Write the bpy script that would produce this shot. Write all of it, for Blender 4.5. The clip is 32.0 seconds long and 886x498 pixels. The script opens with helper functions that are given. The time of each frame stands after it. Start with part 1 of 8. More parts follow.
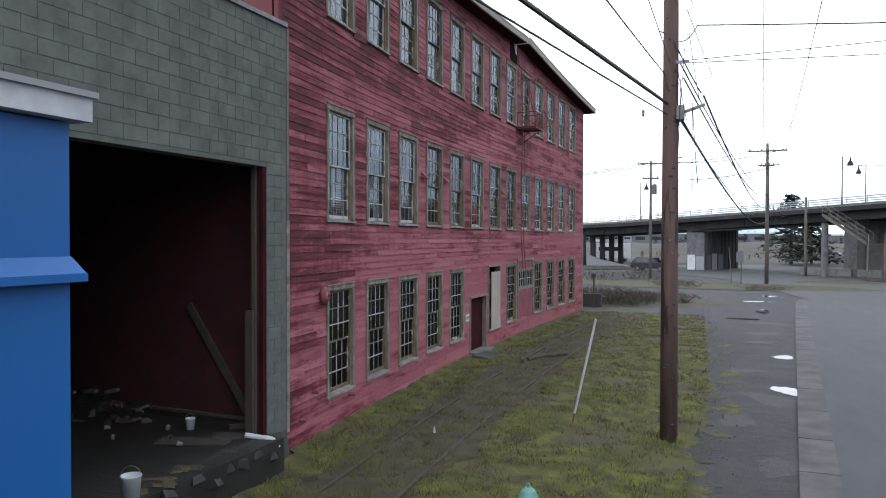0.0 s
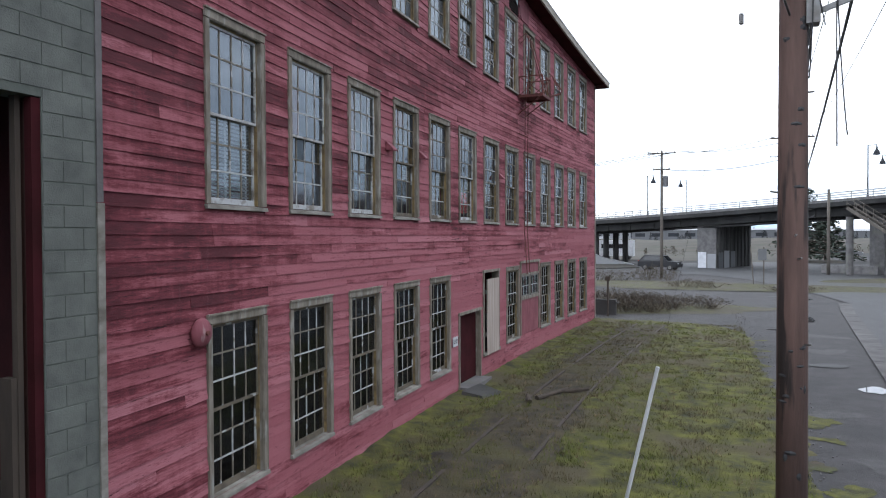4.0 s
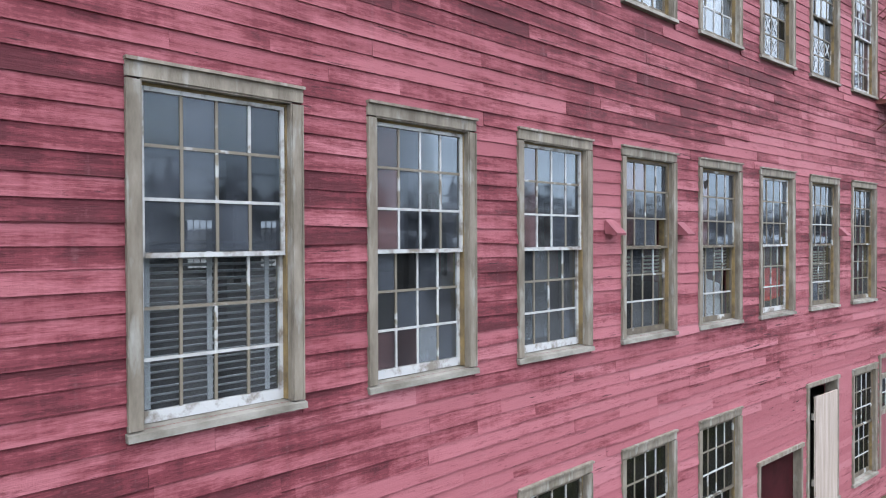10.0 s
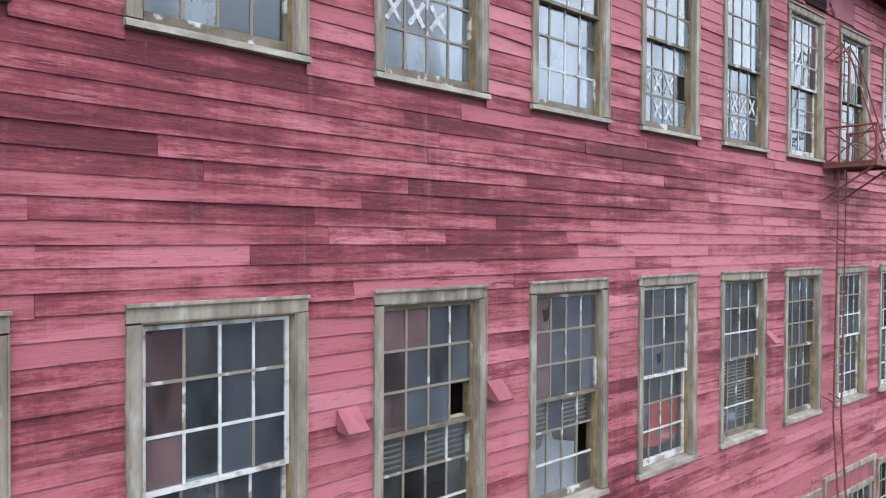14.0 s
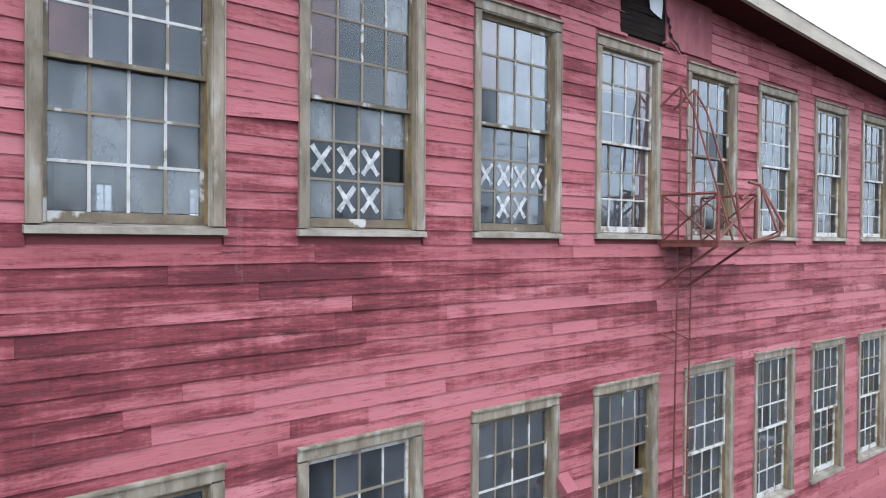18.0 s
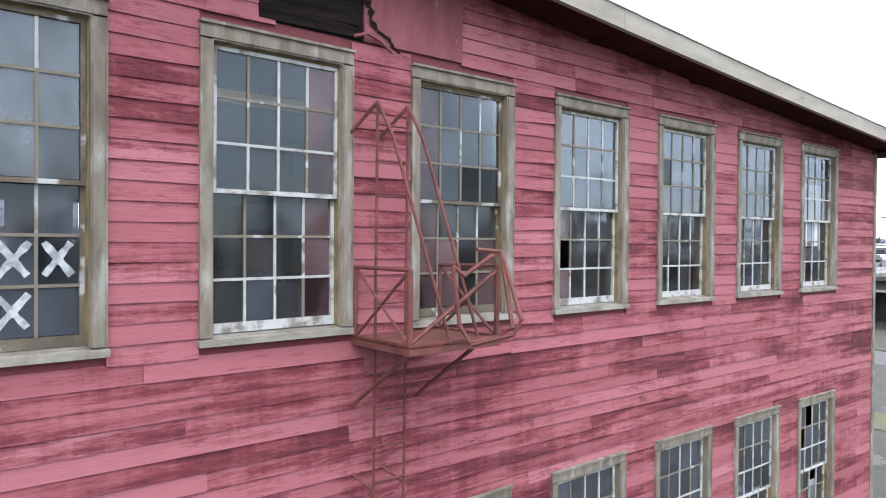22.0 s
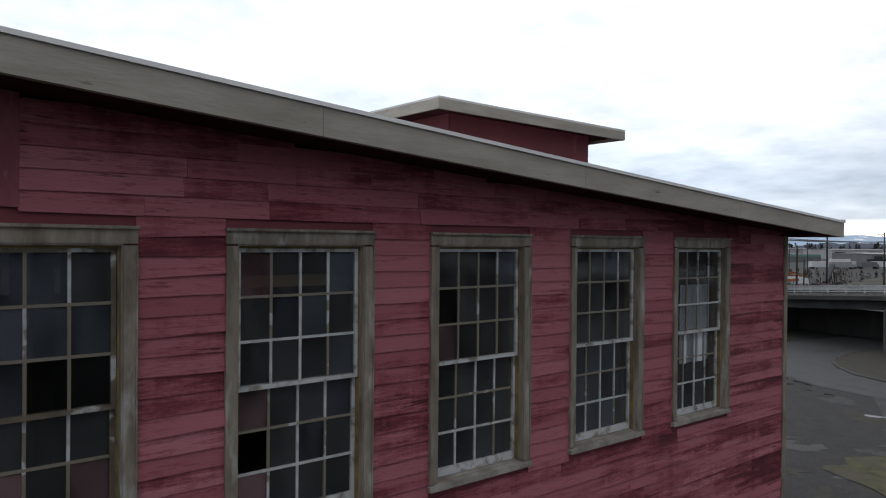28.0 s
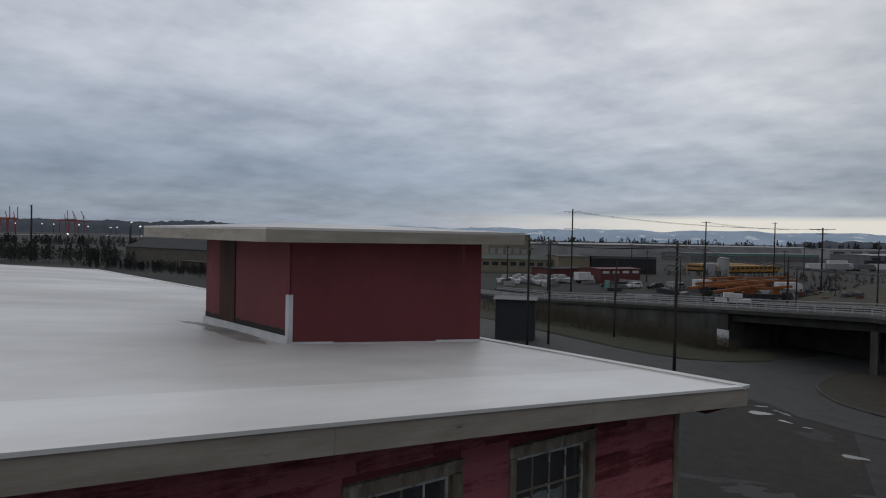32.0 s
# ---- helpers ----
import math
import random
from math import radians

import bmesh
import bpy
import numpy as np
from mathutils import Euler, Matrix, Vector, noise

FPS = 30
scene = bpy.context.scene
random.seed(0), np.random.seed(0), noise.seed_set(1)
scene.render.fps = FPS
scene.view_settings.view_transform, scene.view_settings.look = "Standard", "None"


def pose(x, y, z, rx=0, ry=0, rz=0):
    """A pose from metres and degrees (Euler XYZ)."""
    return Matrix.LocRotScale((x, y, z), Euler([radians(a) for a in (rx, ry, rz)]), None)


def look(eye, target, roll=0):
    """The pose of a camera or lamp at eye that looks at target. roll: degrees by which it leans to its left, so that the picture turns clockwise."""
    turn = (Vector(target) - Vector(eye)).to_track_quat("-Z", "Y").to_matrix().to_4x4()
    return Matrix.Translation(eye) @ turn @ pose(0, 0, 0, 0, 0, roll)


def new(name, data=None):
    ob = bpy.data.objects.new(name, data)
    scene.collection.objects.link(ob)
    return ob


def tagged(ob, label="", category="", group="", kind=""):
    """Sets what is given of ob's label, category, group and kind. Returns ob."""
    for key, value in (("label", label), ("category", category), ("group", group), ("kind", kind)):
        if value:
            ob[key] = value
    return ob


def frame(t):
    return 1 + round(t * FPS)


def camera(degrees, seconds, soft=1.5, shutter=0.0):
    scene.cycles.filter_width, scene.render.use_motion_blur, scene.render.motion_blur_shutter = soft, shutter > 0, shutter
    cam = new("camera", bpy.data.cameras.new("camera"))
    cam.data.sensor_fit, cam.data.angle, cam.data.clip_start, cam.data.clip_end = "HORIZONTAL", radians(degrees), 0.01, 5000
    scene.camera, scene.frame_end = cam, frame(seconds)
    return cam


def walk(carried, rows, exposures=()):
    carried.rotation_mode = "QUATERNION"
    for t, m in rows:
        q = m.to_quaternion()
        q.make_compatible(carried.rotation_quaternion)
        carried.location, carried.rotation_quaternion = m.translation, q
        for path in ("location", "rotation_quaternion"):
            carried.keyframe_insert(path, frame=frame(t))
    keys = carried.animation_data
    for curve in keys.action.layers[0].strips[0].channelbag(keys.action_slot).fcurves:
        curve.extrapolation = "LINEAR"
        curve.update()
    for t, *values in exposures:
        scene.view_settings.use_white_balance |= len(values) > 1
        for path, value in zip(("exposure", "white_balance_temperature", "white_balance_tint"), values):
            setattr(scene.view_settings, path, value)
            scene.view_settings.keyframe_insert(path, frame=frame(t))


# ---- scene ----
cam = camera(64.5, 32.0, 1.1)
PATH = [
    (0, (1.274, 1.271, 3.976), (0.501, 3.115, 3.947), 0.1),
    (0.5, (0.973, 1.989, 3.986), (0.201, 3.833, 3.957), 0.1),
    (1, (0.651, 2.828, 3.991), (-0.122, 4.672, 3.963), -0.1),
    (1.5, (0.387, 3.602, 3.969), (-0.387, 5.446, 3.941), -0.2),
    (2, (0.312, 3.997, 3.843), (-0.462, 5.841, 3.818), -0.4),
    (2.5, (0.202, 4.547, 3.823), (-0.571, 6.392, 3.801), -0.6),
    (4.5, (-0.829, 7.592, 4.114), (-1.596, 9.439, 4.077), -0.2),
    (5, (-1.06, 8.223, 4.353), (-1.826, 10.07, 4.323), -0.5),
    (5.5, (-1.241, 8.729, 4.659), (-2.006, 10.576, 4.628), -0.3),
    (6, (-1.424, 9.171, 4.901), (-2.19, 11.018, 4.877), -0.4),
    (6.5, (-1.591, 9.554, 5.18), (-2.357, 11.402, 5.152), -0.3),
    (7, (-1.707, 9.887, 5.295), (-2.483, 11.73, 5.268), -0.3),
    (7.5, (-1.772, 10.238, 5.276), (-2.718, 12.0, 5.255), -0.7),
    (8, (-1.779, 10.557, 5.277), (-2.949, 12.179, 5.257), -0.6),
    (8.5, (-1.741, 10.964, 5.254), (-3.118, 12.414, 5.24), -0.6),
    (9, (-1.735, 11.371, 5.301), (-3.229, 12.7, 5.28), -0.3),
    (9.5, (-1.75, 11.8, 5.399), (-3.263, 13.107, 5.376), -0.3),
    (10, (-1.809, 12.236, 5.596), (-3.322, 13.543, 5.574), -0.2),
    (10.5, (-1.908, 12.684, 5.81), (-3.42, 13.993, 5.79), -0.2),
    (11, (-2.002, 13.142, 6.02), (-3.518, 14.447, 6.001), -0.2),
    (11.5, (-2.084, 13.627, 6.217), (-3.603, 14.928, 6.202), -0.2),
    (12, (-2.143, 14.135, 6.431), (-3.664, 15.434, 6.411), 0.0),
    (12.5, (-2.191, 14.651, 6.636), (-3.711, 15.951, 6.614), 0.2),
    (13, (-2.204, 15.163, 6.824), (-3.725, 16.461, 6.804), 0.1),
    (13.5, (-2.189, 15.689, 7.003), (-3.711, 16.986, 6.983), 0.1),
    (14, (-2.128, 16.226, 7.192), (-3.653, 17.52, 7.167), 0.3),
    (14.5, (-2.017, 16.743, 7.35), (-3.541, 18.036, 7.326), 0.2),
    (15, (-1.885, 17.282, 7.529), (-3.41, 18.575, 7.503), 0.2),
    (15.5, (-1.731, 17.813, 7.705), (-3.256, 19.107, 7.679), 0.3),
    (17.5, (-1.61, 19.998, 8.344), (-3.136, 21.292, 8.321), 0.2),
    (18, (-1.856, 20.634, 8.503), (-3.379, 21.931, 8.476), 0.4),
    (18.5, (-2.054, 21.245, 8.624), (-3.577, 22.541, 8.597), 0.3),
    (19, (-2.129, 21.996, 8.737), (-3.652, 23.293, 8.705), 0.4),
    (19.5, (-2.059, 22.692, 8.833), (-3.578, 23.993, 8.801), 0.4),
    (20, (-1.878, 23.413, 8.942), (-3.395, 24.715, 8.908), 0.4),
    (20.5, (-1.758, 23.99, 9.036), (-3.275, 25.293, 9.001), 0.4),
    (21, (-1.744, 24.512, 9.124), (-3.261, 25.815, 9.094), 0.4),
    (21.5, (-1.817, 24.977, 9.22), (-3.332, 26.282, 9.196), 0.3),
    (22, (-1.917, 25.388, 9.334), (-3.432, 26.692, 9.309), 0.4),
    (22.5, (-1.996, 25.774, 9.438), (-3.511, 27.08, 9.414), 0.4),
    (23, (-1.99, 26.155, 9.55), (-3.504, 27.461, 9.526), 0.5),
    (23.5, (-1.96, 26.491, 9.655), (-3.473, 27.799, 9.634), 0.4),
    (24, (-1.91, 26.806, 9.756), (-3.423, 28.114, 9.738), 0.4),
    (24.5, (-1.899, 27.117, 9.879), (-3.412, 28.424, 9.86), 0.4),
    (25, (-1.908, 27.433, 9.999), (-3.42, 28.742, 9.979), 0.4),
    (25.5, (-1.901, 27.751, 10.092), (-3.413, 29.059, 10.077), 0.3),
    (27.5, (-1.899, 28.859, 10.641), (-3.413, 30.166, 10.625), 0.5),
    (28, (-1.893, 29.136, 10.853), (-3.409, 30.441, 10.837), 0.5),
    (28.5, (-1.861, 29.45, 11.106), (-3.377, 30.755, 11.092), 0.4),
    (29, (-1.77, 29.797, 11.388), (-3.288, 31.1, 11.372), 0.5),
    (29.5, (-1.666, 30.142, 11.697), (-3.184, 31.444, 11.668), 0.6),
    (30, (-1.58, 30.486, 11.971), (-3.096, 31.79, 11.943), 0.9),
    (30.5, (-1.573, 30.862, 12.255), (-3.089, 32.166, 12.225), 0.9),
    (31, (-1.614, 31.252, 12.546), (-3.131, 32.555, 12.515), 0.9),
    (31.5, (-1.726, 31.654, 12.827), (-3.241, 32.958, 12.793), 1.1),
    (32, (-1.832, 32.029, 13.108), (-3.347, 33.334, 13.071), 1.2),
]
walk(cam, [(t, look(eye, target, roll)) for t, eye, target, roll in PATH],
     [(0, 1.5, 6150, 10), (5, 1.6, 6150, 10), (6.5, 1.6, 6150, 10), (7.5, 1.75, 6150, 10), (9.0, 2.62, 6200, 10), (10, 2.75, 6250, 10), (13, 2.85, 6300, 10), (19, 2.75, 6400, 10), (23, 2.75, 6450, 10), (25.5, 2.32, 6450, 10), (27.5, 0.8, 6500, 10), (28, 0.43, 6550, 10), (28.5, 0.2, 6600, 10), (29, 0.02, 6600, 10), (30, -0.2, 6600, 10), (31, -0.3, 6600, 10), (32, -0.56, 6600, 10)])

# ---- light ----
world = bpy.data.worlds.new("overcast_sky")
scene.world = world
world.use_nodes = True
wt = world.node_tree
wt.nodes.clear()


def wnode(kind, **kw):
    n = wt.nodes.new(kind)
    for k, v in kw.items():
        setattr(n, k, v)
    return n


def sky_world():
    L = wt.links.new
    co = wnode("ShaderNodeTexCoord")
    sep = wnode("ShaderNodeSeparateXYZ")
    L(co.outputs["Generated"], sep.inputs[0])
    up = wnode("ShaderNodeMath", operation="ADD")
    up.inputs[1].default_value = 0.16
    L(sep.outputs["Z"], up.inputs[0])
    up2 = wnode("ShaderNodeMath", operation="MAXIMUM")
    up2.inputs[1].default_value = 0.03
    L(up.outputs[0], up2.inputs[0])
    dx = wnode("ShaderNodeMath", operation="DIVIDE")
    dy = wnode("ShaderNodeMath", operation="DIVIDE")
    L(sep.outputs["X"], dx.inputs[0]), L(up2.outputs[0], dx.inputs[1])
    L(sep.outputs["Y"], dy.inputs[0]), L(up2.outputs[0], dy.inputs[1])
    com = wnode("ShaderNodeCombineXYZ")
    L(dx.outputs[0], com.inputs[0]), L(dy.outputs[0], com.inputs[1])
    n1 = wnode("ShaderNodeTexNoise")
    n1.inputs["Scale"].default_value, n1.inputs["Detail"].default_value, n1.inputs["Roughness"].default_value = 1.35, 5, 0.52
    L(com.outputs[0], n1.inputs["Vector"])
    ramp = wnode("ShaderNodeValToRGB")
    e = ramp.color_ramp.elements
    e[0].position, e[0].color = 0.33, (0.49, 0.51, 0.55, 1)
    e[1].position, e[1].color = 0.72, (0.82, 0.825, 0.835, 1)
    m = e.new(0.5)
    m.color = (0.64, 0.655, 0.68, 1)
    # broken streaks at a finer scale
    n2 = wnode("ShaderNodeTexNoise")
    n2.inputs["Scale"].default_value, n2.inputs["Detail"].default_value, n2.inputs["Roughness"].default_value = 3.4, 8, 0.6
    L(com.outputs[0], n2.inputs["Vector"])
    blend = wnode("ShaderNodeMath", operation="MULTIPLY_ADD")
    blend.inputs[1].default_value, blend.inputs[2].default_value = 0.55, -0.275
    L(n2.outputs[0], blend.inputs[0])
    total = wnode("ShaderNodeMath", operation="ADD")
    L(n1.outputs[0], total.inputs[0]), L(blend.outputs[0], total.inputs[1])
    L(total.outputs[0], ramp.inputs[0])
    # low cloud: darker to the east and west, brighter to the north, with a bright strip over the far mountains
    def ramp_of(val, stops):
        r = wnode("ShaderNodeValToRGB")
        el = r.color_ramp.elements
        el[0].position, el[0].color = stops[0][0], (*stops[0][1], 1)
        el[1].position, el[1].color = stops[-1][0], (*stops[-1][1], 1)
        for pos, c in stops[1:-1]:
            k = el.new(pos)
            k.color = (*c, 1)
        L(val, r.inputs[0])
        return r.outputs[0]

    def mixed(fac, a, b, blend):
        m_ = wnode("ShaderNodeMix", data_type="RGBA", blend_type=blend)
        if isinstance(fac, float):
            m_.inputs["Factor"].default_value = fac
        else:
            L(fac, m_.inputs["Factor"])
        for v, k in ((a, "A"), (b, "B")):
            if isinstance(v, tuple):
                m_.inputs[k].default_value = (*v, 1)
            else:
                L(v, m_.inputs[k])
        return m_.outputs["Result"]

    half = wnode("ShaderNodeMapRange")
    half.inputs["From Min"].default_value = -1.0
    L(sep.outputs["X"], half.inputs[0])
    side = ramp_of(half.outputs[0], [(0.0, (0.36, 0.40, 0.48)), (0.1, (0.50, 0.545, 0.63)), (0.22, (0.80, 0.82, 0.87)), (0.36, (0.80, 0.81, 0.83)), (0.46, (1.10, 1.09, 1.08)), (0.58, (1.15, 1.14, 1.13)), (0.70, (0.62, 0.66, 0.72)), (1.0, (0.50, 0.54, 0.60))])
    low = ramp_of(sep.outputs["Z"], [(0.0, (1.0, 1.0, 1.0)), (0.12, (0.9, 0.9, 0.9)), (0.45, (0.0, 0.0, 0.0))])
    rise = ramp_of(sep.outputs["Z"], [(0.0, (0.72, 0.77, 0.85)), (0.035, (0.64, 0.69, 0.77)), (0.085, (0.62, 0.67, 0.75)), (0.13, (0.86, 0.88, 0.91)), (0.22, (0.99, 0.99, 1.0)), (0.4, (1.05, 1.05, 1.05)), (1.0, (1.05, 1.05, 1.05))])
    strip_z = ramp_of(sep.outputs["Z"], [(0.0, (1.0, 1.0, 1.0)), (0.029, (1.0, 1.0, 1.0)), (0.034, (0.0, 0.0, 0.0))])
    strip_x = ramp_of(half.outputs[0], [(0.10, (0.0, 0.0, 0.0)), (0.25, (1.0, 1.0, 1.0)), (0.45, (1.0, 1.0, 1.0)), (0.55, (0.0, 0.0, 0.0))])
    shade = mixed(low, (1.0, 1.0, 1.0), side, "MIX")
    cloud = mixed(1.0, mixed(1.0, ramp.outputs[0], rise, "MULTIPLY"), shade, "MULTIPLY")
    # the whole sky is brighter to the west, where the day is ending
    west = ramp_of(half.outputs[0], [(0.0, (1.75, 1.75, 1.75)), (0.5, (1.15, 1.15, 1.15)), (1.0, (0.44, 0.44, 0.45))])
    cloud = mixed(1.0, cloud, west, "MULTIPLY")
    strip_f = mixed(1.0, strip_z, strip_x, "MULTIPLY")
    mul_out = mixed(strip_f, cloud, (1.02, 0.99, 0.93), "MIX")
    sky = wnode("ShaderNodeTexSky", sky_type="NISHITA", sun_disc=False, sun_elevation=radians(40), sun_rotation=radians(120))
    add = wnode("ShaderNodeMix", data_type="RGBA", blend_type="ADD")
    add.inputs["Factor"].default_value = 0.02
    L(mul_out, add.inputs["A"]), L(sky.outputs[0], add.inputs["B"])
    bg = wnode("ShaderNodeBackground")
    bg.inputs["Strength"].default_value = 0.95
    L(add.outputs["Result"], bg.inputs[0])
    L(bg.outputs[0], wnode("ShaderNodeOutputWorld").inputs[0])


sky_world()
sun_data = bpy.data.lights.new("sun", "SUN")
sun_data.energy, sun_data.angle, sun_data.color = 0.12, radians(40), (1.0, 0.97, 0.93)
sun = new("sun", sun_data)
sun.matrix_world = look((30, -20, 50), (0, 0, 0))


# ---- materials ----
def mat(name, col, col2=None, rough=0.8, scale=4.0, stretch=(1, 1, 1), bump=0.2, bscale=30.0, metal=0.0, vary=0.0, island=False, lo=0.35, hi=0.65, spots=None, spot_scale=1.0, spot_lo=0.55, spot_hi=0.7, detail=5):
    """Two colours mixed by noise, an optional third in patches, grain bump; vary: brightness steps from piece to piece."""
    m = bpy.data.materials.new(name)
    m.use_nodes = True
    t = m.node_tree
    N, L = t.nodes.new, t.links.new
    bs = t.nodes["Principled BSDF"]
    bs.inputs["Roughness"].default_value, bs.inputs["Metallic"].default_value = rough, metal
    geo = N("ShaderNodeNewGeometry")
    mp = N("ShaderNodeMapping")
    mp.inputs["Scale"].default_value = stretch
    L(geo.outputs["Position"], mp.inputs[0])
    n = N("ShaderNodeTexNoise")
    n.inputs["Scale"].default_value, n.inputs["Detail"].default_value, n.inputs["Roughness"].default_value = scale, detail, 0.6
    L(mp.outputs[0], n.inputs["Vector"])
    r = N("ShaderNodeValToRGB")
    c2 = col2 or tuple(c * 0.75 for c in col)
    r.color_ramp.elements[0].position, r.color_ramp.elements[0].color = lo, (*c2, 1)
    r.color_ramp.elements[1].position, r.color_ramp.elements[1].color = hi, (*col, 1)
    L(n.outputs[0], r.inputs[0])
    out = r.outputs[0]
    if spots:
        n3 = N("ShaderNodeTexNoise")
        n3.inputs["Scale"].default_value, n3.inputs["Detail"].default_value = spot_scale, 6
        L(mp.outputs[0], n3.inputs["Vector"])
        r3 = N("ShaderNodeMapRange")
        r3.inputs["From Min"].default_value, r3.inputs["From Max"].default_value = spot_lo, spot_hi
        L(n3.outputs[0], r3.inputs[0])
        mx = N("ShaderNodeMix")
        mx.data_type = "RGBA"
        L(r3.outputs[0], mx.inputs["Factor"]), L(out, mx.inputs["A"])
        mx.inputs["B"].default_value = (*spots, 1)
        out = mx.outputs["Result"]
    if vary:
        h = N("ShaderNodeHueSaturation")
        mr = N("ShaderNodeMapRange")
        mr.inputs["To Min"].default_value, mr.inputs["To Max"].default_value = 1 - vary, 1 + vary
        if island:
            L(geo.outputs["Random Per Island"], mr.inputs[0])
        else:
            L(N("ShaderNodeObjectInfo").outputs["Random"], mr.inputs[0])
        L(mr.outputs[0], h.inputs["Value"]), L(out, h.inputs["Color"])
        out = h.outputs[0]
    L(out, bs.inputs["Base Color"])
    if bump:
        nb = N("ShaderNodeTexNoise")
        nb.inputs["Scale"].default_value, nb.inputs["Detail"].default_value = bscale, 4
        L(mp.outputs[0], nb.inputs["Vector"])
        bp = N("ShaderNodeBump")
        bp.inputs["Strength"].default_value, bp.inputs["Distance"].default_value = bump, 0.02
        L(nb.outputs[0], bp.inputs["Height"]), L(bp.outputs[0], bs.inputs["Normal"])
    return m


def siding_mat(name, island):
    """Faded red paint on lap boards: each board has its own shade, worn to dark bare wood in streaks along the grain."""
    m = bpy.data.materials.new(name)
    m.use_nodes = True
    t = m.node_tree
    N, L = t.nodes.new, t.links.new
    bs = t.nodes["Principled BSDF"]
    bs.inputs["Roughness"].default_value = 0.82
    bs.inputs["Specular IOR Level"].default_value = 0.25
    geo = N("ShaderNodeNewGeometry")
    rnd = geo.outputs["Random Per Island"] if island else N("ShaderNodeObjectInfo").outputs["Random"]

    def noise_at(scale3, scale, detail=5, shift=True):
        mp = N("ShaderNodeMapping")
        mp.inputs["Scale"].default_value = scale3
        L(geo.outputs["Position"], mp.inputs[0])
        n = N("ShaderNodeTexNoise")
        n.noise_dimensions = "4D"
        n.inputs["Scale"].default_value, n.inputs["Detail"].default_value, n.inputs["Roughness"].default_value = scale, detail, 0.68
        L(mp.outputs[0], n.inputs["Vector"])
        if shift:
            w = N("ShaderNodeMath")
            w.operation = "MULTIPLY"
            w.inputs[1].default_value = 37.0
            L(rnd, w.inputs[0]), L(w.outputs[0], n.inputs["W"])
        return n.outputs[0]

    def rng(val, a, b, c, d):
        mr = N("ShaderNodeMapRange")
        for k, v in zip(("From Min", "From Max", "To Min", "To Max"), (a, b, c, d)):
            mr.inputs[k].default_value = v
        L(val, mr.inputs[0])
        return mr.outputs[0]

    def mix(fac, a, b, blend="MIX"):
        mx = N("ShaderNodeMix")
        mx.data_type, mx.blend_type = "RGBA", blend
        L(fac, mx.inputs["Factor"])
        for v, k in ((a, "A"), (b, "B")):
            if isinstance(v, tuple):
                mx.inputs[k].default_value = (*v, 1)
            else:
                L(v, mx.inputs[k])
        return mx.outputs["Result"]

    def add_up(terms):
        total = None
        for val, k in terms:
            mu = N("ShaderNodeMath")
            mu.operation = "MULTIPLY"
            mu.inputs[1].default_value = k
            L(val, mu.inputs[0])
            if total is None:
                total = mu.outputs[0]
            else:
                ad = N("ShaderNodeMath")
                ad.operation = "ADD"
                L(total, ad.inputs[0]), L(mu.outputs[0], ad.inputs[1])
                total = ad.outputs[0]
        return total

    ramp = N("ShaderNodeValToRGB")
    e = ramp.color_ramp.elements
    e[0].position, e[0].color = 0.0, (0.262, 0.082, 0.100, 1)
    e[1].position, e[1].color = 1.0, (0.372, 0.146, 0.172, 1)
    for p, c in ((0.15, (0.290, 0.094, 0.114, 1)), (0.5, (0.312, 0.106, 0.127, 1)), (0.85, (0.335, 0.118, 0.141, 1))):
        k = e.new(p)
        k.color = c
    L(rnd, ramp.inputs[0])
    base = ramp.outputs[0]
    along = noise_at((1, 0.55, 6.0), 1.7, 8)
    zone = noise_at((1, 0.30, 0.62), 0.9, 4, False)
    patch = noise_at((1, 0.75, 2.4), 1.3, 7, False)
    drip = noise_at((1, 4.0, 0.28), 1.4, 4, False)
    grain = noise_at((1, 1.5, 30.0), 3.5, 6)
    speck = noise_at((1, 5.0, 14.0), 4.0, 6)
    other = N("ShaderNodeMath")
    other.operation = "FRACT"
    L(add_up([(rnd, 17.31)]), other.inputs[0])
    # the south end and the band between the upper storeys are the most weathered
    spl = N("ShaderNodeSeparateXYZ")
    L(geo.outputs["Position"], spl.inputs[0])
    south = rng(spl.outputs["Y"], 12.5, 19.0, 0.22, -0.02)
    b0 = rng(spl.outputs["Z"], 2.6, 4.6, -0.20, 0.0)
    b1 = rng(spl.outputs["Z"], 6.8, 7.6, 0.0, 0.10)
    b2 = rng(spl.outputs["Z"], 8.3, 9.4, 0.0, -0.12)
    # worn paint: by stretch of wall, by patch, by board, in drips and along the grain
    wear = add_up([(zone, 1.0), (patch, 0.85), (along, 1.25), (drip, 0.40), (other.outputs[0], 0.36), (grain, 0.45), (speck, 0.34), (south, 1.0), (b0, 1.0), (b1, 1.0), (b2, 1.0)])
    base = mix(rng(wear, 2.24, 2.38, 0.0, 0.70), base, (0.185, 0.044, 0.056))
    base = mix(rng(wear, 2.40, 2.49, 0.0, 0.82), base, (0.118, 0.021, 0.030))
    base = mix(rng(wear, 2.54, 2.62, 0.0, 0.90), base, (0.060, 0.012, 0.017))
    # bare dark flakes, long and thin
    flake = add_up([(noise_at((1, 0.8, 11.0), 2.2, 8), 1.0), (zone, 0.35)])
    base = mix(rng(flake, 0.805, 0.83, 0.0, 0.9), base, (0.030, 0.009, 0.012))
    fine = rng(grain, 0.40, 0.70, 0.0, 0.30)
    base = mix(fine, base, (0.175, 0.048, 0.062))
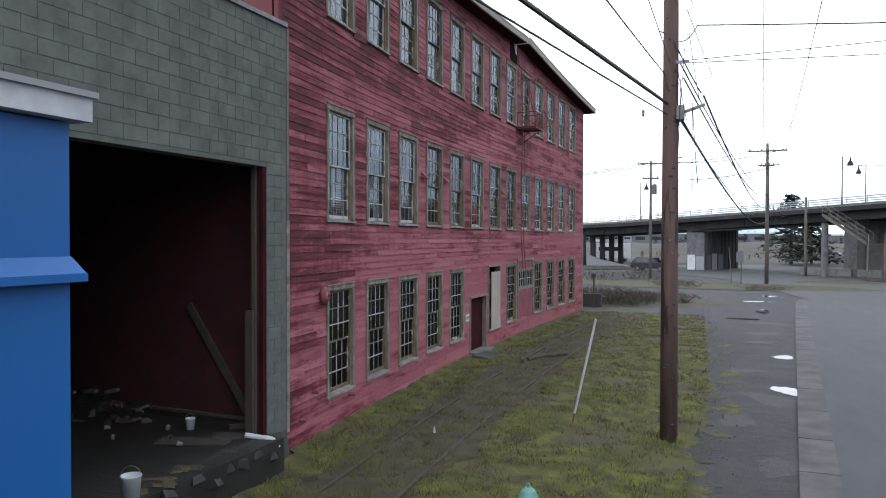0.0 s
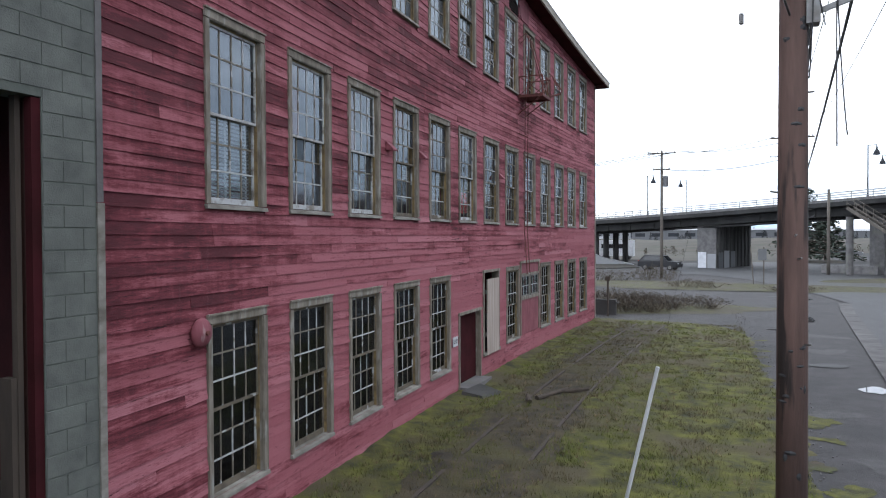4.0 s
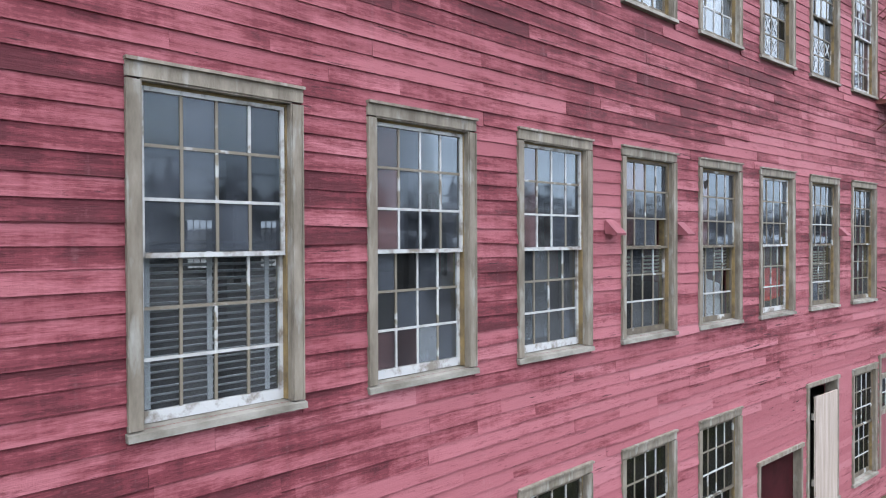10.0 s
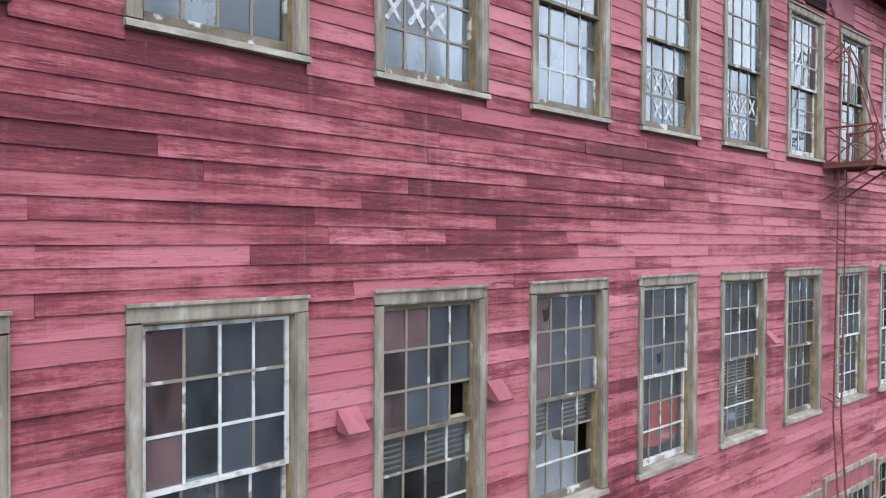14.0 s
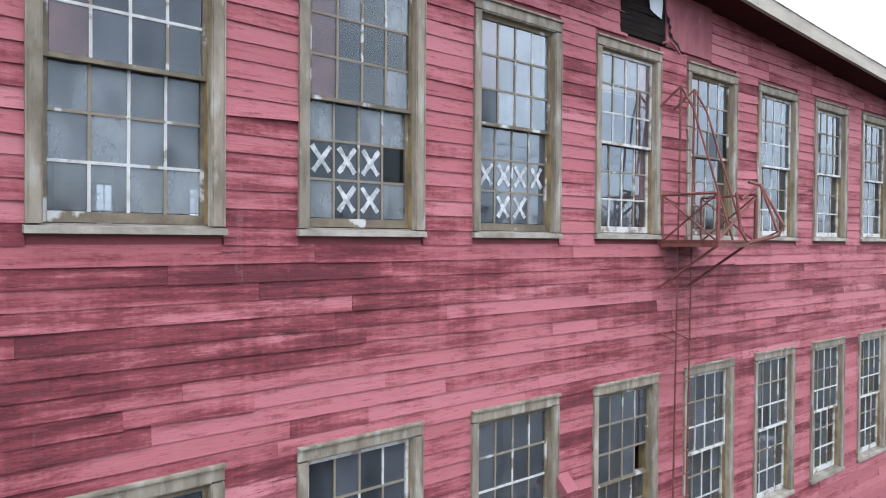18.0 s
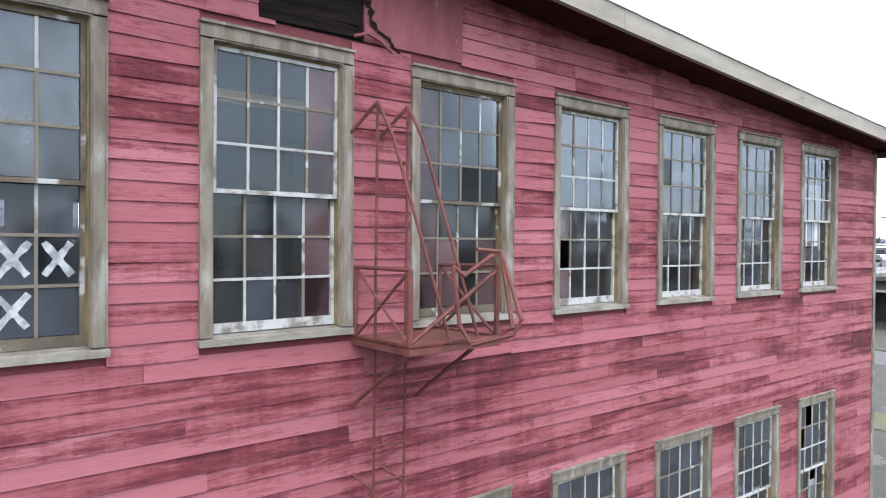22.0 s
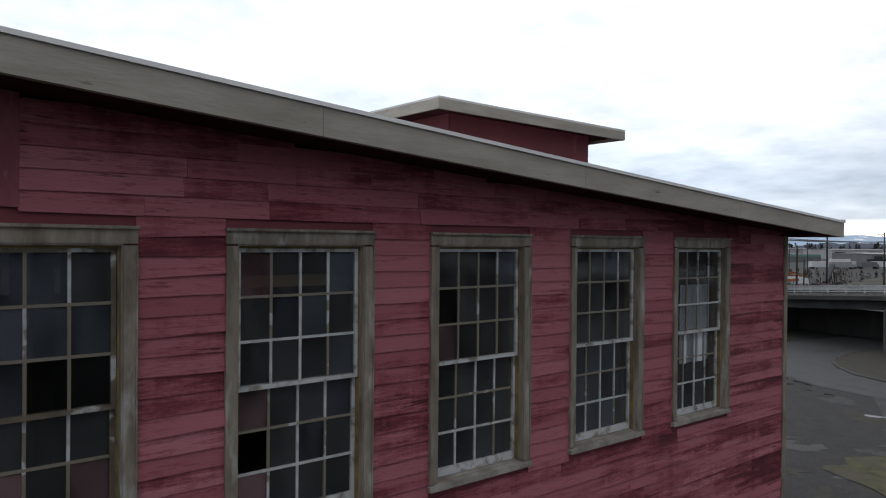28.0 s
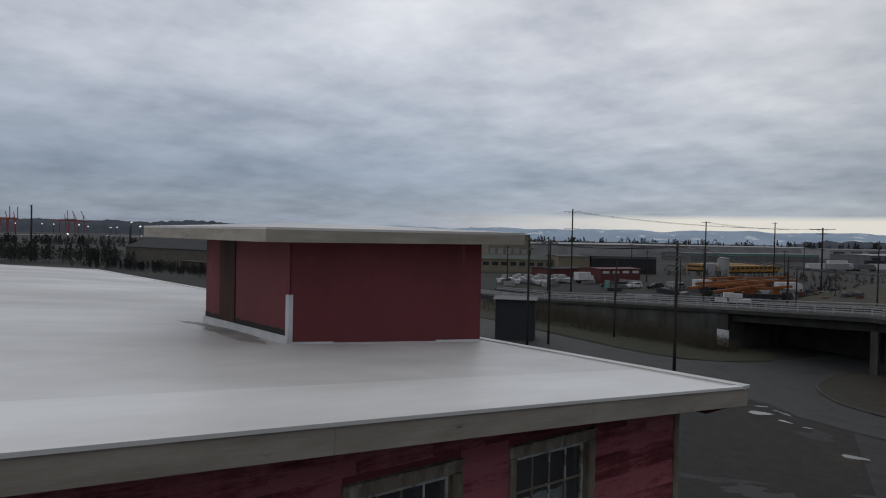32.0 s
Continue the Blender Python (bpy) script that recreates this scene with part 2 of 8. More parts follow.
    smear = add_up([(noise_at((1, 1.6, 12.0), 2.4, 9), 1.0), (zone, 0.30), (speck, 0.25)])
    base = mix(rng(smear, 0.84, 0.92, 0.0, 0.62), base, (0.128, 0.026, 0.036))
    # chalky runs down the wall and pale scuffs
    pale = rng(add_up([(drip, 0.7), (speck, 0.3)]), 0.58, 0.70, 0.0, 0.30)
    base = mix(pale, base, (0.40, 0.20, 0.225))
    L(base, bs.inputs["Base Color"])
    bp = N("ShaderNodeBump")
    bp.inputs["Strength"].default_value, bp.inputs["Distance"].default_value = 0.45, 0.015
    L(noise_at((1, 1.2, 22.0), 6.0, 6), bp.inputs["Height"]), L(bp.outputs[0], bs.inputs["Normal"])
    return m


def glass_mat(name, dust, dust_col, rough=0.05, lo=0.040, hi=0.16, clear=0.78):
    """A thin pane: clear with a gloss that grows at grazing angles, and a film of dust over it."""
    m = bpy.data.materials.new(name)
    m.use_nodes = True
    t = m.node_tree
    t.nodes.clear()
    N, L = t.nodes.new, t.links.new
    tr, gl, df = N("ShaderNodeBsdfTransparent"), N("ShaderNodeBsdfGlossy"), N("ShaderNodeBsdfDiffuse")
    tr.inputs[0].default_value = (clear, clear * 1.03, clear * 1.04, 1)
    gl.inputs["Roughness"].default_value = rough
    gl.inputs["Color"].default_value = (0.86, 0.94, 1.0, 1)
    df.inputs[0].default_value = (*dust_col, 1)
    geo = N("ShaderNodeNewGeometry")
    rnd = N("ShaderNodeObjectInfo").outputs["Random"]
    mp = N("ShaderNodeMapping")
    mp.inputs["Scale"].default_value = (1, 1.3, 0.6)
    L(geo.outputs["Position"], mp.inputs[0])
    n = N("ShaderNodeTexNoise")
    n.noise_dimensions = "4D"
    n.inputs["Scale"].default_value, n.inputs["Detail"].default_value, n.inputs["Roughness"].default_value = 3.4, 6, 0.6
    L(mp.outputs[0], n.inputs["Vector"])
    ad = N("ShaderNodeMath")
    ad.operation = "MULTIPLY_ADD"
    ad.inputs[1].default_value, ad.inputs[2].default_value = 0.34, -0.17
    L(rnd, ad.inputs[0])
    both = N("ShaderNodeMath")
    both.operation = "ADD"
    L(n.outputs[0], both.inputs[0]), L(ad.outputs[0], both.inputs[1])
    mr = N("ShaderNodeMapRange")
    mr.inputs["From Min"].default_value, mr.inputs["From Max"].default_value = 0.28, 0.78
    mr.inputs["To Min"].default_value, mr.inputs["To Max"].default_value = dust * 0.15, dust * 1.35
    L(both.outputs[0], mr.inputs[0])
    mx = N("ShaderNodeMixShader")
    L(mr.outputs[0], mx.inputs[0]), L(tr.outputs[0], mx.inputs[1]), L(df.outputs[0], mx.inputs[2])
    fr = N("ShaderNodeFresnel")
    fr.inputs["IOR"].default_value = 1.42
    # grimy old panes: a weak mirror that grows only a little at grazing angles
    gain = N("ShaderNodeMapRange")
    gain.inputs["To Min"].default_value, gain.inputs["To Max"].default_value = lo, hi
    L(fr.outputs[0], gain.inputs[0])
    nb = N("ShaderNodeTexNoise")
    nb.inputs["Scale"].default_value = 3.0
    L(geo.outputs["Position"], nb.inputs["Vector"])
    bp = N("ShaderNodeBump")
    bp.inputs["Strength"].default_value, bp.inputs["Distance"].default_value = 0.05, 0.02
    L(nb.outputs[0], bp.inputs["Height"]), L(bp.outputs[0], gl.inputs["Normal"])
    mx2 = N("ShaderNodeMixShader")
    L(gain.outputs[0], mx2.inputs[0]), L(mx.outputs[0], mx2.inputs[1]), L(gl.outputs[0], mx2.inputs[2])
    L(mx2.outputs[0], N("ShaderNodeOutputMaterial").inputs[0])
    return m


def bar_mat(name, share):
    """Glazing bars: some keep their white paint, the others are bare grey-brown; the paint breaks off along each bar."""
    m = mat(name, (0.44, 0.45, 0.455), (0.30, 0.30, 0.295), 0.75, 9.0, (1, 1, 1), 0.2, 50)
    t = m.node_tree
    N, L = t.nodes.new, t.links.new
    bs = t.nodes["Principled BSDF"]
    paint = bs.inputs["Base Color"].links[0].from_socket
    geo = N("ShaderNodeNewGeometry")
    n = N("ShaderNodeTexNoise")
    n.inputs["Scale"].default_value, n.inputs["Detail"].default_value = 7.0, 4
    L(geo.outputs["Position"], n.inputs["Vector"])
    ad = N("ShaderNodeMath")
    ad.operation = "MULTIPLY_ADD"
    ad.inputs[1].default_value, ad.inputs[2].default_value = 1.3, -0.65
    L(n.outputs[0], ad.inputs[0])
    sm = N("ShaderNodeMath")
    sm.operation = "ADD"
    L(ad.outputs[0], sm.inputs[0]), L(geo.outputs["Random Per Island"], sm.inputs[1])
    mr = N("ShaderNodeMapRange")
    mr.inputs["From Min"].default_value, mr.inputs["From Max"].default_value = share - 0.03, share + 0.03
    L(sm.outputs[0], mr.inputs[0])
    mx = N("ShaderNodeMix")
    mx.data_type = "RGBA"
    L(mr.outputs[0], mx.inputs["Factor"]), L(paint, mx.inputs["A"])
    mx.inputs["B"].default_value = (0.155, 0.135, 0.105, 1)
    L(mx.outputs["Result"], bs.inputs["Base Color"])
    return m


M_BAR_W = bar_mat("mostly_white_bars", 0.78)
M_BAR_M = bar_mat("half_bare_bars", 0.45)
M_BAR_B = bar_mat("mostly_bare_bars", 0.2)
M_BOARD = siding_mat("faded_red_board", False)
M_BOARDS = siding_mat("faded_red_boards", True)
M_REDPLY = mat("red_plywood", (0.150, 0.028, 0.035), (0.115, 0.021, 0.027), 0.75, 1.5, (1, 1, 0.4), 0.1, 20, spots=(0.22, 0.06, 0.07), spot_scale=3, spot_lo=0.66, spot_hi=0.8)
M_PINKPLY = mat("pink_plywood", (0.235, 0.072, 0.090), (0.165, 0.042, 0.056), 0.8, 3, (1, 1.5, 0.6), 0.3, 25, spots=(0.30, 0.20, 0.20), spot_scale=5, spot_lo=0.66, spot_hi=0.78)
M_CASING = mat("weathered_casing", (0.2228, 0.1966, 0.1597), (0.1139, 0.0963, 0.0736), 0.85, 7, (1, 1, 0.3), 0.3, 40, vary=0.12, spots=(0.2750, 0.2712, 0.2478), spot_scale=9)
M_SILL = mat("worn_sill", (0.25, 0.238, 0.212), (0.12, 0.108, 0.088), 0.85, 5, (1, 0.6, 1), 0.3, 40, vary=0.15)
M_JAMB = mat("ochre_jamb", (0.22, 0.155, 0.065), (0.10, 0.075, 0.04), 0.85, 6, (1, 1, 1), 0.2, 40)
M_PLANK = mat("whitewashed_plank", (0.42, 0.355, 0.315), (0.30, 0.25, 0.215), 0.85, 3, (1, 3, 0.25), 0.2, 40)
M_SASH = mat("peeling_sash_paint", (0.42, 0.43, 0.435), (0.17, 0.15, 0.125), 0.75, 6.0, (1, 1, 1), 0.2, 50, lo=0.38, hi=0.52)
M_SASHDK = mat("bare_sash_wood", (0.15, 0.125, 0.09), (0.07, 0.057, 0.043), 0.8, 4, (1, 1, 1), 0.2, 50, spots=(0.38, 0.39, 0.39), spot_scale=3.5, spot_lo=0.58, spot_hi=0.63)
M_DKWOOD = mat("dark_brown_wood", (0.062, 0.026, 0.021), (0.034, 0.016, 0.013), 0.95, 3, (1, 1, 0.2), 0.2, 40)
M_NEWWOOD = mat("pale_new_timber", (0.52, 0.33, 0.17), (0.42, 0.25, 0.12), 0.8, 3, (1, 0.3, 1), 0.1, 40)
M_GLASS = glass_mat("window_glass", 0.05, (0.35, 0.36, 0.38))
# dimmed gloss and tint stand for dark surroundings mirrored in the lower panes
M_GLASS_K = glass_mat("dimmed_window_glass", 0.03, (0.2, 0.2, 0.2), 0.03, 0.012, 0.07, 0.45)
# dust film tinted blue to add the sky's reflection
M_GLASS_D = glass_mat("dusty_sky_tinted_glass", 0.15, (0.27, 0.31, 0.38), 0.04, clear=0.32)
M_GLASS_P = glass_mat("pinkish_filmed_glass", 0.34, (0.27, 0.165, 0.175), 0.05, clear=0.45)
M_GLASS_B = glass_mat("bluish_filmed_glass", 0.36, (0.32, 0.36, 0.40), 0.06, clear=0.5)
M_FASCIA = mat("grey_beige_fascia", (0.33, 0.305, 0.265), (0.235, 0.215, 0.182), 0.8, 1.6, (1, 0.6, 3), 0.2, 15, spots=(0.12, 0.10, 0.085), spot_scale=4, spot_lo=0.68, spot_hi=0.73, detail=9)
# red plywood darkened for the shade under the eaves; also plain dark red parts
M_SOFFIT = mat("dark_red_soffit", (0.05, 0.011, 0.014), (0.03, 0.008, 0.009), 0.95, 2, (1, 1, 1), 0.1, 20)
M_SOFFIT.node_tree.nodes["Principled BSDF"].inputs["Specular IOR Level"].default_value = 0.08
M_ROOF = mat("white_roof_membrane", (0.6720, 0.6720, 0.6720), (0.4440, 0.4380, 0.4320), 0.42, 0.8, (0.5, 0.25, 1), 0.1, 6, spots=(0.4000, 0.3800, 0.3550), spot_scale=0.55, spot_lo=0.48, spot_hi=0.80)
M_BLOCK = mat("painted_concrete_block", (0.1240, 0.1330, 0.1200), (0.0805, 0.0864, 0.0791), 0.9, 3, (1, 1, 1), 0.3, 60, vary=0.06)
M_MORTAR = mat("block_mortar", (0.1100, 0.1222, 0.1068), (0.0800, 0.0897, 0.0792), 0.95, 6)
M_CONC = mat("concrete", (0.145, 0.139, 0.138), (0.085, 0.082, 0.081), 0.9, 2.0, (1, 1, 1), 0.25, 30, spots=(0.13, 0.13, 0.11), spot_scale=0.8)
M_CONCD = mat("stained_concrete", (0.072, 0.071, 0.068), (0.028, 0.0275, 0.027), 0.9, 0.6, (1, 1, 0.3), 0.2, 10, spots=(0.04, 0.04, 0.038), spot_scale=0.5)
M_GUTTER = mat("worn_gutter_concrete", (0.086, 0.081, 0.081), (0.042, 0.040, 0.040), 0.9, 1.1, (1, 1, 1), 0.3, 30, spots=(0.050, 0.048, 0.046), spot_scale=0.7, vary=0.08)
M_ASPH = mat("worn_asphalt", (0.0320, 0.0288, 0.0300), (0.0098, 0.0092, 0.0096), 0.8, 1.6, (1, 1, 1), 0.9, 45, spots=(0.0127, 0.0121, 0.0127), spot_scale=0.5, spot_lo=0.52, spot_hi=0.64, lo=0.28, hi=0.68, detail=12)
M_LANE = mat("dark_lane_asphalt", (0.0294, 0.0294, 0.0308), (0.0210, 0.0210, 0.0217), 0.75, 0.6, (1, 1, 1), 0.2, 60, spots=(0.0119, 0.0119, 0.0126), spot_scale=0.4, spot_lo=0.56, spot_hi=0.66)
M_ROAD = mat("grey_road", (0.0406, 0.0413, 0.0439), (0.0260, 0.0260, 0.0280), 0.75, 1.2, (1, 0.3, 1), 0.5, 80, detail=10, spots=(0.0300, 0.0300, 0.0313), spot_scale=0.3)
M_GRASS = mat("mossy_grass", (0.0960, 0.0980, 0.0110), (0.0200, 0.0195, 0.0060), 0.95, 2.4, (1, 1, 1), 1.0, 35, detail=10, spots=(0.0587, 0.0485, 0.0220), spot_scale=0.45, spot_lo=0.51, spot_hi=0.62)
M_TRACK = mat("weeds_over_ballast", (0.0600, 0.0465, 0.0230), (0.0160, 0.0125, 0.0080), 0.95, 2.8, (1, 1, 1), 1.0, 32, detail=10, spots=(0.0480, 0.0440, 0.0120), spot_scale=0.6, spot_lo=0.5, spot_hi=0.64)
M_VERGE = mat("patchy_short_grass", (0.0620, 0.0600, 0.0150), (0.0170, 0.0165, 0.0075), 0.95, 1.6, (1, 1, 1), 0.8, 25, detail=10, spots=(0.0440, 0.0370, 0.0220), spot_scale=0.45, spot_lo=0.47, spot_hi=0.62)
M_DIRT = mat("dead_weeds_and_dirt", (0.0578, 0.0435, 0.0272), (0.0177, 0.0143, 0.0102), 0.95, 2.6, (1, 1, 1), 1.0, 30, detail=10, spots=(0.0442, 0.0510, 0.0109), spot_scale=0.7, spot_lo=0.5, spot_hi=0.65)
M_FIELD = mat("far_field", (0.0120, 0.0108, 0.0084), (0.0042, 0.0042, 0.0036), 0.95, 0.06, (1, 1, 1), 0, 1, spots=(0.0248, 0.0243, 0.0238), spot_scale=0.02, spot_lo=0.5, spot_hi=0.62)
M_TANGR = mat("dry_tan_field", (0.0480, 0.0400, 0.0262), (0.0215, 0.0184, 0.0120), 0.95, 0.25, (1, 1, 1), 0.3, 4, spots=(0.0224, 0.0252, 0.0112), spot_scale=0.12, spot_lo=0.52, spot_hi=0.66)
M_WEEDS = mat("damp_brown_weeds", (0.0345, 0.0292, 0.0203), (0.0150, 0.0135, 0.0097), 0.95, 1.2, (1, 1, 1), 0.6, 20, spots=(0.0210, 0.0240, 0.0075), spot_scale=0.6, spot_lo=0.56, spot_hi=0.68, detail=9)
M_GRAVEL = mat("damp_gravel", (0.0153, 0.0139, 0.0122), (0.0053, 0.0050, 0.0045), 0.9, 0.9, (1, 1, 1), 0.5, 25, spots=(0.0290, 0.0262, 0.0222), spot_scale=5.0, spot_lo=0.56, spot_hi=0.68, detail=9)
M_BANKGR = mat("damp_verge_grass", (0.0263, 0.0315, 0.0067), (0.0120, 0.0135, 0.0045), 0.95, 1.2, (1, 1, 1), 0.6, 20, spots=(0.0210, 0.0165, 0.0097), spot_scale=0.5, spot_lo=0.5, spot_hi=0.62)
M_POLEDK = mat("old_dark_pole", (0.030, 0.024, 0.021), (0.018, 0.015, 0.013), 0.9, 2, (1, 1, 0.15), 0)
M_POLE = mat("creosoted_pole", (0.128, 0.076, 0.062), (0.058, 0.035, 0.030), 0.85, 4, (1, 1, 0.12), 0.5, 30, spots=(0.024, 0.017, 0.015), spot_scale=5.0, spot_lo=0.56, spot_hi=0.63, detail=9)
M_POLEG = mat("grey_weathered_pole", (0.12, 0.105, 0.09), (0.07, 0.062, 0.053), 0.9, 2, (1, 1, 0.15), 0.2, 20)
M_WIRE = mat("black_cable", (0.02, 0.02, 0.022), None, 0.6, 5, bump=0)
M_RUST = mat("rusty_red_steel", (0.15, 0.042, 0.036), (0.075, 0.024, 0.02), 0.75, 7, (1, 1, 1), 0.25, 40)
M_STEEL = mat("dull_steel", (0.22, 0.22, 0.22), (0.14, 0.13, 0.12), 0.5, 5, metal=0.6)
M_RAIL = mat("rusted_rail", (0.055, 0.040, 0.032), (0.032, 0.025, 0.02), 0.8, 5)
M_BLUE = mat("blue_painted_steel", (0.007, 0.105, 0.34), (0.006, 0.090, 0.29), 0.5, 0.8, (1, 1, 0.3), 0.05, 10)
M_WHITE = mat("white_paint", (0.55, 0.56, 0.58), (0.40, 0.41, 0.43), 0.6, 2, bump=0.05)
# room surfaces: the darkness of unlit interiors is in this base colour
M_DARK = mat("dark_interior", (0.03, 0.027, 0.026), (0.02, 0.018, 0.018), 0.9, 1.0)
M_FLOORW = mat("old_wood_floor", (0.07, 0.055, 0.042), (0.04, 0.032, 0.026), 0.7, 2, (1, 0.2, 1))
# mottling is age; the overall darkness also carries the shade under the deck
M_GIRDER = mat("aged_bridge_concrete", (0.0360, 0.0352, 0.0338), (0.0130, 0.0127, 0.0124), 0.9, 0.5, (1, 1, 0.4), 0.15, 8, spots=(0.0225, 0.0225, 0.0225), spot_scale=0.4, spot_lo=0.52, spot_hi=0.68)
M_RAILING = mat("galvanised_railing", (0.34, 0.355, 0.365), (0.25, 0.26, 0.27), 0.5, 2, metal=0.2, bump=0)
M_BARK = mat("bark", (0.075, 0.058, 0.045), (0.045, 0.036, 0.03), 0.95, 4, (1, 1, 0.2), 0.4, 20)
M_CONIFER = mat("conifer_needles", (0.030, 0.045, 0.030), (0.016, 0.026, 0.018), 0.9, 1.5, vary=0.3, island=True, bump=0)
M_BRUSH = mat("winter_brush", (0.0525, 0.0403, 0.0264), (0.0250, 0.0208, 0.0138), 0.95, 2, vary=0.4, island=True, bump=0)
M_CANE = mat("dry_brown_canes", (0.085, 0.066, 0.044), (0.042, 0.034, 0.024), 0.95, 2, vary=0.3, island=True, bump=0)
M_BLADE = mat("grass_blade", (0.1000, 0.1160, 0.0224), (0.0880, 0.0744, 0.0384), 0.9, 0.5, vary=0.25, island=True, bump=0, lo=0.42, hi=0.58)
M_WATER = mat("puddle_water", (0.05, 0.05, 0.05), (0.04, 0.04, 0.04), 0.04, 1, bump=0)
M_BLACK = mat("black_rubber", (0.02, 0.02, 0.02), None, 0.7, 5, bump=0)
M_CARBLK = mat("black_car_paint", (0.006, 0.0065, 0.009), (0.005, 0.005, 0.0065), 0.55, 1, bump=0)
M_CARGLS = mat("dark_car_glass", (0.02, 0.022, 0.025), None, 0.08, 1, bump=0)
M_CRANE = mat("red_oxide_crane_paint", (0.3600, 0.0810, 0.0630), (0.2880, 0.0648, 0.0540), 0.7, 0.05, bump=0)
M_FLOOD = bpy.data.materials.new("lit_floodlight")
M_FLOOD.use_nodes = True
M_FLOOD.node_tree.nodes["Principled BSDF"].inputs["Emission Color"].default_value = (1.0, 0.93, 0.82, 1)
M_FLOOD.node_tree.nodes["Principled BSDF"].inputs["Emission Strength"].default_value = 4.0
M_REDLITE = mat("red_lamp_glass", (0.45, 0.03, 0.03), None, 0.3, 1, bump=0)
M_ORANGE = mat("orange_machine_paint", (0.27, 0.080, 0.015), (0.16, 0.048, 0.011), 0.6, 0.5, bump=0)
M_YELLOW = mat("yellow_bus_paint", (0.30, 0.155, 0.02), (0.25, 0.13, 0.02), 0.5, 0.5, bump=0)
M_SHEDGR = mat("grey_metal_cladding", (0.13, 0.133, 0.14), (0.095, 0.098, 0.105), 0.7, 0.2, (1, 1, 0.1), 0)
M_SHEDDK = mat("dark_metal_cladding", (0.035, 0.038, 0.044), (0.026, 0.028, 0.032), 0.7, 0.2, bump=0)
M_SHEDDK.node_tree.nodes["Principled BSDF"].inputs["Specular IOR Level"].default_value = 0.12
M_SHEDWH = mat("pale_metal_roof", (0.30, 0.305, 0.315), (0.22, 0.225, 0.235), 0.7, 0.1, bump=0)
M_SHEDRD = mat("red_shed_cladding", (0.10, 0.022, 0.021), (0.075, 0.017, 0.016), 0.7, 0.2, bump=0)
M_BRICK = mat("weathered_block_wall", (0.0980, 0.0896, 0.0770), (0.0735, 0.0672, 0.0574), 0.9, 0.5, bump=0)
M_GREEN = mat("green_patina_paint", (0.12, 0.26, 0.23), (0.09, 0.20, 0.175), 0.6, 4)
M_FARTREE = mat("far_trees", (0.0144, 0.0168, 0.0168), (0.0080, 0.0096, 0.0104), 0.95, 0.05, bump=0, vary=0.3, island=True)
# red boards with the shade inside the bay put into the colour
M_BAYRED = mat("shade_darkened_red_boards", (0.060, 0.013, 0.016), (0.036, 0.009, 0.011), 0.9, 1.5)
# distance haze is mixed into the ridge and mountain base colours
M_RIDGE = mat("haze_tinted_ridge", (0.040, 0.052, 0.075), (0.026, 0.034, 0.050), 1.0, 0.01, bump=0, spots=(0.10, 0.11, 0.12), spot_scale=0.05, spot_lo=0.64, spot_hi=0.70)
M_HILL = mat("haze_tinted_hills", (0.34, 0.43, 0.54), (0.26, 0.35, 0.46), 1.0, 0.004, bump=0, spots=(0.62, 0.65, 0.70), spot_scale=0.012, spot_lo=0.60, spot_hi=0.66)


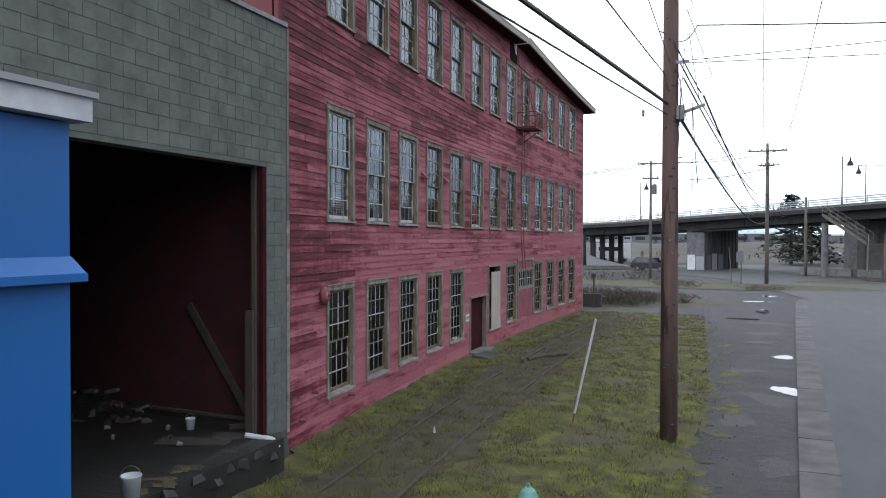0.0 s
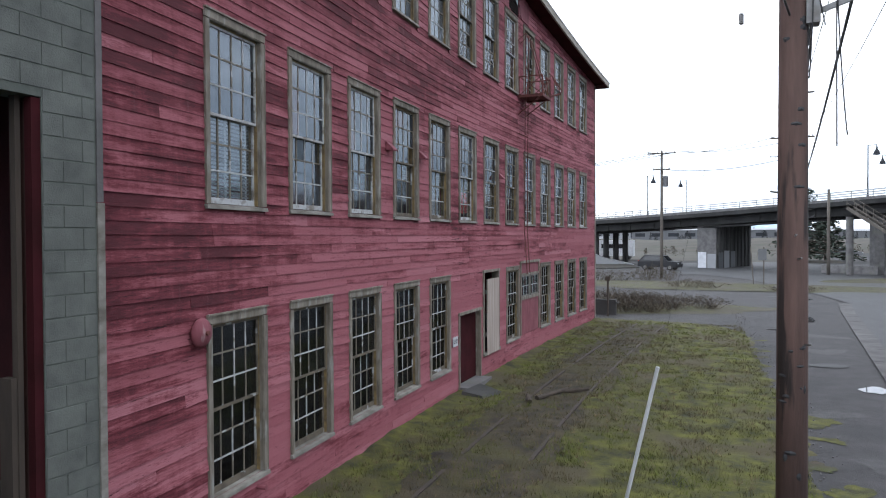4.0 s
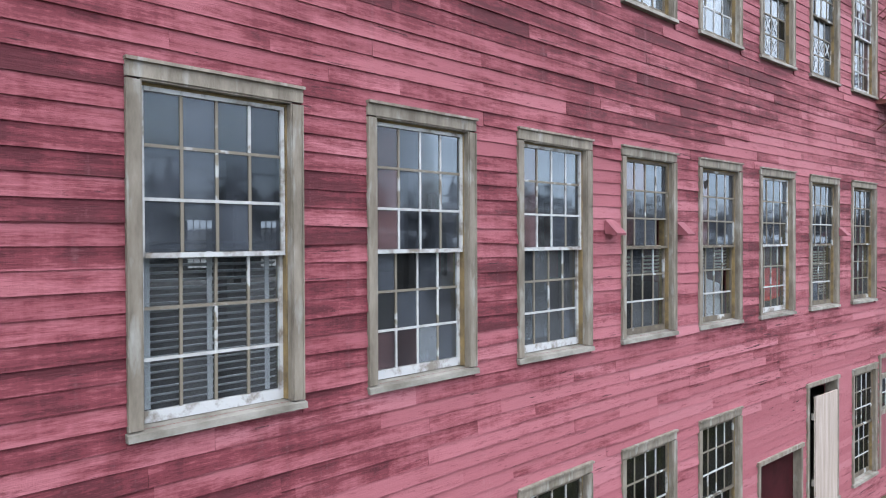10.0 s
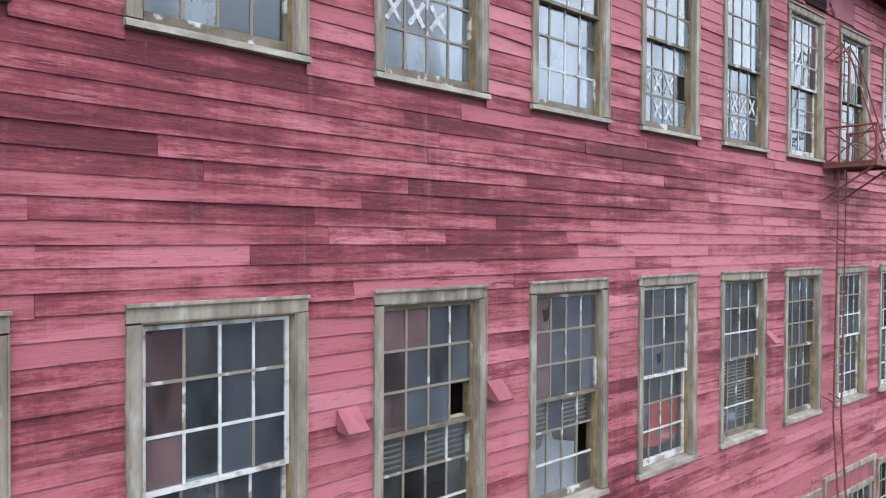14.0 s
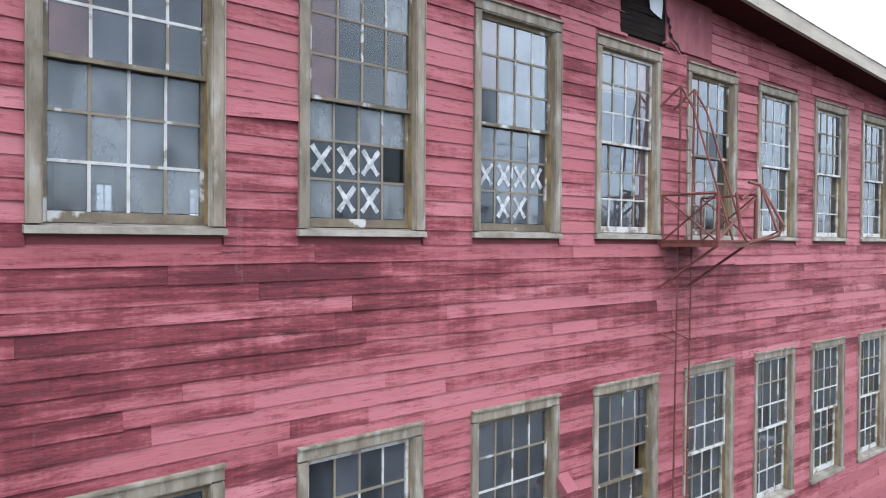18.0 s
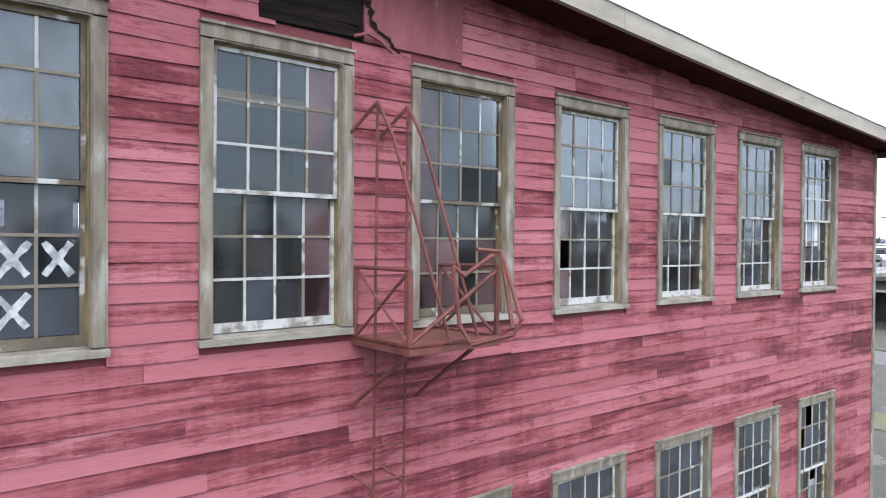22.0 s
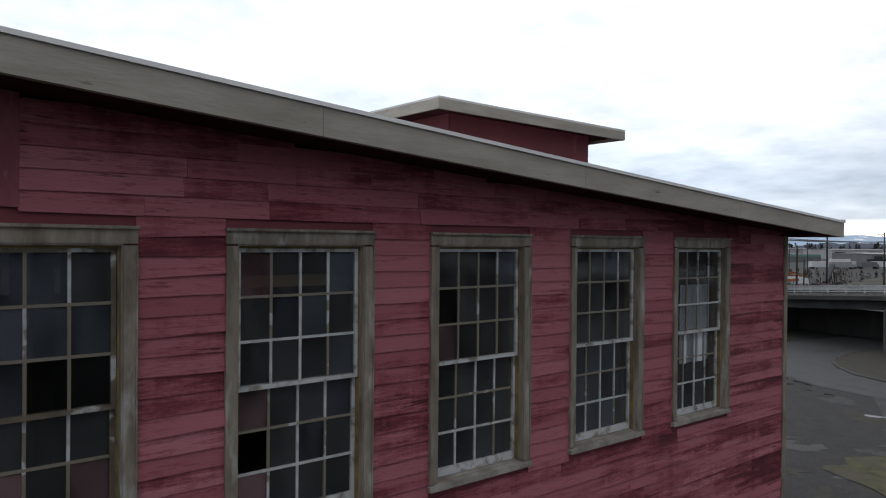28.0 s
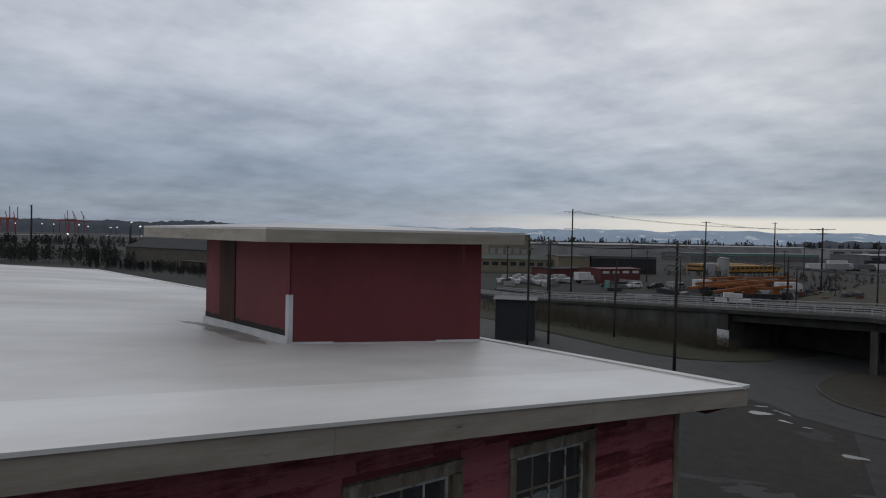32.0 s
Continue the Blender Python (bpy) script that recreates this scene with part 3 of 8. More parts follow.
# ---- mesh helpers ----
class Bag:
    """Vertices and faces gathered for one mesh."""

    def __init__(self):
        self.v, self.f = [], []

    def add(self, verts, faces):
        o = len(self.v)
        self.v += [tuple(p) for p in verts]
        self.f += [tuple(i + o for i in q) for q in faces]
        return self

    def box(self, a, b, m=None, cut=0.0):
        x0, y0, z0 = a
        x1, y1, z1 = b
        p = [(x0, y0, z0), (x1, y0, z0), (x1, y1, z0), (x0, y1, z0), (x0, y0, z1), (x1, y0, z1), (x1, y1, z1), (x0, y1, z1)]
        if m is not None:
            p = [m @ Vector(q) for q in p]
        return self.add(p, BOXF)

    def hexa(self, p):
        return self.add(p, BOXF)

    def bar(self, a, b, r, n=6, r2=None):
        """A round bar from a to b."""
        a, b = Vector(a), Vector(b)
        q = (b - a).to_track_quat("Z", "Y")
        r2 = r if r2 is None else r2
        ring = [(math.cos(2 * math.pi * k / n), math.sin(2 * math.pi * k / n)) for k in range(n)]
        p = [a + q @ Vector((c * r, s * r, 0)) for c, s in ring] + [b + q @ Vector((c * r2, s * r2, 0)) for c, s in ring]
        fs = [(k, (k + 1) % n, n + (k + 1) % n, n + k) for k in range(n)]
        return self.add(p, fs + [tuple(reversed(range(n))), tuple(range(n, 2 * n))])

    def tube(self, pts, r, n=5):
        """One round tube along a line of points."""
        pts = [Vector(p) for p in pts]
        v, m = [], len(pts)
        for k, p in enumerate(pts):
            d = pts[min(k + 1, m - 1)] - pts[max(k - 1, 0)]
            q = d.to_track_quat("Z", "Y")
            v += [p + q @ Vector((r * math.cos(6.2832 * j / n), r * math.sin(6.2832 * j / n), 0)) for j in range(n)]
        f = [(k * n + j, k * n + (j + 1) % n, (k + 1) * n + (j + 1) % n, (k + 1) * n + j) for k in range(m - 1) for j in range(n)]
        return self.add(v, f + [tuple(reversed(range(n))), tuple(range((m - 1) * n, m * n))])

    def beam(self, a, b, w, h):
        """A square beam from a to b, w across and h high."""
        a, b = Vector(a), Vector(b)
        d = b - a
        side = d.cross(Vector((0, 0, 1)))
        side = side.normalized() if side.length > 1e-4 else Vector((1, 0, 0))
        up = side.cross(d).normalized()
        p = []
        for e in (a, b):
            p += [e - side * w / 2 - up * h / 2, e + side * w / 2 - up * h / 2, e + side * w / 2 + up * h / 2, e - side * w / 2 + up * h / 2]
        return self.add(p, [(3, 2, 1, 0), (4, 5, 6, 7), (0, 1, 5, 4), (1, 2, 6, 5), (2, 3, 7, 6), (3, 0, 4, 7)])

    def lathe(self, prof, n=14, at=(0, 0, 0), m=None):
        """A round body from (radius, height) pairs."""
        p = [(at[0] + r * math.cos(2 * math.pi * k / n), at[1] + r * math.sin(2 * math.pi * k / n), at[2] + z) for r, z in prof for k in range(n)]
        if m is not None:
            p = [m @ Vector(q) for q in p]
        fs = [(j * n + k, j * n + (k + 1) % n, (j + 1) * n + (k + 1) % n, (j + 1) * n + k) for j in range(len(prof) - 1) for k in range(n)]
        fs += [tuple(reversed(range(n))), tuple(range((len(prof) - 1) * n, len(prof) * n))]
        return self.add(p, fs)

    def mesh(self, name, material, smooth=False):
        me = bpy.data.meshes.new(name)
        me.from_pydata(self.v, [], self.f)
        me.materials.append(material)
        if smooth:
            me.shade_smooth()
        return me


BOXF = [(3, 2, 1, 0), (4, 5, 6, 7), (0, 1, 5, 4), (1, 2, 6, 5), (2, 3, 7, 6), (3, 0, 4, 7)]


def part(name, bag, material, parent=None, label="", m=None, smooth=False):
    me = bag if isinstance(bag, bpy.types.Mesh) else bag.mesh(name, material, smooth)
    ob = new(name, me)
    if parent is not None:
        ob.parent = parent
    if m is not None:
        ob.matrix_basis = m
    return tagged(ob, label)


def thing(name, label, category, m=None, group="", kind=""):
    ob = new(name)
    ob.empty_display_size = 0.1
    if m is not None:
        ob.matrix_basis = m
    return tagged(ob, label, category, group, kind)


def solid(name, bag, material, label, category, kind="", group="", m=None, smooth=False):
    ob = part(name, bag, material, None, "", m, smooth)
    return tagged(ob, label, category, group, kind)


rng = random.Random(7)

# ---- plan of the red building ----
Y_S, Y_N, X_BACK = 11.95, 40.25, -36.5
COL0, PITCH, WIN_W = 13.62, 1.97, 1.335
Z_A, Z_B, Z_C = (0.66, 3.00), (4.32, 6.755), (8.525, 10.935)
BOARD = 0.1435


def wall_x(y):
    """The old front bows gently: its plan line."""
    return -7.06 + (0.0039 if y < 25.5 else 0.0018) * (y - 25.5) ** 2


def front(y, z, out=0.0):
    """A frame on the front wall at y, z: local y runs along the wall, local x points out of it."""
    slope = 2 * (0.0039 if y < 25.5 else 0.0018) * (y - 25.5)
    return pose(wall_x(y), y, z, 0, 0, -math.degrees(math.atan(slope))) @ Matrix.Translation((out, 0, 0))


def roof_z(y):
    """Upper face of the roof: it climbs to the middle of the front and falls again."""
    return 12.05 - 0.05 * (28.6 - y) if y < 28.7 else 12.03 - 0.0707 * (y - 29.8)


# ---- ground ----
def strip(pts, z, close=0.0):
    """A flat sheet between pairs of left and right points."""
    b = Bag()
    v = []
    for (lx, ly), (rx, ry) in pts:
        v += [(lx, ly, z), (rx, ry, z)]
    b.add(v, [(2 * k, 2 * k + 1, 2 * k + 3, 2 * k + 2) for k in range(len(pts) - 1)])
    return b


def blob(cx, cy, rx, ry, z, n=40, rough=0.15, seed=1, rot=0.0):
    """A flat patch with an uneven outline."""
    r = random.Random(seed)
    ph = [r.uniform(0, 6.28) for _ in range(4)]
    p = [(cx, cy, z)]
    for k in range(n):
        a = 2 * math.pi * k / n
        s = 1 + rough * (math.sin(2 * a + ph[0]) * 0.5 + math.sin(3 * a + ph[1]) * 0.5 + math.sin(7 * a + ph[2]) * 0.3 + math.sin(13 * a + ph[3]) * 0.2)
        x, y = rx * s * math.cos(a), ry * s * math.sin(a)
        p.append((cx + x * math.cos(rot) - y * math.sin(rot), cy + x * math.sin(rot) + y * math.cos(rot), z))
    return Bag().add(p, [(0, 1 + k, 1 + (k + 1) % n) for k in range(n)])


M_POT = mat("pothole_grit", (0.030, 0.027, 0.026), (0.010, 0.0095, 0.0095), 0.7, 6, (1, 1, 1), 1.0, 30, detail=10)


def track_x(y):
    """The middle of the old track, which bends gently past the front."""
    return -4.53 + 0.0026 * (y - 24) ** 2


def build_ground():
    b = Bag()
    R = 4600
    b.add([(-R, -R, -0.06), (R, -R, -0.06), (R, R, -0.06), (-R, R, -0.06)], [(0, 1, 2, 3)])
    solid("ground", b, M_FIELD, "flat brown-grey open ground reaching to the horizon", "ground", "structure")
    # asphalt apron round the building
    b = Bag().add([(-120, -30, -0.03), (60, -30, -0.03), (60, 116, -0.03), (-120, 116, -0.03)], [(0, 1, 2, 3)])
    solid("pavement", b, M_ASPH, "worn dark asphalt apron with damp patches", "pavement", "structure")
    b = Bag().add([(-120, 41.5, -0.02), (-9.2, 41.5, -0.02), (-8.6, 60, -0.02), (-14, 72, -0.02), (-20, 86, -0.02), (-24.2, 87.2, -0.02), (-31.5, 90.7, -0.02), (-52, 92, -0.02), (-120, 95, -0.02)], [tuple(range(9))])
    solid("gravel_yard", b, M_GRAVEL, "dark damp gravel yard behind the building", "gravel", "structure")
    lane = [(-120, 95), (-52, 92), (-31.5, 90.6), (-27.1, 89.1), (-24.2, 87.1), (-19.6, 85.8), (-8, 84), (4, 80), (2, 92), (-9, 95), (-16, 111), (-33, 128), (-36, 114), (-38, 107), (-43, 103), (-52, 103.6), (-120, 119)]
    solid("lane", Bag().add([(x, y, 0.002) for x, y in lane], [tuple(range(len(lane)))]), M_LANE, "grey asphalt lane bending past the yard", "road", "structure")
    isle = [(-26.5, 112.4), (-28.2, 110), (-28.8, 106.9), (-28.5, 102.3), (-27.8, 99.7), (-26.5, 97.3), (-24.1, 94.4), (-22.1, 93.3), (-20.3, 92.5), (-15, 92.6), (-11.5, 96), (-13, 103), (-19, 109)]
    solid("grass_island", Bag().add([(x, y, 0.10) for x, y in isle], [tuple(range(len(isle)))]), M_WEEDS, "brown weedy island with a concrete kerb in the road bend", "grass", "structure")
    kb = Bag()
    for (xa, ya), (xb, yb) in zip(isle, isle[1:] + isle[:1]):
        kb.beam((xa, ya, 0.06), (xb, yb, 0.06), 0.2, 0.14)
    solid("kerb", kb, M_CONCD, "worn concrete kerb round the island", "kerb", "structure")
    rise = Bag()
    rv = []
    for k in range(41):
        x = -70 + 140 * k / 40
        h = 2.6 + 0.9 * noise.noise((x * 0.05, 1, 0)) + 0.4 * noise.noise((x * 0.3, 2, 0))
        rv += [(x, 185, -0.02), (x, 215, 0.55 * h), (x, 245, h), (x, 300, h)]
    rise.add(rv, [(4 * k + j, 4 * k + 4 + j, 4 * k + 5 + j, 4 * k + 1 + j) for k in range(40) for j in range(3)])
    solid("grass_rise", rise, M_TANGR, "low brown grassy rise beyond the overpass", "field", "structure", smooth=True)
    solid("dry_field", Bag().add([(-30, 127, -0.012), (14, 121, -0.012), (18, 400, -0.012), (-60, 400, -0.012)], [(0, 1, 2, 3)]), M_TANGR, "tan dry grass field beyond the overpass", "field", "structure")
    # gutter line of the road
    ky = [-20, 0, 13.6, 25.6, 40, 48.8, 53]
    kx = [0.0, 1.33, 2.21, 3.0, 3.95, 4.56, 5.0]
    gut = strip([((x, y), (x + 0.62, y)) for x, y in zip(kx, ky)], 0.012)
    gt = solid("gutter", gut, M_CONCD, "pale concrete gutter strip beside the road", "gutter", "structure")
    def gx(y):
        for (ya, xa), (yb, xb) in zip(zip(ky, kx), zip(ky[1:], kx[1:])):
            if y <= yb:
                return xa + (xb - xa) * (y - ya) / (yb - ya)
        return kx[-1]
    y = -6.0
    gr = random.Random(8)
    while y < 52:
        l = gr.uniform(2.2, 3.2)
        e, dz = min(y + l, 53), gr.uniform(-0.004, 0.006)
        part("slab", Bag().hexa([(gx(y), y, 0), (gx(y) + 0.62, y, 0), (gx(e) + 0.62, e, 0), (gx(e), e, 0), (gx(y), y, 0.022 + dz), (gx(y) + 0.62, y, 0.022), (gx(e) + 0.62, e, 0.022), (gx(e), e, 0.022 + dz)]), M_GUTTER, gt)
        y = e + 0.03
    rd = strip([((x + 0.62, y), (x + 11, y)) for x, y in zip(kx, ky)] + [((4.5, 60), (17, 60)), ((0.5, 76), (15, 80)), ((-8, 90), (11, 100)), ((-12, 112), (8, 125))], 0.004)
    solid("road", rd, M_ROAD, "smooth light-grey asphalt road", "road", "structure")
    # grass verge along the front: inner edge at the wall, uneven outer edge
    g = Bag()
    n, cols = 220, 22
    gv = []
    for k in range(n + 1):
        y = 5.0 + 35.5 * k / n
        xo = 0.66 + 0.30 * noise.noise((y * 0.35, 2, 0)) + 0.28 * noise.noise((y * 1.3, 5, 0)) + 0.22 * noise.noise((y * 3.7, 7, 0)) - 0.9 * max(0.0, (y - 22) / 18) - (max(0.0, (y - 38) / 2.5)) ** 2 * 2.0
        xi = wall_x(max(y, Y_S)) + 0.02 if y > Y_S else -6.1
        for c in range(cols + 1):
            x = xi + (xo - xi) * c / cols
            z = 0.03 + 0.05 * noise.noise((x * 0.7, y * 0.7, 0)) + 0.035 * noise.noise((x * 2.3, y * 2.3, 4)) + 0.02 * noise.noise((x * 6, y * 6, 4)) - 0.06 * max(0, c - cols + 2) / 2
            if c == 0:
                z += 0.04
            gv.append((x, y, z))
    w = cols + 1
    g.add(gv, [(k * w + c, k * w + c + 1, (k + 1) * w + c + 1, (k + 1) * w + c) for k in range(n) for c in range(cols)])
    solid("grass_verge", g, M_GRASS, "patchy mossy grass verge along the front wall", "grass", "structure", smooth=True)
    # weedy strip between and beside the rails
    d = Bag()
    dv = []
    for k in range(n + 1):
        y = 5.5 + 33.5 * k / n
        for c in range(17):
            wob = 0.35 * noise.noise((y * 0.5, 3, 0)) + 0.25 * noise.noise((y * 2.1, 3, c * 0.4))
            x = track_x(y) - 1.15 + wob + (2.15 + 0.5 * noise.noise((y * 0.4, 9, 0))) * c / 16
            z = 0.05 + 0.05 * noise.noise((x * 0.7, y * 0.7, 0)) + 0.035 * noise.noise((x * 2.3, y * 2.3, 4)) + 0.02 * noise.noise((x * 6, y * 6, 4)) - (0.06 if c in (0, 16) else 0) + 0.022 * noise.noise((x * 3, y * 3, 8))
            dv.append((x, y, z))
    d.add(dv, [(k * 17 + c, k * 17 + c + 1, (k + 1) * 17 + c + 1, (k + 1) * 17 + c) for k in range(n) for c in range(16)])
    solid("weedy_track_bed", d, M_TRACK, "brown dead weeds and soil over the old track bed", "dirt", "structure", smooth=True)
    track = thing("railway_track", "disused rusty railway track sunk in weeds", "railway track")
    for o in (-0.62, 0.62):
        b = Bag()
        for k in range(22):
            ya, yb = 6 + 1.5 * k, 7.5 + 1.5 * k
            for a, z0, z1 in ((0.065, 0.02, 0.035), (0.018, 0.035, 0.10), (0.036, 0.10, 0.135)):
                xa, xb, za, zb = track_x(ya) + o, track_x(yb) + o, z0 - 0.068, z1 - 0.068
                b.hexa([(xa - a, ya, za), (xa + a, ya, za), (xb + a, yb, za), (xb - a, yb, za), (xa - a, ya, zb), (xa + a, ya, zb), (xb + a, yb, zb), (xb - a, yb, zb)])
        part("rail", b, M_RAIL, track)
    r = random.Random(3)
    for k in range(44):
        y = 6.5 + k * 0.74
        b = Bag().box((-1.2, -0.11, -0.12), (1.2, 0.11, 0.0), pose(track_x(y), y, 0, 0, r.uniform(-1, 1), r.uniform(-2, 2)))
        part("sleeper", b, M_BARK, track)
    # patches in the open ground beyond
    for nm, bg, m_, lab, cat in (
        ("grass_island", blob(-2.5, 66, 13.0, 5.2, 0.009, 60, 0.14, 4, -0.10), M_VERGE, "low grass island between two lanes", "grass"),
        ("grass_island", blob(14, 78, 9, 3.2, 0.010, 40, 0.1, 6, 0.5), M_VERGE, "narrow green strip beneath the overpass stairs", "grass"),
        ("grass_bank", strip([((-120, 119), (-130, 140)), ((-72, 108.5), (-80, 122)), ((-52.2, 103.8), (-58, 116)), ((-47.3, 102.9), (-52, 116)), ((-43.1, 103.4), (-48, 116)), ((-40.3, 104.8), (-45, 116)), ((-38, 107.4), (-42, 116)), ((-36.6, 110.4), (-38, 116))], 0.06), M_BANKGR, "long green verge below the ramp wall", "grass"),
        ("weed_patch", blob(-5.5, 47, 6.5, 3.2, -0.018, 40, 0.2, 8, 0.15), M_VERGE, "weedy rough patch beyond the building corner", "grass"),
    ):
        solid(nm, bg, m_, lab, cat, "structure")
    pr = random.Random(77)
    for k, (x, y, a, c) in enumerate(((2.05, 20.6, 0.75, 0.5), (2.0, 14.9, 0.5, 0.4), (1.5, 24.5, 0.6, 0.35), (2.3, 34.0, 0.5, 0.8), (1.3, 18.0, 0.4, 0.5), (2.6, 38.0, 0.4, 0.9), (1.2, 12.0, 0.5, 0.35))):
        solid("pothole", blob(x, y, a, c, -0.026 + 0.0004 * k, 36, 0.35, 120 + k, pr.uniform(0, 3)), M_POT, "broken dark pothole in the worn asphalt", "pothole", "structure")
    for k in range(16):
        y = 9 + k * 1.9 + pr.uniform(-0.6, 0.6)
        x = 0.75 + pr.uniform(-0.15, 0.55) - 0.9 * max(0, (y - 22) / 18)
        solid("moss_patch", blob(x, y, pr.uniform(0.12, 0.4), pr.uniform(0.15, 0.5), -0.022 + 0.0003 * k, 26, 0.5, 160 + k, pr.uniform(0, 3)), M_GRASS if k % 3 else M_DIRT, "ragged moss creeping over the asphalt edge", "moss", "structure")
    yr = random.Random(91)
    for k in range(40):
        x, y = yr.uniform(-24, -6.0), yr.uniform(44, 84)
        solid("damp_patch", blob(x, y, yr.uniform(0.4, 2.4), yr.uniform(0.2, 0.9), -0.014 + 0.0002 * k, 30, 0.55, 300 + k, yr.uniform(0, 3)), (M_POT, M_WEEDS, M_POT, M_ASPH)[k % 4], "damp dark patch in the gravel yard", "patch", "structure")
    for k, (x, y, a, c, rot) in enumerate(((2.75, 27.6, 0.34, 0.42, 0), (2.6, 44, 0.3, 1.3, 0), (2.4, 50.5, 0.9, 0.35, 0), (3.4, 55.5, 0.5, 0.5, 0), (1.6, 39.5, 0.9, 0.25, 0.1), (2.5, 21.8, 0.3, 0.6, 0.2), (-26.5, 85.8, 0.95, 0.5, 0.5), (-27.4, 88.1, 0.55, 0.2, 0.6), (-25.9, 87.5, 0.5, 0.2, -0.5), (-25.0, 87.0, 0.5, 0.2, -0.5), (-24.2, 84.8, 0.6, 0.2, -0.2), (-17.7, 79.5, 0.75, 0.38, 0.1), (-22.4, 84.3, 0.35, 0.14, 0.0))):
        solid("puddle", blob(x, y, a, c, -0.012 if k < 6 else 0.006, 24, 0.25, 20 + k, rot), M_WATER, "shallow rain puddle mirroring the sky", "puddle", "structure")


build_ground()


# ---- red building: shell ----
def build_openings():
    ops = []
    for row, (z0, z1) in (("a", Z_A), ("b", Z_B), ("c", Z_C)):
        for k in range(13):
            if row == "a" and k in (5, 6, 8):
                continue
            y = COL0 + PITCH * k
            if row == "a" and k == 7:
                y += 0.08
            ops.append((row, k, y, y + WIN_W, z0, z1))
    return ops


OPENINGS = build_openings()
DOOR = (23.42, 25.14, 0.05, 2.02)
LOFT = (25.34, 26.76, 0.64, 3.02)
INFILL = (28.95, 31.2, 0.72, 3.16)
HOLES = [(o[2] + 0.085, o[3] - 0.085, o[4] + 0.06, o[5] - 0.085) for o in OPENINGS] + [(DOOR[0] + 0.06, DOOR[1] - 0.06, DOOR[2], DOOR[3] - 0.06), (LOFT[0] + 0.06, LOFT[1] - 0.06, LOFT[2] + 0.05, LOFT[3] - 0.06), (INFILL[0] + 0.1, INFILL[1] - 0.1, 1.95, INFILL[3] - 0.1)]
TRIMS = [(o[2], o[3], o[4], o[5]) for o in OPENINGS] + [DOOR, LOFT, INFILL]


def build_shell():
    ys = sorted({Y_S, Y_N, *[h[0] for h in HOLES], *[h[1] for h in HOLES], 28.7})
    zs = sorted({-0.3, *[h[2] for h in HOLES], *[h[3] for h in HOLES], 11.05})
    ys = [a for a, b in zip(ys, ys[1:] + [99]) if b - a > 1e-4]
    zs = [a for a, b in zip(zs, zs[1:] + [99]) if b - a > 1e-4]
    b = Bag()
    for y0, y1 in zip(ys, ys[1:]):
        run = None
        cells = list(zip(zs, zs[1:])) + [(11.05, None)]
        for z0, z1 in cells:
            ym = (y0 + y1) / 2
            solid_cell = z1 is None or not any(h[0] < ym < h[1] and h[2] < (z0 + z1) / 2 < h[3] for h in HOLES)
            if solid_cell and run is None:
                run = z0
            if run is not None and (not solid_cell or z1 is None):
                top0 = z0 if z1 is not None else roof_z(y0 + 0.001) - 0.3
                top1 = z0 if z1 is not None else roof_z(y1 - 0.001) - 0.3
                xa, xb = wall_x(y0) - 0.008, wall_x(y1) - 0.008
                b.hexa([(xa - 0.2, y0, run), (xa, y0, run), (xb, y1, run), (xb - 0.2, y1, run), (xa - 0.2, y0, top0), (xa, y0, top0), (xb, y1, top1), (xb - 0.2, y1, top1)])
                run = None
    shell = solid("wall_east", b, M_REDPLY, "long red timber front wall of lap siding with three rows of windows", "wall", "structure")
    # other outer walls
    b = Bag()
    b.box((X_BACK, Y_S, -0.3), (-6.6, Y_S + 0.2, 11.1))
    solid("wall_south", b, M_REDPLY, "red timber end wall rising behind the block building", "wall", "structure")
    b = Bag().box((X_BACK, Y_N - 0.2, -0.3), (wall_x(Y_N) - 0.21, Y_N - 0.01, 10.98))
    solid("wall_north", b, M_REDPLY, "red timber far end wall", "wall", "structure")
    # back wall with tall window openings, near black for the hall's gloom
    b = Bag()
    yy = [Y_S + 0.2]
    for k in range(13):
        yy += [COL0 + PITCH * k, COL0 + PITCH * k + WIN_W]
    yy.append(Y_N - 0.2)
    for k in range(0, len(yy) - 1):
        y0, y1 = yy[k], yy[k + 1]
        if k % 2 == 0:
            b.box((X_BACK - 0.2, y0, -0.3), (X_BACK, y1, 11.0))
        else:
            if k not in (3, 9, 13, 17, 21, 23):
                b.box((X_BACK - 0.2, y0, -0.3), (X_BACK, y1, 11.0))
                continue
            for z0, z1 in ((-0.3, 4.3), (6.7, 8.5), (10.9, 11.0)):
                b.box((X_BACK - 0.2, y0, z0), (X_BACK, y1, z1))
            for z0, z1 in ((4.3, 6.7), (8.5, 10.9)):
                for j in (1, 2, 3):
                    b.box((X_BACK - 0.12, y0 + j * WIN_W / 4 - 0.02, z0), (X_BACK - 0.08, y0 + j * WIN_W / 4 + 0.02, z1))
                for j in range(1, 6):
                    zz = z0 + (z1 - z0) * j / 6
                    b.box((X_BACK - 0.125, y0, zz - (0.04 if j == 3 else 0.015)), (X_BACK - 0.075, y1, zz + (0.04 if j == 3 else 0.015)))
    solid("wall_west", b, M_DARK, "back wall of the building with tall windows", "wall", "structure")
    for nm, z in (("floor_ground", 0.12), ("floor_upper", 3.75), ("floor_top", 7.85)):
        b = Bag().box((X_BACK, Y_S + 0.2, z - 0.25), (-7.3, Y_N - 0.2, z))
        solid(nm, b, M_FLOORW, "bare old timber floor inside", "floor", "structure")
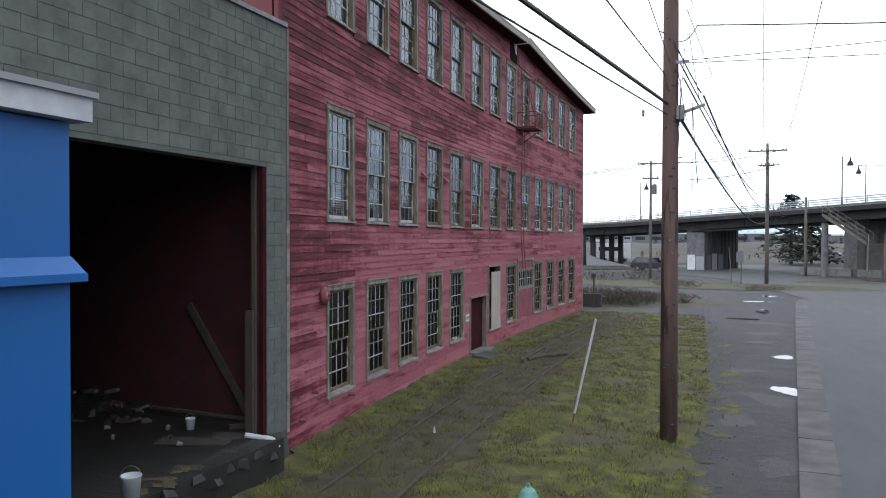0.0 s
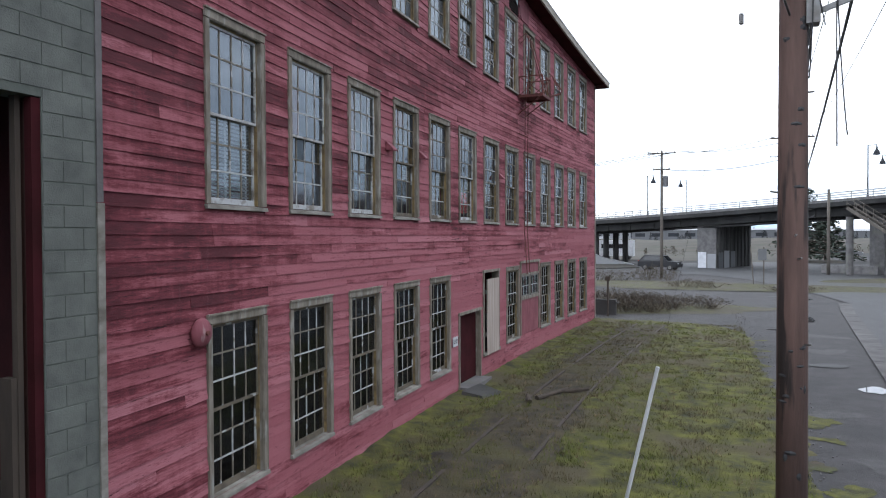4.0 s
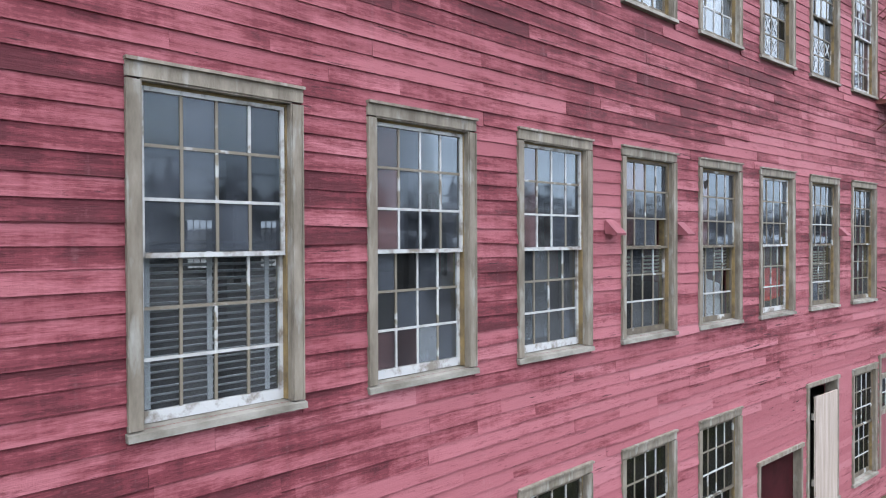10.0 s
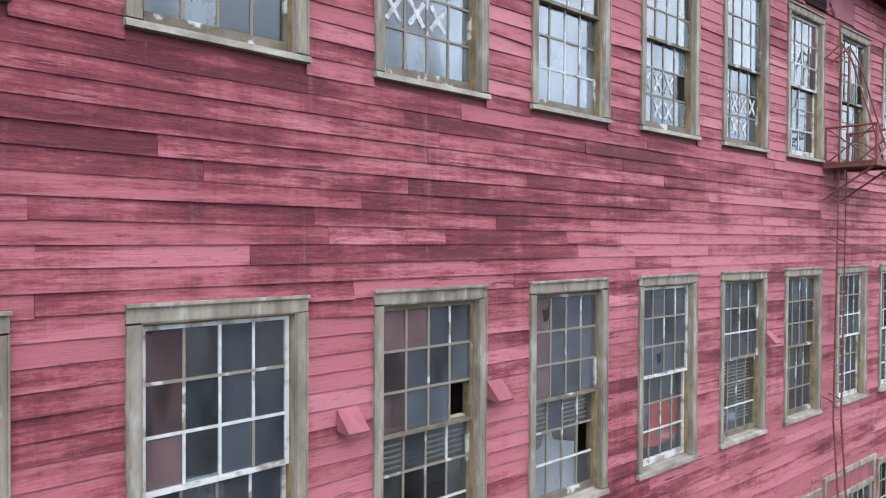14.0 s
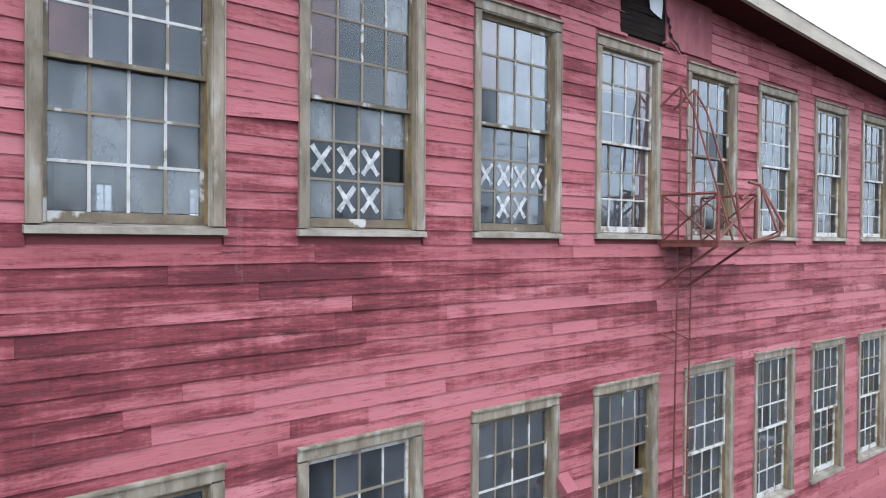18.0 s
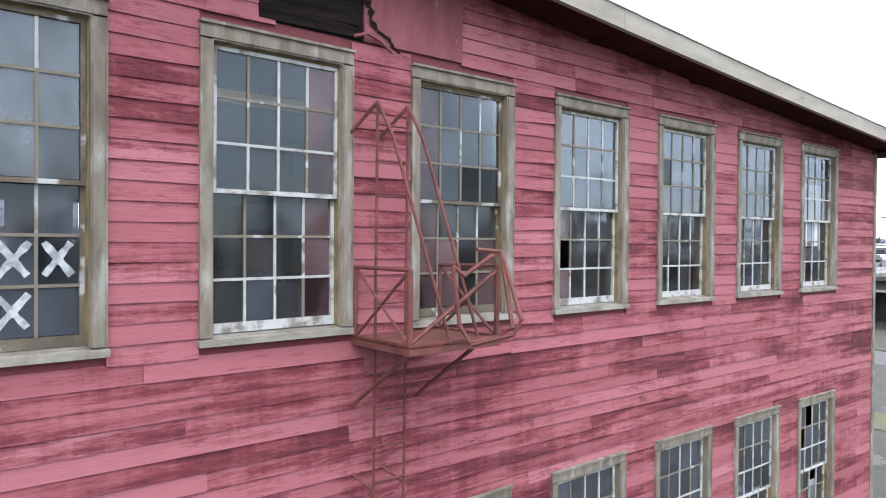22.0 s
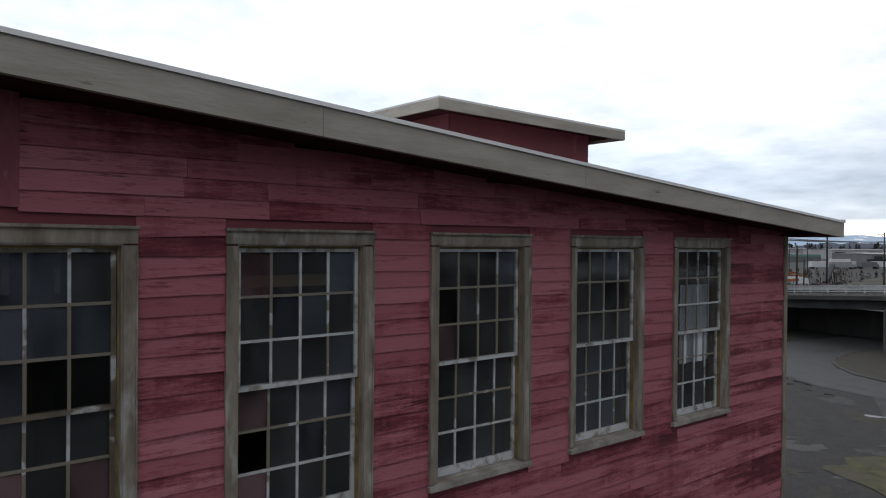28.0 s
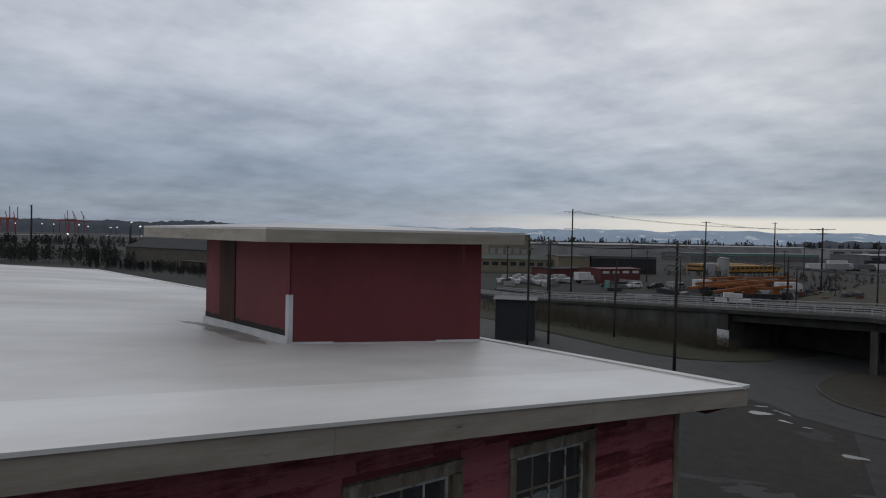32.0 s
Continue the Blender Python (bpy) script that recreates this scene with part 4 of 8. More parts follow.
    # inside posts and tie beams seen through the glass
    for y in (19.4, 25.3, 31.2, 37.1):
        for x in (-12.5, -18.5, -24.5, -30.5):
            b = Bag()
            for z0, z1 in ((0.12, 3.5), (3.75, 7.6), (7.85, 11.0)):
                b.box((x - 0.12, y - 0.12, z0), (x + 0.12, y + 0.12, z1))
            solid("post", b, M_FLOORW, "square timber post inside the dim hall", "post", "structure")
    for k in (7, 9):
        y = COL0 + PITCH * k
        b = Bag().box((-0.5, -0.9, -0.05), (-0.42, 0.75, 0.05))
        solid("inside_lintel", b, M_NEWWOOD, "pale new timber beam just inside the upper window", "beam", "structure", "", front(y + WIN_W / 2, Z_C[1] - 0.42))



build_shell()


# ---- lap siding ----
def board_verts(y0, y1, z, r):
    """One bevelled lap board on the front, thicker at its lower edge, a little warped."""
    h = BOARD * r.uniform(1.04, 1.12)
    loose = r.random() < (0.30 if 27.6 < y0 < 31.5 and 6.6 < z < 11 else 0.06)
    t0, t1 = 0.018 + r.uniform(-0.005, 0.006), 0.018 + r.uniform(-0.005, 0.006)
    s = r.uniform(-0.004, 0.004)
    if loose:
        s += r.choice((-0.011, 0.011))
        t1 += 0.014
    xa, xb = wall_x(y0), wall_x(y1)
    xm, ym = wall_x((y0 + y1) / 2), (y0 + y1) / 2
    v = []
    for x, y, t, dz in ((xa, y0, t0, s), (xm, ym, (t0 + t1) / 2, r.uniform(-0.003, 0.003)), (xb, y1, t1, -s)):
        v += [(x - 0.006, y, z + dz), (x + t, y, z + dz), (x + t - 0.002, y, z + dz + 0.012), (x + 0.004, y, z + dz + h), (x - 0.006, y, z + dz + h)]
    f = []
    for j in (0, 5):
        f += [(j + i, j + (i + 1) % 5, j + 5 + (i + 1) % 5, j + 5 + i) for i in range(5)]
    f += [(4, 3, 2, 1, 0), (10, 11, 12, 13, 14)]
    return v, f


def build_siding():
    r = random.Random(21)
    singles, rest = [], Bag()
    ruin = (28.02, 28.86, 11.06, 11.9)
    ply = (28.86, 30.0, 11.06, 11.9)
    z, row = -0.02, 0
    while z < 12.0:
        zm = z + BOARD / 2
        blocked = sorted([(t[0] + 0.004, t[1] - 0.004) for t in TRIMS + [ruin, ply] if t[2] - 0.02 < zm < t[3] + 0.03])
        free, y = [], Y_S - 0.04
        for a, c in blocked:
            if a - y > 0.03:
                free.append((y, a))
            y = max(y, c)
        free.append((y, Y_N - 0.1))
        for a, c in free:
            y = a
            while y < c - 0.01:
                ln = r.choice((0.9, 1.4, 2.2, 3.0, 3.8, 1.8, 2.6, 4.4)) * r.uniform(0.8, 1.15)
                if z > 10.7:
                    ln = min(ln, r.uniform(0.6, 1.5))
                e = min(c, y + ln)
                if c - e < 0.3:
                    e = c
                ym = (y + e) / 2
                if z + 0.17 < min(roof_z(y), roof_z(e)) - 0.04 and not (e - y < 0.05):
                    vf = board_verts(y, e - 0.0012, z, r)
                    if 7 < ym and ((6.8 < zm < 8.5 and 14.5 < ym < 36) or (4.5 < zm < 6.8 and 14 < ym < 23.5) or (8.5 < zm < 11 and 26 < ym < 36)) and e - y > 0.25 and len(singles) < 300:
                        singles.append(vf)
                    else:
                        rest.add(*vf)
                y = e
        z += BOARD
        row += 1
    return singles, rest


SINGLES, REST = build_siding()
wall_east = bpy.data.objects["wall_east"]
tagged(part("lap_siding", REST, M_BOARDS, wall_east, "faded red lap boards, weathered dark in streaks"), kind="stuff")


def corner_board(y, z0, z1, w=0.12):
    b = Bag().box((-0.02, -w / 2, 0), (0.035, w / 2, z1 - z0))
    return part("corner_board", b, M_CASING, wall_east, "", front(y, z0))


corner_board(Y_S - 0.11, 0.0, 4.2)
part("corner_board", Bag().box((-0.02, -0.05, 0), (0.035, 0.05, 7.0)), M_BOARD, wall_east, "", front(Y_S - 0.10, 4.25))
corner_board(Y_N - 0.05, 0.0, 6.0)
part("corner_board", Bag().box((-0.02, -0.05, 0), (0.035, 0.05, 5.1)), M_CASING, wall_east, "", front(Y_N - 0.05, 6.0))


# ---- sash windows ----
def window_meshes(h, tag):
    """Shared pieces of a twelve-over-twelve sash window, 4 panes wide; local y along the wall, x out, origin at the lower left of the casing."""
    w = WIN_W
    c = 0.105
    hd_h = 0.115
    ms = {}

    def jamb(y, inner):
        """A flat board with a raised outer fillet and a stepped inner edge; inner: the side of the glass."""
        b = Bag().box((-0.03, y + 0.012, 0.065), (0.036, y + c - 0.012, h - hd_h))
        b.box((-0.03, y + (c - 0.012 if inner > 0 else 0), 0.065), (0.026, y + (c if inner > 0 else 0.012), h - hd_h))
        return b.box((-0.03, y + (0 if inner > 0 else c - 0.012), 0.065), (0.044, y + (0.012 if inner > 0 else c), h - hd_h))

    ms["jamb_l"] = jamb(0, 1).mesh("jamb", M_CASING)
    ms["jamb_r"] = jamb(w - c, -1).mesh("jamb", M_CASING)
    hd = Bag().box((-0.03, 0, 0.014), (0.038, w, hd_h)).box((-0.03, c * 0.9, 0), (0.026, w - c * 0.9, 0.014)).box((-0.03, -0.006, hd_h), (0.062, w + 0.006, hd_h + 0.022))
    ms["head"] = hd.mesh("head", M_CASING)
    ms["sill"] = Bag().hexa([(-0.1, -0.01, 0.0), (0.066, -0.01, 0.0), (0.066, w + 0.01, 0.0), (-0.1, w + 0.01, 0.0), (-0.1, -0.01, 0.075), (0.058, -0.01, 0.048), (0.058, w + 0.01, 0.048), (-0.1, w + 0.01, 0.075)]).mesh("sill", M_SILL)
    lin = Bag().box((-0.17, c - 0.03, 0.075), (-0.03, c + 0.012, h - hd_h)).box((-0.17, w - c - 0.012, 0.075), (-0.03, w - c + 0.03, h - hd_h)).box((-0.17, c + 0.012, h - hd_h - 0.02), (-0.03, w - c - 0.012, h - hd_h))
    ms["lining"] = lin.mesh("lining", M_JAMB)
    y0, y1 = c + 0.012, w - c - 0.012
    zb, zt = 0.078, h - hd_h - 0.02
    mid = (zb + zt) / 2
    panes = []

    def sash(za, zz, x):
        b = Bag()
        st, ra = 0.032, 0.04
        bot = 0.075 if za == zb else 0.034
        b.box((x - 0.016, y0, za), (x + 0.016, y0 + st, zz)).box((x - 0.016, y1 - st, za), (x + 0.016, y1, zz))
        b.box((x - 0.02, y0 + st, za), (x + 0.022, y1 - st, za + bot)).box((x - 0.02, y0 + st, zz - ra + 0.01), (x + 0.02, y1 - st, zz))
        up, across = Bag(), Bag()
        ga, gz = za + bot, zz - ra + 0.01
        pw, ph = (y1 - y0 - 2 * st) / 4, (gz - ga) / 3
        for i in range(3):
            for j in (1, 2, 3):
                up.box((x - 0.009, y0 + st + j * pw - 0.011, ga + i * ph + 0.011 * (i > 0)), (x + 0.009, y0 + st + j * pw + 0.011, ga + (i + 1) * ph - 0.011 * (i < 2)))
        for i in (1, 2):
            for j in range(2):
                across.box((x - 0.010, y0 + st + 2 * j * pw + 0.0005, ga + i * ph - 0.011), (x + 0.010, y0 + st + 2 * (j + 1) * pw - 0.0005, ga + i * ph + 0.011))
        for i in range(3):
            for j in range(4):
                panes.append((x, y0 + st + j * pw, ga + i * ph))
        return b, up, across, pw, ph

    u, uu, ua, pw, phu = sash(mid - 0.018, zt, -0.052)
    lo, lu, la, pw, phl = sash(zb, mid + 0.018, -0.094)
    ms["upper_sash"], ms["lower_sash"] = u, lo
    ms["bars"] = {"upper": (uu, ua), "lower": (lu, la)}
    ms["panes"] = panes
    ms["size"] = (pw, phu, phl)
    ms["pane_u"] = {}
    return ms


def pane_mesh(w, h, m_):
    return Bag().add([(0, 0.006, 0.006), (0, w - 0.006, 0.006), (0, w - 0.006, h - 0.006), (0, 0.006, h - 0.006), (-0.004, 0.006, 0.006), (-0.004, w - 0.006, 0.006), (-0.004, w - 0.006, h - 0.006), (-0.004, 0.006, h - 0.006)], BOXF).mesh("pane", m_)


WM = {row: window_meshes(z[1] - z[0], row) for row, z in (("a", Z_A), ("b", Z_B), ("c", Z_C))}
for row, ms in WM.items():
    pw, phu, phl = ms["size"]
    for key, m_ in (("clean", M_GLASS_K if row == "a" else M_GLASS), ("dust", M_GLASS_D), ("pink", M_GLASS_P), ("blue", M_GLASS_B), ("dark", M_GLASS_K)):
        ms["pane_u"][key] = (pane_mesh(pw, phu, m_), pane_mesh(pw, phl, m_))
    for key, m_ in (("white", M_SASH), ("bare", M_SASHDK)):
        for q in ("upper_sash", "lower_sash"):
            ms[q + key] = ms[q].mesh(q, m_)

# panes by window: (row from the bottom, column) that are dark, knocked out or of another glass
DARK_PANES = {("b", 1): [(2, 1)], ("c", 8): [(3, 2), (3, 3)], ("c", 10): [(4, 0)], ("c", 5): [(1, 3)], ("c", 6): [(3, 0)], ("b", 3): [(0, 0), (1, 1), (1, 2)]}
BROKEN = {("b", 3): [(3, 3)], ("b", 4): [(1, 3)], ("c", 9): [(1, 0)], ("b", 7): [(3, 3)], ("b", 12): [(5, 1), (4, 0), (2, 2)]}
OTHER = {("c", 2): {"blue": [(i, j) for i in range(3) for j in (0, 1)]},
         ("c", 3): {"blue": [(i, j) for i in (0, 2) for j in range(4)] + [(1, 3)]},
         ("c", 4): {"blue": [(i, j) for i in range(3) for j in range(4)], "pink": [(3, 0), (4, 0)]},
         ("c", 5): {"blue": [(5, 1), (5, 2), (5, 3), (3, 3), (2, 0), (2, 1), (2, 2), (2, 3), (0, 3), (0, 0)], "pink": [(5, 0), (4, 0), (3, 0)], "clean": [(4, 1), (4, 2), (4, 3), (3, 1), (3, 2)]},
         ("c", 6): {"pink": [(5, 0), (4, 0)], "blue": [(5, j) for j in (1, 2, 3)] + [(4, j) for j in (1, 2, 3)] + [(3, j) for j in (1, 2, 3)]},
         ("c", 7): {"pink": [(i, 3) for i in range(6)]},
         ("c", 8): {"pink": [(i, 0) for i in range(6)] + [(0, 1), (1, 1), (0, 3), (1, 3)]},
         ("b", 2): {"pink": [(3, 0), (4, 0), (5, 0)]},
         ("b", 1): {"pink": [(3, 0), (4, 0), (5, 0), (0, 0), (0, 1)], "blue": [(0, 2)], "dust": [(3, 2), (3, 3)]},
         ("b", 3): {"pink": [(3, 0), (4, 0), (5, 0), (5, 1)]},
         ("b", 4): {"pink": [(4, 0), (5, 0), (3, 0)]},
         ("b", 6): {"dust": [(i, j) for i in (3, 4, 5) for j in range(4)]}}
# paint left on the glazing bars: most, half, little (upper sash, lower sash)
BARS = {("b", 0): (M_BAR_M, M_BAR_M), ("b", 2): (M_BAR_W, M_BAR_M), ("b", 3): (M_BAR_B, M_BAR_M), ("b", 4): (M_BAR_B, M_BAR_M), ("b", 5): (M_BAR_B, M_BAR_M), ("b", 6): (M_BAR_M, M_BAR_M), ("b", 7): (M_BAR_B, M_BAR_B),
        ("c", 2): (M_BAR_B, M_BAR_B), ("c", 3): (M_BAR_B, M_BAR_B), ("c", 5): (M_BAR_B, M_BAR_B), ("c", 6): (M_BAR_B, M_BAR_B), ("c", 7): (M_BAR_W, M_BAR_W), ("c", 8): (M_BAR_B, M_BAR_B), ("c", 9): (M_BAR_W, M_BAR_W), ("c", 10): (M_BAR_B, M_BAR_W), ("c", 11): (M_BAR_B, M_BAR_W), ("c", 12): (M_BAR_M, M_BAR_W)}
BARE = {("b", 3), ("b", 4), ("b", 6), ("b", 7), ("c", 2), ("c", 4), ("c", 5), ("c", 6), ("c", 8), ("c", 3)}


def build_window(num, row, k, y0, z0, z1):
    ms = WM[row]
    h = z1 - z0
    r = random.Random(100 + num)
    top = {"a": "tall ground-floor sash window with dark panes and white glazing bars", "b": "tall weathered sash window with grey-brown casing and small panes", "c": "top-floor sash window in a weathered timber casing"}[row]
    extra = " and missing panes" if BROKEN.get((row, k)) else ""
    yc = y0 + WIN_W / 2
    win = thing("window_%d" % num, top + extra, "window", front(yc, z0) @ Matrix.Translation((0, -WIN_W / 2, 0)), "windows of the red front", "structure")
    part("jamb", ms["jamb_l"], None, win)
    part("jamb", ms["jamb_r"], None, win)
    part("head", ms["head"], None, win, "", Matrix.Translation((0, 0, h - 0.115)) @ pose(0, 0, 0, r.uniform(-0.25, 0.25)))
    part("sill", ms["sill"], None, win)
    part("lining", ms["lining"], None, win)
    kind = "bare" if (row, k) in BARE or row == "a" else "white"
    # old sashes hang a little out of true
    drop = pose(0, 0, 0, r.uniform(-0.35, 0.35))
    su = part("upper_sash", ms["upper_sash" + kind], None, win, "", pose(0, 0, 0, r.uniform(-0.2, 0.2)))
    sl = part("lower_sash", ms["lower_sash" + kind], None, win, "", drop)
    paint = BARS.get((row, k), (M_BAR_M, M_BAR_M) if row == "a" else (M_BAR_W, M_BAR_W))
    for which, sash_, m_ in (("upper", su, paint[0]), ("lower", sl, paint[1])):
        up, across = ms["bars"][which]
        part("upright_bars", up, M_BAR_B if m_ is M_BAR_M and row != "a" else m_, sash_)
        part("cross_bars", across, M_BAR_W if m_ is M_BAR_M else m_, sash_)
    film_u = "clean" if (row, k) in (("c", 7), ("c", 9), ("c", 10), ("c", 11), ("c", 12)) else "dust"
    film_l = "clean" if (row, k) == ("b", 0) else r.choice(("clean", "clean", "clean", "dust"))
    pink_col = r.choice((0, 0, 9, 9)) if row == "c" and k > 8 else 9
    given = {cell: key for key, cells in OTHER.get((row, k), {}).items() for cell in cells}
    for i, (x, py, pz) in enumerate(ms["panes"]):
        upper = i < 12
        rowi = (i % 12) // 4 + (3 if upper else 0)
        col = i % 4
        if (rowi, col) in BROKEN.get((row, k), ()):
            continue
        key = film_u if upper else film_l
        if row == "a":
            key = "clean"
        elif r.random() < 0.15:
            key = "clean" if key == "dust" else "dust"
        if col == pink_col and r.random() < 0.6:
            key = "pink"
        key = given.get((rowi, col), key)
        if (rowi, col) in DARK_PANES.get((row, k), ()):
            key = "dark"
        pane = part("pane", ms["pane_u"][key][0 if upper else 1], None, su if upper else sl, "", pose(x, py, pz, 0, r.uniform(-0.3, 0.3), r.uniform(-0.5, 0.5)))
        pane.visible_shadow = False
    return win


for num, (row, k, y0, y1, z0, z1) in enumerate(OPENINGS, 1):
    build_window(num, row, k, y0, z0, z1)


# ---- roof ----
M_ROOFNEW = mat("smooth_pale_membrane", (0.74, 0.74, 0.74), (0.60, 0.595, 0.59), 0.4, 0.9, (1, 0.3, 1), 0.05, 6)
M_ROOFDK = mat("stained_shaded_membrane", (0.36, 0.35, 0.335), (0.20, 0.195, 0.185), 0.5, 2.0, (1, 1, 1), 0.05, 6)
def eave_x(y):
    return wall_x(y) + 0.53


def build_roof():
    def run(ya, yb, o0, o1, d0, d1, n=16):
        """A bar along the eave: from offset o0 to o1 out of the eave line, and from d0 to d1 above the roof face; o0 may be a fixed x below -20."""
        v = []
        for k in range(n + 1):
            y = ya + (yb - ya) * k / n
            e = eave_x(y)
            z = roof_z(min(max(y, ya + 1e-3), yb - 1e-3))
            a = o0 if o0 < -20 else e + o0
            v += [(a, y, z + d0), (e + o1, y, z + d0), (e + o1, y, z + d1), (a, y, z + d1)]
        f = [(0, 1, 2, 3), (4 * n + 3, 4 * n + 2, 4 * n + 1, 4 * n)]
        for k in range(n):
            o = 4 * k
            f += [(o + i, o + 4 + i, o + 4 + (i + 1) % 4, o + (i + 1) % 4) for i in range(4)]
        return Bag().add(v, f)

    for ya, yb, lab in ((28.85, 40.93, "low white membrane roof, streaked and stained"), (11.9, 28.55, "low membrane roof over the near half")):
        rf = solid("roof", run(ya, yb, X_BACK - 0.4, 0.0, -0.06, 0.0), M_ROOF, lab, "roof", "structure")
        L_ = (yb - ya) / 4
        for k in range(4):
            part("fascia", run(ya + L_ * k, ya + L_ * (k + 1) - 0.004, -0.05, 0.012, -0.242, -0.022, 5), M_FASCIA, rf)
        part("drip_edge", run(ya, yb, -0.07, 0.03, -0.02, 0.013), M_ROOFNEW, rf)
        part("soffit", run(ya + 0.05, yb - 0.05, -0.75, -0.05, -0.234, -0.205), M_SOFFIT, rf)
        for y in (ya, yb):
            z = roof_z(y + (1e-3 if y == ya else -1e-3))
            ex = eave_x(y)
            part("fascia", Bag().box((X_BACK, y - 0.025, z - 0.242), (ex + 0.01, y + 0.025, z - 0.022)), M_FASCIA, rf)
        if yb > 35:
            z = roof_z(yb)
            part("edge_strip", Bag().box((X_BACK, yb - 0.12, z - 0.02), (eave_x(yb) + 0.03, yb + 0.03, z + 0.03)), M_ROOF, rf, "raised white edge of the membrane")
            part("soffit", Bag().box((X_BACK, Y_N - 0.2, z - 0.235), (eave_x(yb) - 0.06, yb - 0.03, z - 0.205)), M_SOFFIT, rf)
        part("membrane_strip", run(ya + 0.3, yb - 0.3, -1.45, -0.09, 0.0, 0.006, 24), M_ROOFNEW, rf, "smoother pale membrane strip along the eave")
    # dark blob holds stain and the hut's foot shade; pale one a puddle's sheen
    for k, (x, y, a, c, m_) in enumerate(((-12.3, 36.58, 1.3, 0.27, M_ROOFDK), (-13.0, 36.35, 0.5, 0.15, M_ROOFNEW))):
        st = blob(x, y, a, c, 0, 30, 0.3, 60 + k)
        st.v = [(q[0], q[1], roof_z(q[1]) + 0.004 + 0.003 * (k == 1)) for q in st.v]
        solid("roof_stain", st, m_, "shallow stain on the white roof membrane", "stain", "structure")
    solid("valley_flashing", Bag().box((X_BACK, 28.576, 11.70), (wall_x(28.7) - 0.05, 28.824, 11.93)), M_STEEL, "grey metal valley flashing between the two roof halves", "flashing", "structure")
    # ceiling colour near black, the unlit hall included in it
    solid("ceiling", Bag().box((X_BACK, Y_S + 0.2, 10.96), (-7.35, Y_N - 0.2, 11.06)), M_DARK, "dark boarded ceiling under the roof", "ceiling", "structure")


build_roof()


def build_penthouse():
    p = thing("roof_penthouse", "small dark-red roof hut with a beige overhanging flat roof", "roof hut")
    x0, x1, y0, y1 = -13.75, -10.76, 36.87, 40.62
    zb = lambda y: roof_z(y) - 0.02
    zt = 13.035
    part("wall", Bag().hexa([(x1 - 0.1, y0, zb(y0)), (x1, y0, zb(y0)), (x1, y1, zb(y1)), (x1 - 0.1, y1, zb(y1)), (x1 - 0.1, y0, zt), (x1, y0, zt), (x1, y1, zt), (x1 - 0.1, y1, zt)]), M_REDPLY, p)
    part("wall", Bag().box((x0, y1 - 0.1, zb(y1)), (x1 - 0.1, y1 - 0.002, zt)), M_REDPLY, p)
    part("wall", Bag().box((x0, y0 + 0.1, zb(y1)), (x0 + 0.1, y1 - 0.1, zt)), M_REDPLY, p)
    part("wall", Bag().box((x0, y0 + 0.02, zb(y0)), (x1 - 0.1, y0 + 0.1, zt)), M_REDPLY, p)
    r = random.Random(5)
    z = zb(y0) + 0.16
    while z < zt - 0.02:
        h = min(0.15, zt - z)
        for a, c in ((x0, -13.18), (-12.55, x1)):
            v = [(a, y0 + 0.02, z), (c, y0 + 0.02, z), (c, y0 + 0.006, z), (a, y0 + 0.006, z), (a, y0 + 0.02, z + h), (c, y0 + 0.02, z + h), (c, y0 + 0.012, z + h), (a, y0 + 0.012, z + h)]
            part("board", Bag().add(v, BOXF), M_REDPLY, p)
        z += 0.15
    part("door", Bag().box((-13.16, y0 - 0.005, zb(y0) + 0.05), (-12.57, y0 + 0.03, zt - 0.08)), M_DKWOOD, p, "narrow dark boarded door")
    for a, c in ((x0, -13.18), (-12.55, x1 - 0.09)):
        n_ = 14
        dv = []
        for k in range(n_ + 1):
            x = a + (c - a) * k / n_
            dv += [(x, y0 + 0.001, zb(y0) + 0.12), (x, y0 + 0.001, zb(y0) + 0.21 + 0.05 * noise.noise((x * 6, 0, 0)))]
        part("dirt_line", Bag().add(dv, [(2 * k, 2 * k + 2, 2 * k + 3, 2 * k + 1) for k in range(n_)]), M_DARK, p, "black rot along the lowest board")
    part("base_flashing", Bag().hexa([(x0, y0 - 0.05, zb(y0)), (x1 + 0.02, y0 - 0.05, zb(y0)), (x1 + 0.02, y0 - 0.012, zb(y0)), (x0, y0 - 0.012, zb(y0)), (x0, y0 - 0.03, zb(y0) + 0.13), (x1 + 0.02, y0 - 0.03, zb(y0) + 0.13), (x1 + 0.02, y0 - 0.012, zb(y0) + 0.13), (x0, y0 - 0.012, zb(y0) + 0.13)]), M_WHITE, p)
    for a, c, h in ((y0, 37.6, 0.05), (37.6, 39.6, 0.035), (39.6, y1, 0.055)):
        part("base_flashing", Bag().hexa([(x1, a, zb(a)), (x1 + 0.04, a, zb(a)), (x1 + 0.04, c, zb(c)), (x1, c, zb(c)), (x1, a, zb(a) + h), (x1 + 0.008, a, zb(a) + h), (x1 + 0.008, c, zb(c) + h), (x1, c, zb(c) + h)]), M_WHITE, p)
    part("corner_flashing", Bag().box((x1 - 0.08, y0 - 0.016, zb(y0)), (x1 + 0.016, y0 + 0.05, zb(y0) + 0.72)), M_WHITE, p, "white corner flashing strip")
    X0, X1, YA, YB = -15.2, -10.33, 36.28, 41.26
    xm = (X0 + X1) / 2
